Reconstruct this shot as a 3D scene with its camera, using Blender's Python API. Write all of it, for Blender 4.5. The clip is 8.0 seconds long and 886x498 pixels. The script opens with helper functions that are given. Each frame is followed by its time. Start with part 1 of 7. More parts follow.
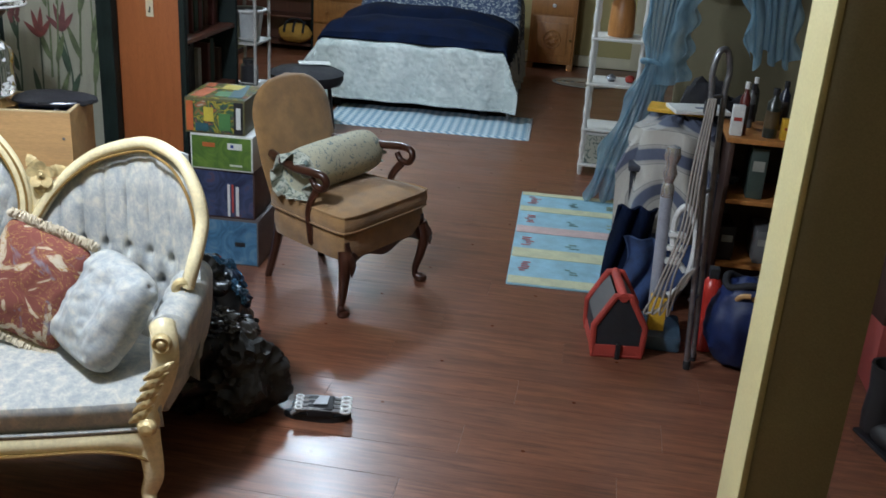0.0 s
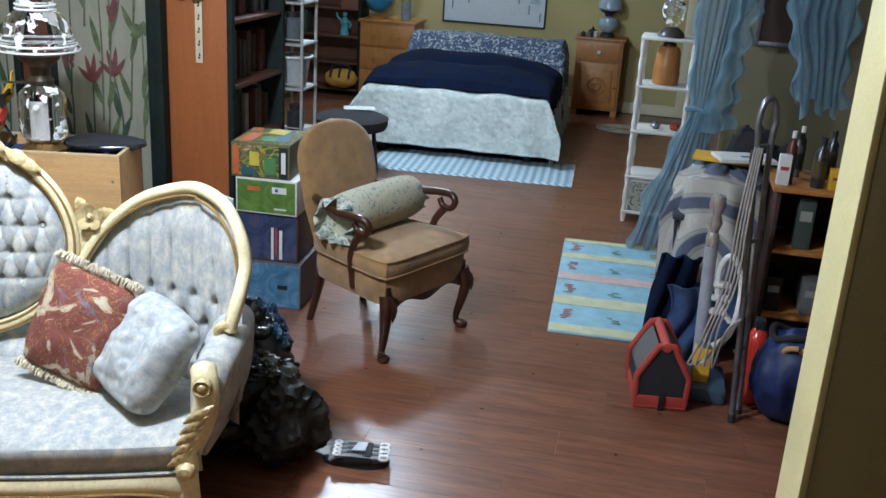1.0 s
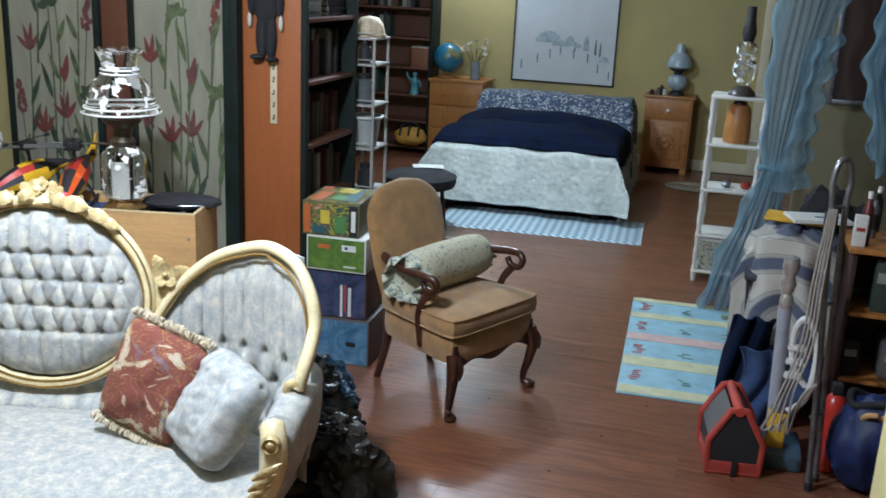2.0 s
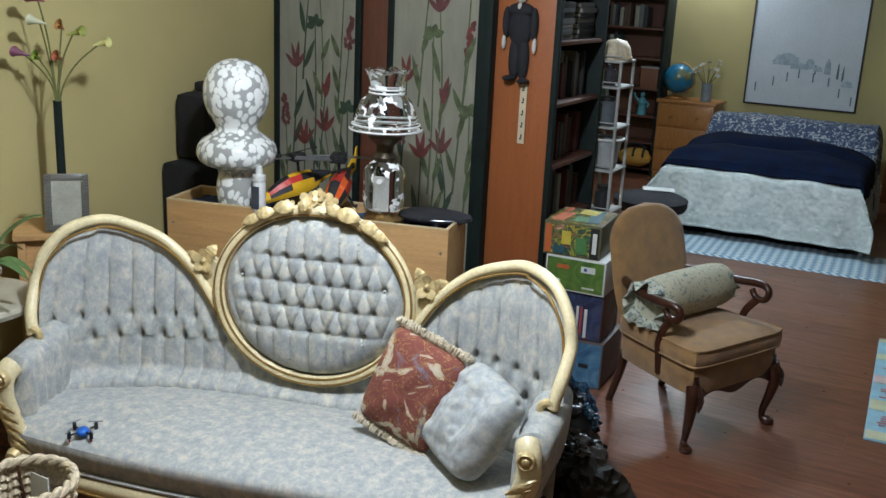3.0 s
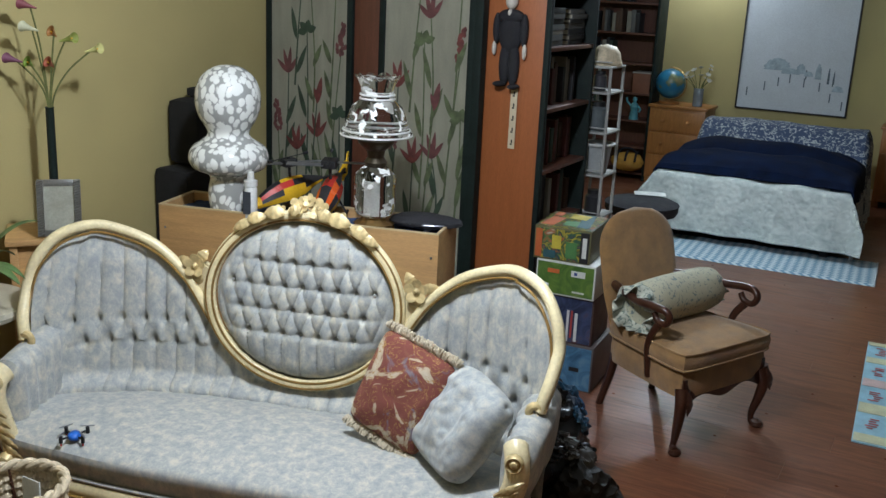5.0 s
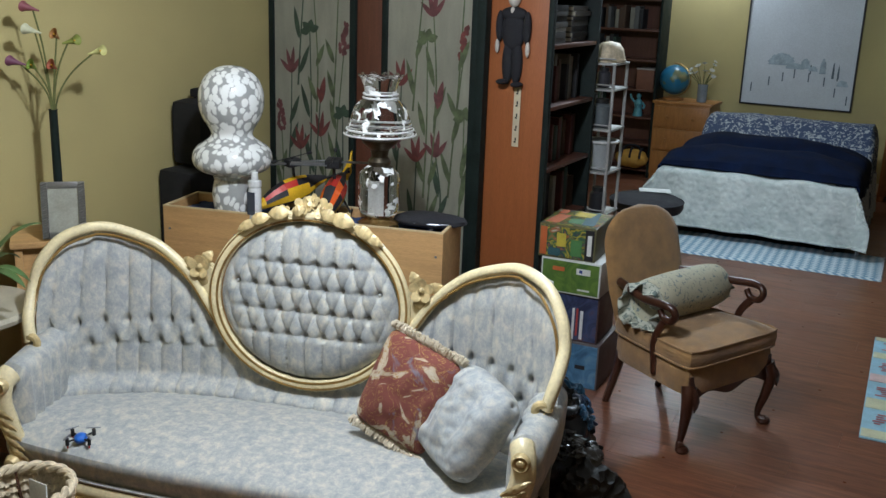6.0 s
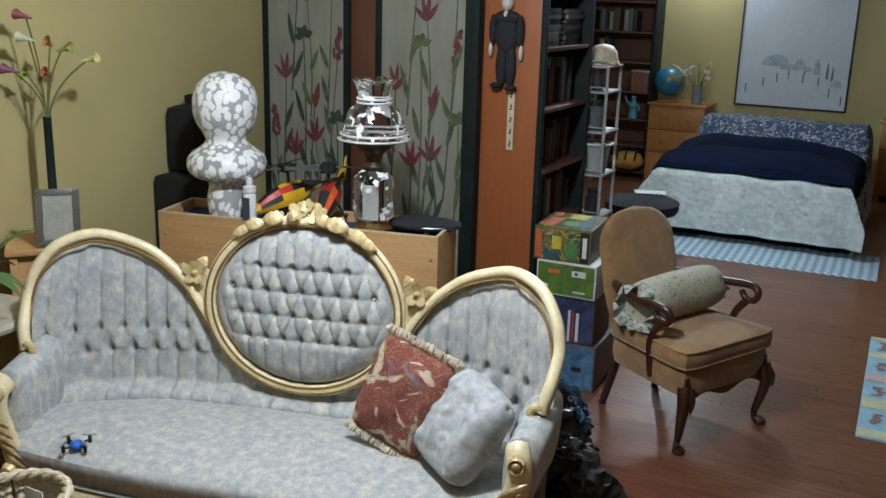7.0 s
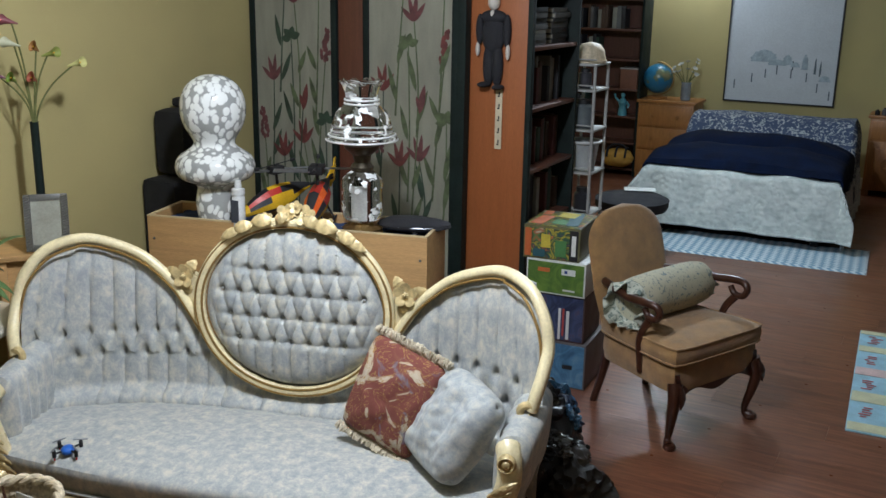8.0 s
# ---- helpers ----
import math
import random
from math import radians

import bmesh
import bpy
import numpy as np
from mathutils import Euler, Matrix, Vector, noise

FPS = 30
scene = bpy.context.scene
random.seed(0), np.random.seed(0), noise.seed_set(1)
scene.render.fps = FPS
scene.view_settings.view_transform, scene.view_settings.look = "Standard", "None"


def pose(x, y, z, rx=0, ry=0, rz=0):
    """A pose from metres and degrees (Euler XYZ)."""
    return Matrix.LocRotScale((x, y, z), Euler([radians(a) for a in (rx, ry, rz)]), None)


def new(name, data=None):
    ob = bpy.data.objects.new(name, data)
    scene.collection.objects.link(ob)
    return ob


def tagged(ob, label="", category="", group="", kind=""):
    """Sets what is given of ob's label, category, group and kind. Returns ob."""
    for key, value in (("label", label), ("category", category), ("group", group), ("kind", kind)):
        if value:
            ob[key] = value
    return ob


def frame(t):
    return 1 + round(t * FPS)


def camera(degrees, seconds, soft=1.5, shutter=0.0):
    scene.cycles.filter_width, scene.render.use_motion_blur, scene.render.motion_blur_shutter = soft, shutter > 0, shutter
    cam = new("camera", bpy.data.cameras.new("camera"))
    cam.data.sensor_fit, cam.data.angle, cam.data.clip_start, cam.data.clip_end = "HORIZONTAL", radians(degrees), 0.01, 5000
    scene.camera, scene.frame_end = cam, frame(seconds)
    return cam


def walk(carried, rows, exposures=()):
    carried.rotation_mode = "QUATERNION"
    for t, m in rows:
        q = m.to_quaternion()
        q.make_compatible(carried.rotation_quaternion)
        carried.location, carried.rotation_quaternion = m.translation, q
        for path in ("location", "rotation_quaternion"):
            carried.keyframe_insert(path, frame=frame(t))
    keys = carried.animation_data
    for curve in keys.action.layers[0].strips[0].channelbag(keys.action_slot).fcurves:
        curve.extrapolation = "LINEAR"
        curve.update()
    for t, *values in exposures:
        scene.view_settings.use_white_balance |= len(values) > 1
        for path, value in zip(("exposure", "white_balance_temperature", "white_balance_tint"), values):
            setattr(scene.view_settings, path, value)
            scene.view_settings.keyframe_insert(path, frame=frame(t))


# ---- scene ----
cam = camera(49.0, 8.0, soft=1.45, shutter=0.3)
PATH = [
    (0, pose(0.114, 0.086, 1.854, 68.54, -3.39, 10.10)),
    (0.5, pose(0.117, 0.096, 1.856, 70.18, -2.66, 11.84)),
    (1, pose(0.111, 0.099, 1.862, 70.94, -3.29, 12.68)),
    (1.2, pose(0.126, 0.113, 1.863, 71.75, -2.91, 13.33)),
    (2.5, pose(0.048, 0.040, 1.899, 74.66, -2.90, 22.00)),
    (3, pose(-0.060, -0.022, 1.913, 74.28, -2.60, 28.71)),
    (3.5, pose(-0.048, -0.028, 1.920, 74.16, -2.59, 28.95)),
    (4, pose(-0.051, -0.032, 1.927, 74.73, -2.44, 29.00)),
    (4.5, pose(-0.043, -0.033, 1.926, 74.95, -2.51, 28.84)),
    (5, pose(-0.030, -0.036, 1.921, 74.57, -2.58, 28.41)),
    (6.5, pose(-0.032, -0.027, 1.924, 74.52, -1.72, 28.53)),
    (7, pose(-0.019, -0.028, 1.925, 74.67, -1.55, 28.30)),
    (7.5, pose(-0.021, -0.033, 1.926, 74.79, -1.59, 28.46)),
    (8, pose(-0.000, -0.027, 1.930, 74.64, -0.92, 27.72)),
]
walk(cam, PATH, [(0, 0.38, 5800, 12), (0.5, 0.58, 5770, 12), (1.0, 0.72, 5630, 12), (1.2, 0.72, 5630, 12), (2.5, 0.46, 5850, 11), (3.0, 0.2, 5900, 11), (8, 0.09, 5950, 13)])
import collections

# ---- light ----
world = bpy.data.worlds.new("world")
world.use_nodes = True
world.node_tree.nodes["Background"].inputs[0].default_value = (0.75, 0.85, 1, 1)
world.node_tree.nodes["Background"].inputs[1].default_value = 0.01
scene.world = world


def lamp(name, x, y, z, watts, size, color):
    d = bpy.data.lights.new(name, "POINT")
    d.energy, d.shadow_soft_size, d.color = watts, size, color
    ob = new(name, d)
    ob.location = (x, y, z)
    return ob


lamp("sofa_ceiling_light", -1.45, 1.98, 2.5, 130, 0.06, (0.92, 0.97, 1))
lamp("bed_ceiling_light", -1.7, 6.2, 2.46, 92, 0.1, (0.8, 0.93, 1))
lamp("bed_wall_light", -2.55, 10.05, 2.42, 24, 0.08, (0.85, 0.93, 1))


# ---- materials ----
def rgba(c):
    return (c[0], c[1], c[2], 1)


class Nodes:
    """A small builder of one node material."""

    def __init__(self, name):
        self.m = bpy.data.materials.new(name)
        self.m.use_nodes = True
        self.t = self.m.node_tree
        self.b = self.t.nodes["Principled BSDF"]
        self.co = self.t.nodes.new("ShaderNodeTexCoord")

    def n(self, kind, **kw):
        node = self.t.nodes.new("ShaderNode" + kind)
        for k, v in kw.items():
            setattr(node, k, v)
        return node

    def link(self, a, b):
        self.t.links.new(a, b)

    def noise(self, scale, detail=4, rough=0.55, stretch=(1, 1, 1), distort=0.0):
        mp = self.n("Mapping")
        mp.inputs["Scale"].default_value = stretch
        self.link(self.co.outputs["Object"], mp.inputs[0])
        t = self.n("TexNoise")
        t.inputs["Scale"].default_value = scale
        t.inputs["Detail"].default_value = detail
        t.inputs["Roughness"].default_value = rough
        t.inputs["Distortion"].default_value = distort
        self.link(mp.outputs[0], t.inputs["Vector"])
        return t.outputs["Fac"]

    def voronoi(self, scale, feature="F1", stretch=(1, 1, 1)):
        mp = self.n("Mapping")
        mp.inputs["Scale"].default_value = stretch
        self.link(self.co.outputs["Object"], mp.inputs[0])
        t = self.n("TexVoronoi", feature=feature)
        t.inputs["Scale"].default_value = scale
        self.link(mp.outputs[0], t.inputs["Vector"])
        return t.outputs["Distance"]

    def ramp(self, fac, stops):
        r = self.n("ValToRGB")
        e = r.color_ramp.elements
        while len(e) < len(stops):
            e.new(0.5)
        for el, (p, c) in zip(e, stops):
            el.position, el.color = p, rgba(c)
        self.link(fac, r.inputs[0])
        return r.outputs[0]

    def mix(self, fac, a, b, blend="MIX"):
        x = self.n("Mix", data_type="RGBA", blend_type=blend)
        for sock, v in ((x.inputs[0], fac), (x.inputs[6], a), (x.inputs[7], b)):
            if isinstance(v, bpy.types.NodeSocket):
                self.link(v, sock)
            else:
                sock.default_value = v if isinstance(v, float) else rgba(v)
        return x.outputs[2]

    def bump(self, height, strength=0.3, dist=0.01):
        b = self.n("Bump")
        b.inputs["Strength"].default_value = strength
        b.inputs["Distance"].default_value = dist
        self.link(height, b.inputs["Height"])
        self.link(b.outputs[0], self.b.inputs["Normal"])

    def done(self, color, rough=0.6, metal=0.0, **kw):
        if isinstance(color, bpy.types.NodeSocket):
            self.link(color, self.b.inputs["Base Color"])
        else:
            self.b.inputs["Base Color"].default_value = rgba(color)
        if isinstance(rough, bpy.types.NodeSocket):
            self.link(rough, self.b.inputs["Roughness"])
        else:
            self.b.inputs["Roughness"].default_value = rough
        self.b.inputs["Metallic"].default_value = metal
        for k, v in kw.items():
            self.b.inputs[k.replace("_", " ")].default_value = v
        return self.m


def surface(name, c, rough=0.6, vary=0.25, scale=6, grain=120, bump=0.15, metal=0.0, stretch=(1, 1, 1), **kw):
    """A plain surface with stains at one scale and grain at another."""
    g = Nodes(name)
    a = g.noise(scale, 3, stretch=stretch)
    b = g.noise(grain, 2, stretch=stretch)
    lo = tuple(x * (1 - vary) for x in c)
    hi = tuple(min(1, x * (1 + vary)) for x in c)
    col = g.ramp(a, [(0.3, lo), (0.7, hi)])
    fine = g.ramp(b, [(0.3, (0.85, 0.85, 0.85)), (0.7, (1, 1, 1))])
    g.bump(b, bump, 0.003)
    rr = g.ramp(a, [(0.3, (rough * 0.85,) * 3), (0.7, (min(1, rough * 1.15),) * 3)])
    return g.done(g.mix(1.0, col, fine, "MULTIPLY"), rr, metal, **kw)


def wood(name, c, rough=0.4, grain=(1, 14, 14), vary=0.35):
    g = Nodes(name)
    a = g.noise(3.5, 5, 0.6, grain, 0.6)
    b = g.noise(40, 3, 0.6, grain)
    col = g.ramp(a, [(0.25, tuple(x * (1 - vary) for x in c)), (0.55, c), (0.8, tuple(min(1, x * (1 + vary)) for x in c))])
    fine = g.ramp(b, [(0.35, (0.78, 0.78, 0.78)), (0.65, (1, 1, 1))])
    g.bump(b, 0.12, 0.002)
    return g.done(g.mix(1.0, col, fine, "MULTIPLY"), rough)


def damask(name, base, leaf, pale, scale=11, rough=0.75):
    """Woven cloth with cloudy pale figures and a fine weave."""
    g = Nodes(name)
    a = g.noise(scale, 8, 0.74, (1, 1, 0.7), 0.3)
    a2 = g.noise(scale * 2.6, 5, 0.7, (1, 1, 1), 1.4)
    w = g.noise(420, 1)
    col = g.ramp(a, [(0.38, base), (0.5, leaf), (0.64, pale)])
    vein = g.ramp(a2, [(0.44, (0.86, 0.88, 0.92)), (0.5, (1, 1, 1)), (0.57, (0.93, 0.93, 0.93))])
    g.bump(w, 0.25, 0.002)
    return g.done(g.mix(0.7, col, vein, "MULTIPLY"), rough, Sheen_Weight=0.2)


M = {}


def glass(name, tint=(1, 1, 1), rough=0.03):
    g = Nodes(name)
    return g.done(tint, rough, Transmission_Weight=1.0, IOR=1.3)


def floor_material():
    g = Nodes("laminate")
    info = g.n("ObjectInfo")
    mp = g.n("Vec" + "torMath", operation="ADD")
    g.link(g.co.outputs["Object"], mp.inputs[0])
    comb = g.n("CombineXYZ")
    mul = g.n("Math", operation="MULTIPLY")
    mul.inputs[1].default_value = 37.0
    g.link(info.outputs["Random"], mul.inputs[0])
    for i in range(3):
        g.link(mul.outputs[0], comb.inputs[i])
    g.link(comb.outputs[0], mp.inputs[1])
    sc = g.n("Mapping")
    sc.inputs["Scale"].default_value = (1.2, 16, 1)
    g.link(mp.outputs[0], sc.inputs[0])
    t = g.n("TexNoise")
    t.inputs["Scale"].default_value = 2.6
    t.inputs["Detail"].default_value = 6
    t.inputs["Roughness"].default_value = 0.62
    t.inputs["Distortion"].default_value = 0.5
    g.link(sc.outputs[0], t.inputs["Vector"])
    col = g.ramp(t.outputs["Fac"], [(0.28, (0.1, 0.039, 0.021)), (0.5, (0.178, 0.072, 0.039)), (0.72, (0.262, 0.115, 0.062))])
    tone = g.ramp(info.outputs["Random"], [(0.0, (0.86, 0.84, 0.84)), (0.5, (1, 1, 1)), (1.0, (1.0, 0.95, 0.92))])
    fine = g.n("TexNoise")
    fine.inputs["Scale"].default_value = 9
    fine.inputs["Detail"].default_value = 5
    fine.inputs["Roughness"].default_value = 0.7
    g.link(sc.outputs[0], fine.inputs["Vector"])
    streak = g.ramp(fine.outputs["Fac"], [(0.36, (0.68, 0.66, 0.64)), (0.52, (1, 1, 1)), (0.66, (1.0, 0.97, 0.94))])
    col = g.mix(1.0, col, streak, "MULTIPLY")
    smear = g.noise(2.2, 4, 0.6)
    g.bump(t.outputs["Fac"], 0.06, 0.002)
    rr = g.ramp(smear, [(0.3, (0.25,) * 3), (0.7, (0.4,) * 3)])
    return g.done(g.mix(1.0, col, tone, "MULTIPLY"), rr)


M["floor"] = floor_material()
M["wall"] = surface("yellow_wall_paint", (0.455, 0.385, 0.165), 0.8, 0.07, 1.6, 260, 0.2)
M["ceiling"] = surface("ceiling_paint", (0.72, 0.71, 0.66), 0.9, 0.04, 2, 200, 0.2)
# darker copy of the wall paint, with the shade put into its colour
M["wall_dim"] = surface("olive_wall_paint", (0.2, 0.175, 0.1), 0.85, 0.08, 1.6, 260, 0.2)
# light and shade put into colour: jamb face lighter, post sides darker
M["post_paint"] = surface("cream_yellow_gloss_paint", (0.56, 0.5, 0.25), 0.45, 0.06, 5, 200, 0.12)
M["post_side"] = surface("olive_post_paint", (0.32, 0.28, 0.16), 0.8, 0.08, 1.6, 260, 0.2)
M["trim"] = surface("cream_trim_paint", (0.72, 0.66, 0.46), 0.5, 0.06, 5, 200, 0.1)
M["damask"] = damask("blue_damask", (0.3, 0.322, 0.326), (0.4, 0.408, 0.388), (0.58, 0.55, 0.45), 30)
M["damask_pillow"] = damask("pale_damask", (0.3, 0.33, 0.345), (0.395, 0.415, 0.41), (0.54, 0.525, 0.45), 32)
M["cream_wood"] = surface("antique_cream_lacquer", (0.8, 0.69, 0.42), 0.3, 0.12, 9, 90, 0.12)
M["gilt"] = surface("dull_gilt_line", (0.3, 0.18, 0.05), 0.4, 0.2, 20, 90, 0.1, 0.3)
M["carved"] = surface("carved_gilt_cream", (0.63, 0.49, 0.24), 0.42, 0.35, 30, 90, 0.2, 0.15)
M["mahogany"] = wood("dark_mahogany", (0.055, 0.019, 0.01), 0.3, (6, 6, 1))
M["orange_wood"] = wood("orange_brown_veneer", (0.36, 0.115, 0.035), 0.42, (14, 14, 1), 0.12)
M["pine"] = wood("varnished_pine", (0.54, 0.32, 0.13), 0.45, (1, 12, 12), 0.2)
M["pine_raw"] = wood("raw_pine_edge", (0.62, 0.48, 0.27), 0.6, (1, 12, 12), 0.15)
M["oak"] = wood("honey_oak", (0.42, 0.18, 0.047), 0.4, (10, 10, 1.5), 0.25)
M["green_edge"] = surface("dark_green_lacquer", (0.01, 0.017, 0.015), 0.6, 0.3, 9, Specular_IOR_Level=0.2)
M["shelf_dark"] = wood("dark_shelf_wood", (0.045, 0.02, 0.014), 0.55, (10, 10, 1.5), 0.3)
M["shelf_red"] = wood("red_brown_back_board", (0.125, 0.044, 0.024), 0.5, (12, 12, 1), 0.25)
M["tan"] = surface("tan_velour", (0.295, 0.165, 0.058), 0.9, 0.26, 14, 300, 0.5, Sheen_Weight=0.3)
M["black"] = surface("matt_black", (0.012, 0.012, 0.014), 0.6, 0.3, 9)
M["black_cloth"] = surface("black_cloth", (0.014, 0.014, 0.018), 0.85, 0.4, 12, 200, 0.5)
M["white_paint"] = surface("white_enamel", (0.74, 0.73, 0.68), 0.4, 0.08, 8)
M["white_plastic"] = surface("white_plastic", (0.75, 0.76, 0.74), 0.35, 0.05, 8)
M["chrome"] = surface("chrome", (0.8, 0.8, 0.81), 0.2, 0.08, 20, 90, 0.05, 0.75)
M["grey_steel"] = surface("grey_steel", (0.28, 0.29, 0.32), 0.35, 0.2, 30, 90, 0.1, 0.8)
M["red"] = surface("red_canvas", (0.38, 0.045, 0.03), 0.7, 0.2, 12, 200, 0.4)
M["yellow"] = surface("yellow_plastic", (0.72, 0.42, 0.03), 0.45, 0.12, 10)
M["blue_bag"] = surface("royal_blue_nylon", (0.005, 0.017, 0.085), 0.55, 0.35, 9, 200, 0.3)
M["navy"] = surface("navy_fleece", (0.0045, 0.0095, 0.03), 0.95, 0.4, 7, 200, 0.6, Specular_IOR_Level=0.1)
M["quilt"] = None
M["sheer"] = None
M["brass"] = surface("aged_brass", (0.42, 0.27, 0.1), 0.35, 0.25, 25, 90, 0.15, 0.9)
M["glass"] = glass("clear_glass")
M["leaf"] = surface("leaf_green", (0.07, 0.13, 0.04), 0.5, 0.3, 20)
M["stem"] = surface("stem_green", (0.12, 0.13, 0.035), 0.6, 0.25, 30)
M["skin_grey"] = surface("pale_porcelain", (0.6, 0.56, 0.5), 0.4, 0.05)
M["straw"] = surface("pale_wicker", (0.62, 0.52, 0.36), 0.65, 0.3, 40, 120, 0.4)
M["card_white"] = surface("white_card", (0.68, 0.69, 0.66), 0.6, 0.06, 8)
M["blue_dark"] = surface("dark_blue_cloth", (0.028, 0.055, 0.14), 0.85, 0.5, 14, 200, 0.5)


def quilt_material():
    g = Nodes("white_quilt")
    a = g.noise(9, 5, 0.6, (1, 1, 1), 1.5)
    v = g.voronoi(26, "SMOOTH_F1")
    col = g.ramp(a, [(0.35, (0.42, 0.47, 0.45)), (0.55, (0.56, 0.6, 0.57)), (0.7, (0.63, 0.66, 0.62))])
    g.bump(v, 0.6, 0.014)
    return g.done(col, 0.9)


def floral_material(name, ground, figure, scale, lo=0.5, hi=0.56):
    g = Nodes(name)
    a = g.noise(scale, 4, 0.55, (1, 1, 1), 2.2)
    b = g.noise(200, 1)
    col = g.ramp(a, [(lo, ground), (hi, figure)])
    g.bump(b, 0.3, 0.002)
    return g.done(col, 0.85)


def sheer_material():
    g = Nodes("blue_sheer")
    a = g.noise(7, 3, 0.5, (6, 6, 0.6))
    w = g.noise(300, 1)
    col = g.ramp(a, [(0.3, (0.22, 0.39, 0.5)), (0.7, (0.33, 0.51, 0.61))])
    g.bump(w, 0.3, 0.002)
    m = g.done(col, 0.85, Transmission_Weight=0.0, Sheen_Weight=0.3)
    tr = g.n("BsdfTranslucent")
    g.link(col, tr.inputs[0])
    tp = g.n("BsdfTransparent")
    m1, m2 = g.n("MixShader"), g.n("MixShader")
    m1.inputs[0].default_value, m2.inputs[0].default_value = 0.5, 0.28
    out = g.t.nodes["Material Output"]
    g.link(g.b.outputs[0], m1.inputs[1])
    g.link(tr.outputs[0], m1.inputs[2])
    g.link(m1.outputs[0], m2.inputs[1])
    g.link(tp.outputs[0], m2.inputs[2])
    g.link(m2.outputs[0], out.inputs[0])
    return m


def chevron_material():
    """Zigzag weave of pale blue and white."""
    g = Nodes("chevron_rug")
    sep = g.n("SeparateXYZ")
    g.link(g.co.outputs["Object"], sep.inputs[0])

    def op(kind, a, b):
        m = g.n("Math", operation=kind)
        for s, v in zip(m.inputs, (a, b)):
            if isinstance(v, float):
                s.default_value = v
            elif v is not None:
                g.link(v, s)
        return m.outputs[0]
    zig = op("PINGPONG", op("MULTIPLY", sep.outputs[1], 20.0), 0.5)
    ph = op("ADD", op("MULTIPLY", sep.outputs[0], 16.0), zig)
    saw = op("PINGPONG", op("MULTIPLY", ph, 2.0), 1.0)
    n = g.noise(60, 2)
    col = g.ramp(saw, [(0.4, (0.2, 0.33, 0.44)), (0.6, (0.58, 0.66, 0.68))])
    g.bump(n, 0.5, 0.004)
    return g.done(col, 0.95)


def spotted_glass():
    """White chips of many sizes melted into clear glass."""
    g = Nodes("flecked_glass")
    mp = g.n("Mapping")
    mp.inputs["Scale"].default_value = (1, 1, 0.72)
    wob = g.n("TexNoise")
    wob.inputs["Scale"].default_value = 14
    g.link(g.co.outputs["Object"], wob.inputs["Vector"])
    add = g.n("Mix", data_type="RGBA", blend_type="ADD")
    add.inputs[0].default_value = 0.035
    g.link(g.co.outputs["Object"], add.inputs[6])
    g.link(wob.outputs["Color"], add.inputs[7])
    g.link(add.outputs[2], mp.inputs[0])
    v = g.n("TexVoronoi", feature="F1")
    v.inputs["Scale"].default_value = 33
    g.link(mp.outputs[0], v.inputs["Vector"])
    size = g.n("Math", operation="MULTIPLY_ADD")
    sep = g.n("SeparateColor")
    g.link(v.outputs["Color"], sep.inputs[0])
    g.link(sep.outputs[0], size.inputs[0])
    size.inputs[1].default_value = 0.22
    g.link(v.outputs["Distance"], size.inputs[2])
    fac = g.ramp(size.outputs[0], [(0.6, (0, 0, 0)), (0.72, (1, 1, 1))])
    m = g.done((0.84, 0.85, 0.82), 0.1, Transmission_Weight=0.0)
    g2 = g.n("BsdfGlass")
    g2.inputs["IOR"].default_value = 1.1
    g2.inputs["Roughness"].default_value = 0.06
    g2.inputs["Color"].default_value = (0.78, 0.83, 0.83, 1)
    mx = g.n("MixShader")
    f2 = g.n("Math", operation="MULTIPLY")
    f2.inputs[1].default_value = 0.6
    g.link(fac, f2.inputs[0])
    g.link(f2.outputs[0], mx.inputs[0])
    g.link(g.b.outputs[0], mx.inputs[1])
    g.link(g2.outputs[0], mx.inputs[2])
    g.link(mx.outputs[0], g.t.nodes["Material Output"].inputs[0])
    return m


def etched_glass():
    g = Nodes("etched_flower_glass")
    a = g.noise(22, 2, 0.5, (1, 1, 1), 0.6)
    fac = g.ramp(a, [(0.56, (1, 1, 1)), (0.6, (0, 0, 0))])
    m = g.done((0.85, 0.86, 0.84), 0.3)
    g2 = g.n("BsdfGlass")
    g2.inputs["IOR"].default_value = 1.2
    g2.inputs["Roughness"].default_value = 0.03
    mx = g.n("MixShader")
    g.link(fac, mx.inputs[0])
    g.link(g.b.outputs[0], mx.inputs[1])
    g.link(g2.outputs[0], mx.inputs[2])
    g.link(mx.outputs[0], g.t.nodes["Material Output"].inputs[0])
    return m


def tapestry_material():
    g = Nodes("red_tapestry")
    a = g.noise(8, 3, 0.5, (1, 1, 1), 1.6)
    b = g.noise(16, 3, 0.5, (1, 1, 1), 3.0)
    w = g.noise(300, 1)
    c1 = g.ramp(a, [(0.5, (0.165, 0.045, 0.033)), (0.555, (0.19, 0.065, 0.042)), (0.575, (0.44, 0.36, 0.25)), (0.66, (0.5, 0.44, 0.34))])
    f = g.ramp(b, [(0.535, (0, 0, 0)), (0.545, (1, 1, 1)), (0.56, (1, 1, 1)), (0.57, (0, 0, 0))])
    c = g.mix(f, c1, (0.33, 0.19, 0.06))
    d = g.noise(11, 2, 0.5, (1, 1.3, 1), 1.5)
    f2 = g.ramp(d, [(0.63, (0, 0, 0)), (0.72, (0.7, 0.7, 0.7))])
    c = g.mix(f2, c, (0.16, 0.18, 0.24))
    g.bump(w, 0.5, 0.003)
    return g.done(c, 0.9)


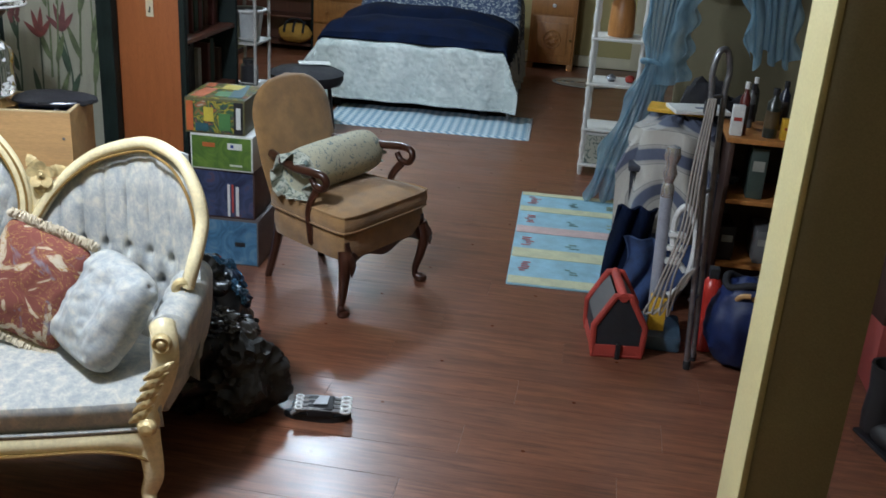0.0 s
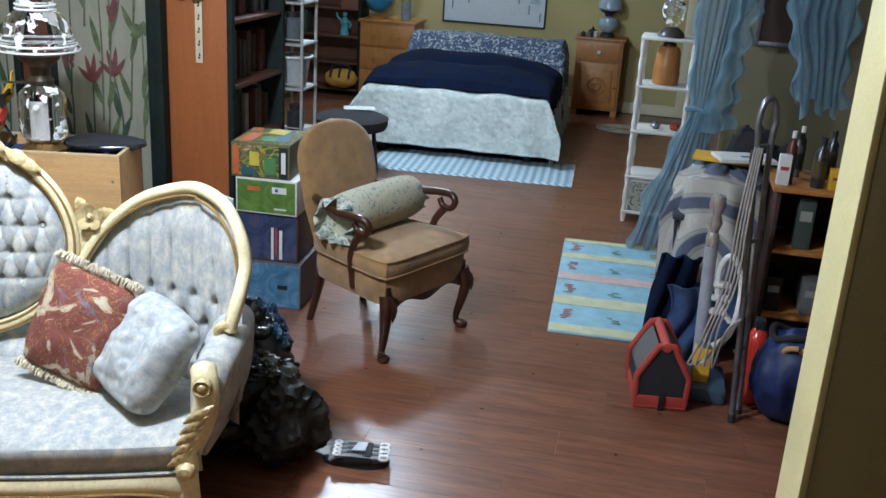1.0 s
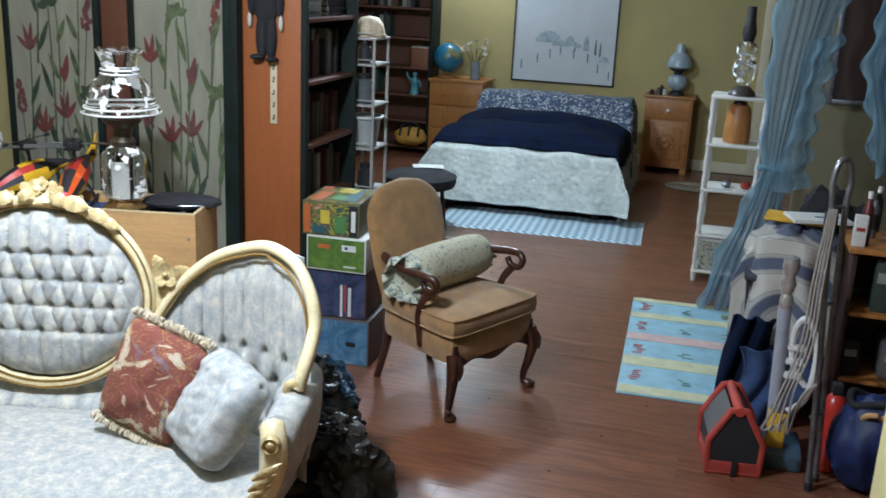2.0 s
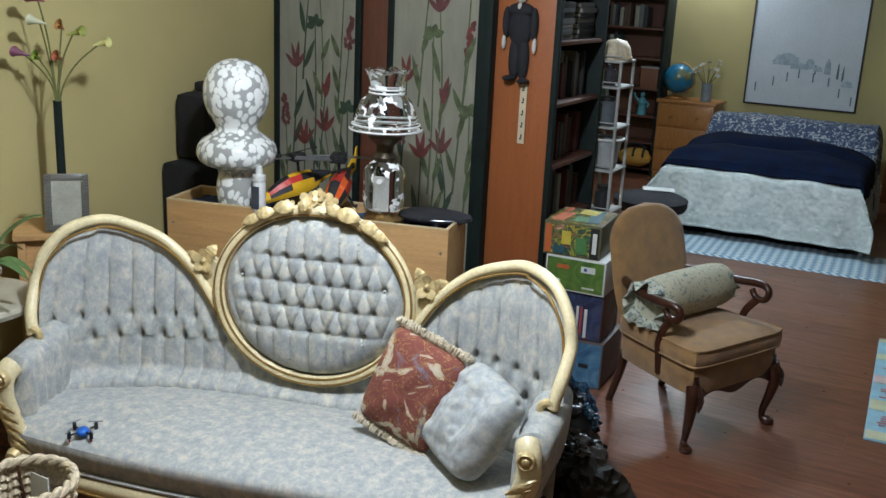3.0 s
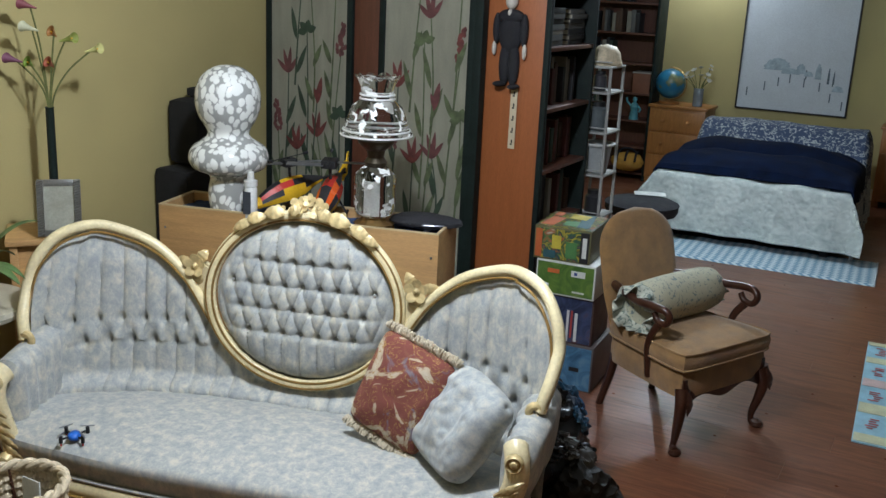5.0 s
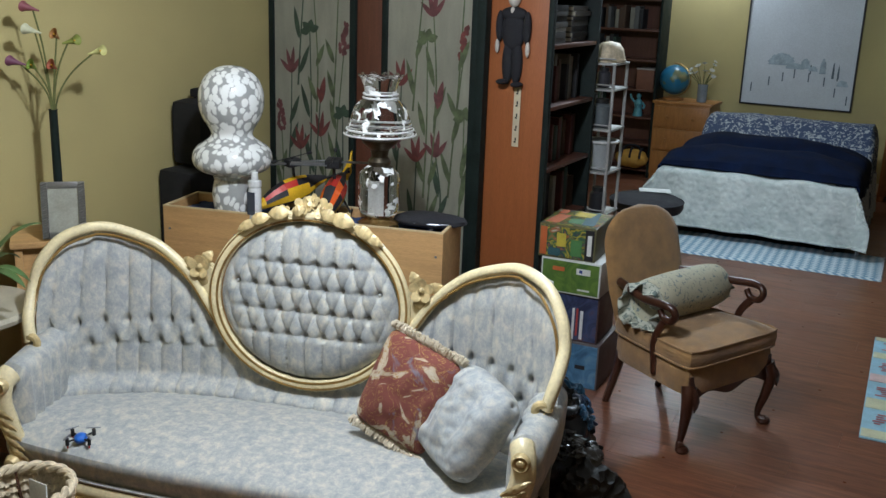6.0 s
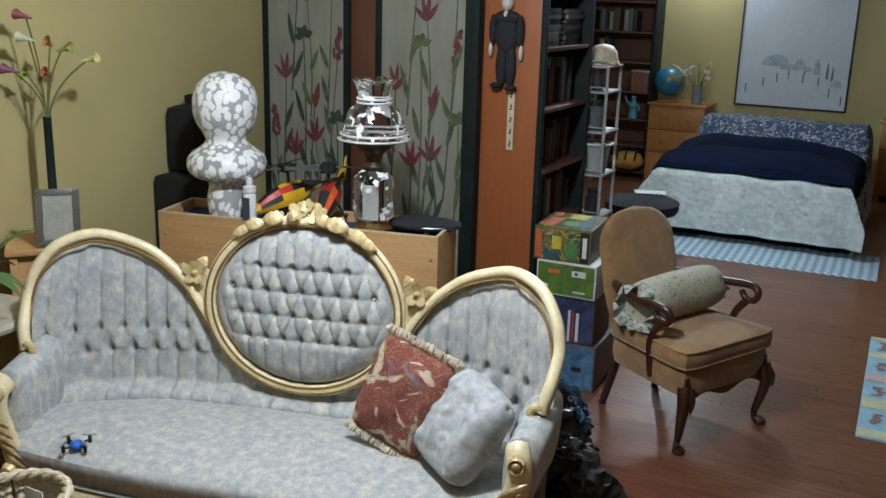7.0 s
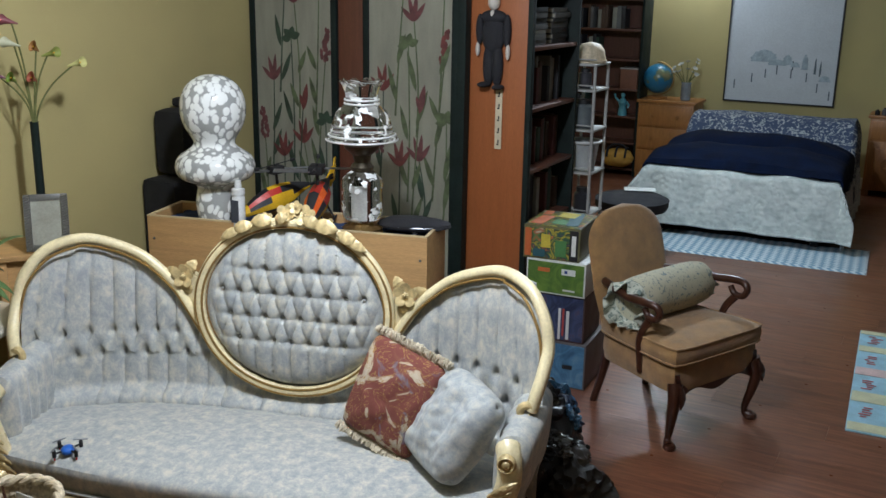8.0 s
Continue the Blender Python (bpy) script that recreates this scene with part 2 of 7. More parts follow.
def banded_material():
    """Woven blanket with curved bands of white, grey and slate blue."""
    g = Nodes("banded_blanket")
    mp = g.n("Mapping")
    mp.inputs["Location"].default_value = (0.05, 0, -0.42)
    g.link(g.co.outputs["Object"], mp.inputs[0])
    w = g.n("TexWave", wave_type="RINGS", rings_direction="Y")
    w.inputs["Scale"].default_value = 2.1
    w.inputs["Distortion"].default_value = 1.6
    w.inputs["Detail"].default_value = 2
    w.inputs["Phase Offset"].default_value = 1.2
    g.link(mp.outputs[0], w.inputs["Vector"])
    n = g.noise(160, 2)
    col = g.ramp(w.outputs["Fac"], [(0.18, (0.085, 0.1, 0.15)), (0.26, (0.3, 0.3, 0.29)), (0.5, (0.36, 0.35, 0.32)), (0.56, (0.2, 0.2, 0.2)), (0.62, (0.44, 0.43, 0.39))])
    g.bump(n, 0.6, 0.004)
    return g.done(col, 0.95)


M["quilt"] = quilt_material()
M["floral"] = floral_material("blue_floral_cover", (0.05, 0.075, 0.14), (0.42, 0.45, 0.46), 16, 0.53, 0.57)
M["lace"] = floral_material("white_blue_lace", (0.55, 0.57, 0.58), (0.1, 0.15, 0.28), 40, 0.55, 0.6)
M["bolster"] = floral_material("pale_green_floral", (0.45, 0.43, 0.31), (0.17, 0.21, 0.21), 30, 0.57, 0.62)
M["ruffle"] = floral_material("green_leaf_print", (0.45, 0.46, 0.38), (0.13, 0.17, 0.15), 20, 0.5, 0.58)
M["camo"] = banded_material()
M["sheer"] = sheer_material()
M["chevron"] = chevron_material()
M["spotted"] = spotted_glass()
M["etched"] = etched_glass()
M["tapestry"] = tapestry_material()


def flat(name, c, rough=0.6, **kw):
    if name not in M:
        M[name] = surface(name, c, rough, 0.15, 12, 150, 0.1, **kw)
    return M[name]


# ---- mesh tools ----
def thing(name, x, y, z, rz=0, label="", category="", group="", kind=""):
    ob = new(name)
    ob.matrix_basis = pose(x, y, z, 0, 0, rz)
    ob.empty_display_size = 0.1
    return tagged(ob, label, category, group, kind)


def part(name, bm, material, parent=None, label="", smooth=True, at=None):
    """Links a bmesh as one mesh object under a thing or a part."""
    bmesh.ops.recalc_face_normals(bm, faces=bm.faces)
    me = bpy.data.meshes.new(name)
    bm.to_mesh(me)
    bm.free()
    me.materials.append(material)
    if smooth:
        me.set_sharp_from_angle(angle=radians(38))
        for p in me.polygons:
            p.use_smooth = True
    ob = new(name, me)
    ob.parent = parent
    if at:
        ob.matrix_basis = at
    return tagged(ob, label)


def box(bm, x0, y0, z0, x1, y1, z1, bev=0.004, m=None):
    vs = [bm.verts.new((x, y, z)) for x in (x0, x1) for y in (y0, y1) for z in (z0, z1)]
    fs = [bm.faces.new([vs[i] for i in f]) for f in ((0, 1, 3, 2), (4, 6, 7, 5), (0, 4, 5, 1), (2, 3, 7, 6), (0, 2, 6, 4), (1, 5, 7, 3))]
    out = vs
    if bev:
        es = {e for f in fs for e in f.edges}
        r = bmesh.ops.bevel(bm, geom=list(es), offset=bev, segments=2, profile=0.6, affect="EDGES")
        out = list({v for f in r["faces"] for v in f.verts} | {v for v in vs if v.is_valid})
    if m:
        bmesh.ops.transform(bm, matrix=m, verts=out)
    return out


def boxes(*items, bev=0.004):
    bm = bmesh.new()
    for it in items:
        box(bm, *it[:6], bev, it[6] if len(it) > 6 else None)
    return bm


def lathe(profile, segs=32, bm=None, m=None, wave=0.0, waves=0):
    """Turns (radius, height) pairs round the z axis."""
    bm = bm or bmesh.new()
    rows = []
    made = []
    for r, z in profile:
        row = []
        for i in range(segs):
            a = 2 * math.pi * i / segs
            rr = r * (1 + wave * math.cos(waves * a)) if waves else r
            row.append(bm.verts.new((rr * math.cos(a), rr * math.sin(a), z)))
        rows.append(row)
        made += row
    for a, b in zip(rows, rows[1:]):
        for i in range(segs):
            bm.faces.new((a[i], a[(i + 1) % segs], b[(i + 1) % segs], b[i]))
    for row in (rows[0], rows[-1]):
        if (row[0].co.xy.length if row else 0) > 1e-4:
            bm.faces.new(row)
    if m:
        bmesh.ops.transform(bm, matrix=m, verts=made)
    return bm


def smooth_path(pts, n):
    """Catmull-Rom through the points."""
    P = [Vector(p) for p in pts]
    out = []
    for i in range(len(P) - 1):
        a, b, c, d = P[max(0, i - 1)], P[i], P[i + 1], P[min(len(P) - 1, i + 2)]
        for k in range(n):
            t = k / n
            out.append(0.5 * (2 * b + (c - a) * t + (2 * a - 5 * b + 4 * c - d) * t * t + (3 * b - a - 3 * c + d) * t ** 3))
    out.append(P[-1])
    return out


def tube(bm, pts, rad, segs=8, closed=False, squash=None):
    """A round bar along points; rad: one radius or a function of 0..1; squash: (normal, factor)."""
    P = [Vector(p) for p in pts]
    n = len(P)
    rings = []
    up = None
    for i in range(n):
        if closed:
            d = P[(i + 1) % n] - P[i - 1]
        else:
            d = P[min(n - 1, i + 1)] - P[max(0, i - 1)]
        d.normalize()
        if up is None:
            up = d.orthogonal().normalized()
        up = (up - d * up.dot(d)).normalized()
        side = d.cross(up)
        r = rad(i / max(1, n - 1)) if callable(rad) else rad
        ring = []
        for k in range(segs):
            a = 2 * math.pi * k / segs
            off = (up * math.cos(a) + side * math.sin(a)) * r
            if squash:
                off -= squash[0] * off.dot(squash[0]) * (1 - squash[1])
            ring.append(bm.verts.new(P[i] + off))
        rings.append(ring)
    for i in range(n if closed else n - 1):
        a, b = rings[i], rings[(i + 1) % n]
        sh = 0
        if closed and i == n - 1:
            sh = min(range(segs), key=lambda s: (a[0].co - b[s].co).length)
        for k in range(segs):
            bm.faces.new((a[k], a[(k + 1) % segs], b[(k + 1 + sh) % segs], b[(k + sh) % segs]))
    if not closed:
        bm.faces.new(rings[0])
        bm.faces.new(rings[-1])
    return bm


def sheet(fn, nu, nv, bm=None, wrap=False):
    """A surface of fn(u, v) over 0..1."""
    bm = bm or bmesh.new()
    g = [[bm.verts.new(fn(i / nu, j / nv)) for j in range(nv + 1)] for i in range(nu + (0 if wrap else 1))]
    for i in range(nu):
        a, b = g[i], g[(i + 1) % len(g)]
        for j in range(nv):
            bm.faces.new((a[j], b[j], b[j + 1], a[j + 1]))
    return bm


def thicken(bm, d):
    """Gives a sheet a second side, d behind the first, and closes the rim."""
    bmesh.ops.recalc_face_normals(bm, faces=bm.faces)
    bm.normal_update()
    fs, vs = list(bm.faces), list(bm.verts)
    rim = [e for e in bm.edges if len(e.link_faces) == 1]
    twin = {v: bm.verts.new(v.co - v.normal * d) for v in vs}
    for f in fs:
        bm.faces.new([twin[v] for v in reversed(f.verts)])
    for e in rim:
        p, q = e.verts
        bm.faces.new((p, q, twin[q], twin[p]))
    return bm


def blob(sx, sy, sz, seed, rough=0.15, freq=3.0, sub=4, flatten=None):
    """A lumpy soft body."""
    bm = bmesh.new()
    bmesh.ops.create_icosphere(bm, subdivisions=sub, radius=1)
    for v in bm.verts:
        q = v.co * freq + Vector((seed * 7.3, seed * 3.1, seed))
        k = 1 + rough * noise.noise(q) + rough * 0.6 * noise.noise(q * 2.7) + rough * 0.35 * abs(noise.noise(q * 5.1))
        v.co = Vector((v.co.x * sx, v.co.y * sy, v.co.z * sz)) * k
        if flatten is not None and v.co.z < flatten:
            v.co.z = flatten
    return bm


def cushion(w, h, t, seed=1, n=26, pinch=0.12, wrinkle=1.0):
    """A square stuffed cushion, seams at the rim."""
    bm = bmesh.new()
    for s in (1, -1):
        def fn(u, v):
            x, y = 2 * u - 1, 2 * v - 1
            k = (max(0, 1 - abs(x) ** 2.6) * max(0, 1 - abs(y) ** 2.6)) ** 0.55
            rd = 1 - 0.13 * (x * y) ** 4 - (0.2 * (x * y) ** 2 if wrinkle > 1 else 0)
            sx = 1 - pinch * (1 - abs(y) ** 2) * abs(x) ** 3 * 0.5
            sy = 1 - pinch * (1 - abs(x) ** 2) * abs(y) ** 3 * 0.5
            wr = 0.012 * wrinkle * noise.noise(Vector((x * 2.2, y * 2.2, seed + s))) * k + 0.009 * (wrinkle - 1) * abs(noise.noise(Vector((x * 3.5 + y, y * 3.5 - x, seed + 3)))) * k
            return (x * w / 2 * sx * rd, y * h / 2 * sy * rd, s * (t / 2 * k) + wr + 0.006 * noise.noise(Vector((x * 6, y * 6, seed))) * k)
        sheet(fn, n, n, bm)
    bmesh.ops.remove_doubles(bm, verts=bm.verts, dist=0.0008)
    return bm


def prism(pts, y0, y1, bev=0.0):
    """An outline of (x, z) pairs, given depth along y."""
    bm = bmesh.new()
    a = [bm.verts.new((x, y0, z)) for x, z in pts]
    b = [bm.verts.new((x, y1, z)) for x, z in pts]
    bm.faces.new(a)
    bm.faces.new(b)
    n = len(a)
    for i in range(n):
        bm.faces.new((a[i], a[(i + 1) % n], b[(i + 1) % n], b[i]))
    if bev:
        bmesh.ops.bevel(bm, geom=list(bm.edges), offset=bev, segments=2, affect="EDGES")
    return bm


# ---- structure ----
def slab(name, material, items, label="", bev=0.0):
    ob = part(name, boxes(*items, bev=bev), material, None, label, smooth=False)
    return tagged(ob, label, "", "", "structure")


floor = slab("floor", M["shelf_dark"], [(-3.6, -2.1, -0.12, 3.6, 10.5, -0.009)], "reddish brown laminate plank floor")
slab("ceiling", M["ceiling"], [(-3.6, -2.1, 2.6, 3.6, 10.5, 2.7)], "plain off-white ceiling")
slab("wall_west", M["wall"], [(-3.6, -2.1, -0.1, -3.5, 4.62, 2.6)], "mustard yellow painted wall")
slab("wall_west_far", M["wall"], [(-3.9, 4.62, -0.1, -3.8, 10.5, 2.6), (-3.8, 4.62, -0.1, -3.5, 4.7, 2.6)], "mustard yellow painted wall")
slab("wall_north", M["wall"], [(-3.8, 10.4, -0.1, 0.44, 10.5, 2.6), (0.44, 10.4, 2.1, 1.3, 10.5, 2.6), (1.3, 10.4, -0.1, 3.6, 10.5, 2.6)], "yellow painted wall behind the bed")
slab("wall_east", M["wall_dim"], [(3.5, -2.1, -0.1, 3.6, 10.4, 2.6)], "side wall coloured dark olive for its shade")
slab("wall_south", M["wall"], [(-3.5, -2.1, -0.1, 3.5, -2.0, 2.6)], "mustard yellow painted wall")
slab("wall_partition", M["wall_dim"], [(0.62, 7.2, -0.1, 3.5, 7.3, 2.6)], "partition wall coloured dark olive for its shade")
slab("baseboard", M["trim"], [(-2.4, 10.375, 0.0, 0.4, 10.398, 0.11), (-3.497, -1.9, 0.0, -3.475, 4.3, 0.11)], "cream painted baseboard", 0.004)
door = tagged(part("door_1", boxes((0.46, 10.42, 0, 1.28, 10.46, 2.08), bev=0.003), M["trim"], None, "cream painted door at the end of the bedroom"), "", "", "", "structure")
part("casing", boxes((0.36, 10.37, 0.0, 0.45, 10.398, 2.16), (1.29, 10.37, 0.0, 1.38, 10.398, 2.16), (0.36, 10.372, 2.09, 1.38, 10.396, 2.17)), M["trim"], door)
for zz in (0.2, 1.15):
    part("panel", boxes((0.55, 10.405, zz, 1.19, 10.421, zz + 0.75)), M["trim"], door)
post = tagged(part("post", boxes((0.486, 1.795, 0, 0.64, 1.99, 2.6), bev=0.004), M["post_side"], None, "wall end beside the opening, coloured dark for its shaded side"), "", "", "", "structure")
part("jamb", boxes((0.472, 1.789, 0, 0.4855, 2.0, 2.6), bev=0.003), M["post_paint"], post, "cream yellow gloss jamb, coloured lighter as the lit face")


# ---- sofa ----
SOFA = (-2.014, 2.626, 0, 14.9)
# the oval: half width, half height, height of its middle, button steps
OW, OH, OZ, BX_STEP, BZ_STEP, BZ_MID = 0.367, 0.314, 0.77, 0.034, 0.088, 0.826
OUTLINE = [(0.16, 0.49), (0.25, 0.54), (0.33, 0.62), (0.40, 0.72), (0.47, 0.82), (0.58, 0.915), (0.70, 0.968), (0.79, 0.985), (0.88, 0.955), (0.935, 0.88), (0.955, 0.80)]


def lerp(table, x):
    if x <= table[0][0]:
        return table[0][1]
    for (a, p), (b, q) in zip(table, table[1:]):
        if x <= b:
            return p + (q - p) * (x - a) / (b - a)
    return table[-1][1]


def back_y(x, z):
    return 0.08 + 0.096 * (z - 0.42) - 0.219 * min(1.1, abs(x) / 0.92) ** 3.94


def flower(bm, c, r, n, face, petals=5, tilt=0.35):
    """A carved open flower facing along the normal, with a round heart."""
    q = Vector(n).to_track_quat("Z", "Y").to_matrix().to_4x4()
    m = Matrix.Translation(c) @ q
    for i in range(petals):
        a = 2 * math.pi * (i + face) / petals
        b = bmesh.ops.create_icosphere(bm, subdivisions=2, radius=1)
        mm = m @ Matrix.Rotation(a, 4, "Z") @ Matrix.Translation((r * 0.62, 0, r * 0.1)) @ Matrix.Rotation(-tilt, 4, "Y") @ Matrix.Diagonal((r * 0.46, r * 0.43, r * 0.08, 1))
        for v in b["verts"]:
            q2 = v.co.x ** 2 + v.co.y ** 2
            v.co.z = v.co.z * 0.9 + 1.3 * q2 - 0.5
        bmesh.ops.transform(bm, matrix=mm, verts=b["verts"])
    b = bmesh.ops.create_icosphere(bm, subdivisions=2, radius=r * 0.2)
    bmesh.ops.transform(bm, matrix=m @ Matrix.Translation((0, 0, r * 0.16)), verts=b["verts"])
    ring = [m @ Vector((r * 0.27 * math.cos(t), r * 0.27 * math.sin(t), r * 0.16)) for t in [2 * math.pi * i / 12 for i in range(12)]]
    tube(bm, ring, r * 0.05, 6, True)


def carved_leaf(bm, a, b, w, n):
    """A pointed leaf with a mid rib from a to b."""
    a, b, n = Vector(a), Vector(b), Vector(n).normalized()
    d = (b - a)
    s = d.cross(n).normalized()
    rows = []
    for i in range(17):
        t = i / 16
        k = (1 + 0.05 * math.sin(8 * math.pi * t)) * math.sin(math.pi * min(1, t * 0.92 + 0.08)) ** 0.8 * w
        p = a + d * t + n * 0.012 * math.sin(math.pi * t)
        rows.append([bm.verts.new(p + s * k * j / 2 + n * (0.009 * (1 - abs(j) / 2) - (0.005 if j == 0 else 0) + 0.0012 * math.sin(8 * math.pi * t + abs(j)))) for j in (-2, -1, 0, 1, 2)])
    for r0, r1 in zip(rows, rows[1:]):
        for j in range(4):
            bm.faces.new((r0[j], r0[j + 1], r1[j + 1], r1[j]))


def sofa():
    s = thing("sofa", *SOFA, "Victorian settee in pale blue damask with cream carved frame", "sofa")

    # tufted lower back and wings, one piece of upholstery
    def back(u, v):
        x = -0.955 + 1.91 * u
        top = lerp(OUTLINE, abs(x))
        z = 0.3 + (top - 0.3) * v
        ax = abs(x)
        zt = 0.6 - 0.06 * max(0, ax - 0.75)
        fan = ax + (0.10 * (ax - 0.62) * max(0, z - zt) / 0.35)
        puff = 0.0
        p = 0.078
        ridge = abs(math.sin(math.pi * fan / p))
        ridge2 = abs(math.sin(math.pi * (fan / p + 0.5)))
        band = 0.04
        if z > zt + band:
            puff = 0.026 * ridge ** 0.28
        elif z < zt - band:
            puff = 0.024 * ridge2 ** 0.28
        else:
            k = (z - zt + band) / (2 * band)
            puff = 0.026 * (ridge ** 0.6 * k + ridge2 ** 0.6 * (1 - k)) + 0.006
        if ax > 0.3:
            for zc, ph in ((zt + band, 0.0), (zt - band, 0.5)):
                cell = (fan / p + ph) % 1.0
                dx = min(cell, 1 - cell) * p
                dd = (dx / 0.013) ** 2 + ((z - zc) / 0.018) ** 2
                puff -= 0.024 * math.exp(-dd)
        edge = min(1, (top - z) / 0.11) ** 0.8 if top > z else 0
        low = max(0, min(1, (0.445 - z) / 0.06))
        y = back_y(x, z) + 0.008 - puff * edge - 0.05 * low * low * (3 - 2 * low)
        return (x, y, z)
    part("back_upholstery", sheet(back, 230, 70), M["damask"], s, "channel-tufted damask back")

    # buttoned oval
    def oval(u, v):
        a = 2 * math.pi * u
        r = v
        x, z = (OW - 0.017) * r * math.cos(a), OZ + (OH - 0.017) * r * math.sin(a)
        px, pz = BX_STEP, BZ_STEP
        i, j = x / px, (z - BZ_MID) / pz
        d1, d2 = abs(math.sin(math.pi * (i + j) / 2)), abs(math.sin(math.pi * (i - j) / 2))
        pill = (d1 * d2) ** 0.42
        jc = max(-2, min(1, round(j)))
        row = abs(math.sin(math.pi * j)) ** 0.45
        pill = 0.64 * pill + 0.36 * row * (0.75 + 0.25 * pill)
        chan = abs(math.sin(math.pi * (i - jc) / 2)) ** 0.3
        far = max(0, j - 1, -2 - j)
        k = min(1, far / 0.25)
        rim = max(0, min(1, (abs(x) - 0.3) / 0.04))
        k = max(k, rim * 0.7)
        h = 0.052 * max(0, 1 - r ** 5) ** 0.5 + 0.022 * (pill * (1 - k) + chan * k) * max(0, 1 - r ** 12)
        best = 9
        for jj in (math.floor(j), math.floor(j) + 1):
            for ii in range(math.floor(i) - 1, math.floor(i) + 3):
                if (ii + jj) % 2 == 0 and -2 <= jj <= 1 and (ii * px / OW) ** 2 + ((jj + 0.6) * pz / OH) ** 2 < 0.62:
                    best = min(best, ((i - ii) * px) ** 2 + ((j - jj) * pz) ** 2)
        h -= 0.024 * math.exp(-best / 0.00016)
        return (x, back_y(x, z) + 0.005 - h, z)
    part("oval_back", sheet(oval, 240, 84, wrap=True), M["damask"], s, "deep buttoned oval damask panel")
    # buttons
    for jj in range(-4, 5):
        for ii in range(-10, 11):
            if (ii + jj) % 2 == 0 and -2 <= jj <= 1 and (ii * BX_STEP / OW) ** 2 + ((jj + 0.6) * BZ_STEP / OH) ** 2 < 0.62:
                x, z = ii * BX_STEP, BZ_MID + jj * BZ_STEP
                bm = bmesh.new()
                bmesh.ops.create_icosphere(bm, subdivisions=1, radius=0.008)
                part("button", bm, M["damask"], s, at=pose(x, back_y(x, z) - 0.032, z))

    # frames: a ring round the oval, an arched rail at either side
    ring = [(OW * math.cos(a), back_y(OW * math.cos(a), OZ + OH * math.sin(a)) - 0.026, OZ + OH * math.sin(a)) for a in [2 * math.pi * i / 72 for i in range(72)]]
    part("oval_rail", tube(bmesh.new(), ring, 0.0215, 10, True), M["cream_wood"], s, "cream lacquered oval rail")
    for k in (OW - 0.014, OW + 0.01):
        r2 = [(k * math.cos(a), back_y(k * math.cos(a), OZ) - 0.042 + 0.1 * (k * 0.86 * math.sin(a)), OZ + (k * 0.856) * math.sin(a)) for a in [2 * math.pi * i / 72 for i in range(72)]]
        part("gilt_line", tube(bmesh.new(), r2, 0.005, 6, True), M["gilt"], s, "dull gold line")
    for sg in (-1, 1):
        rail = [(0.926, -0.245, 0.62), (0.945, -0.225, 0.69), (0.96, -0.18, 0.76)] + [(x + 0.008, back_y(x, z) - 0.012, z + 0.012) for x, z in reversed(OUTLINE[1:])]
        pts = [(sg * x, y, z) for x, y, z in smooth_path(rail, 5)]
        part("arched_rail", tube(bmesh.new(), pts, lambda t: 0.022 - 0.004 * t, 10), M["cream_wood"], s, "cream lacquered arched rail")
        for off in (0.016,):
            p2 = [(sg * (abs(x) - (0.022 if abs(x) > 0.8 else 0.006)), y - off, z - 0.024) for x, y, z in pts[4:]]
            part("gilt_line", tube(bmesh.new(), p2, 0.005, 6), M["gilt"], s, "dull gold line")
        curl = [(sg * (0.93 + 0.022 * math.cos(a) - 0.015), -0.248 - 0.012 * a / 6, 0.62 + 0.022 * math.sin(a)) for a in [i * 0.5 for i in range(12)]]
        part("scroll", tube(bmesh.new(), curl, 0.014, 8), M["carved"], s)
        # flower where rail and oval meet
        bm = bmesh.new()
        c = Vector((sg * 0.426, back_y(0.426, 0.86) - 0.03, 0.862))
        flower(bm, c, 0.045, (0, -1, 0.1), 0.25)
        for dx, dz, w in ((-0.045, 0.06, 0.022), (-0.01, -0.085, 0.024), (0.075, 0.02, 0.02)):
            carved_leaf(bm, c + Vector((sg * dx * 0.25, 0.012, dz * 0.25)), c + Vector((sg * dx, 0.02, dz)), w, (0, -1, 0))
        part("carved_flower", bm, M["carved"], s, "carved gilt flower with leaves")
    web = [(0.355, 0.79), (0.375, 0.86), (0.4, 0.875), (0.44, 0.85), (0.455, 0.81), (0.43, 0.75), (0.4, 0.69), (0.37, 0.72)]
    for sg in (-1, 1):
        part("spandrel", prism([(sg * x, z) for x, z in web], 0.09, 0.125, 0.006), M["cream_wood"], s)
    # crest: two roses, smaller flowers beside them, broad leaves trailing down the rail
    for i, (x, r, up) in enumerate(((-0.03, 0.04, 0.03), (0.045, 0.04, 0.03), (-0.105, 0.026, 0.02), (0.13, 0.028, 0.02), (0.008, 0.026, 0.056))):
        z = OZ + OH * math.sqrt(1 - (x / OW) ** 2) + up
        bm = bmesh.new()
        flower(bm, (x, back_y(x, z) - 0.028, z), r, (0.15 * (i % 3 - 1), -1, 0.55), 0.3 * i)
        part("crest_flower", bm, M["carved"], s, "carved gilt crest flower")
    for a0, a1, w in ((0.24, 0.5, 0.027), (0.5, 0.74, 0.022), (0.62, 0.86, 0.018), (0.3, 0.12, 0.022), (-0.2, -0.42, 0.024), (-0.42, -0.64, 0.022), (-0.56, -0.82, 0.018), (-0.16, -0.02, 0.02)):
        p0 = (OW * math.sin(a0), 0.088, OZ + 0.02 + OH * math.cos(a0))
        p1 = (OW * 1.02 * math.sin(a1), 0.084, OZ + 0.03 + OH * math.cos(a1))
        bm = bmesh.new()
        carved_leaf(bm, p0, p1, w, (0, -1, 0.4))
        part("crest_leaf", bm, M["carved"], s, "carved gilt crest leaf")

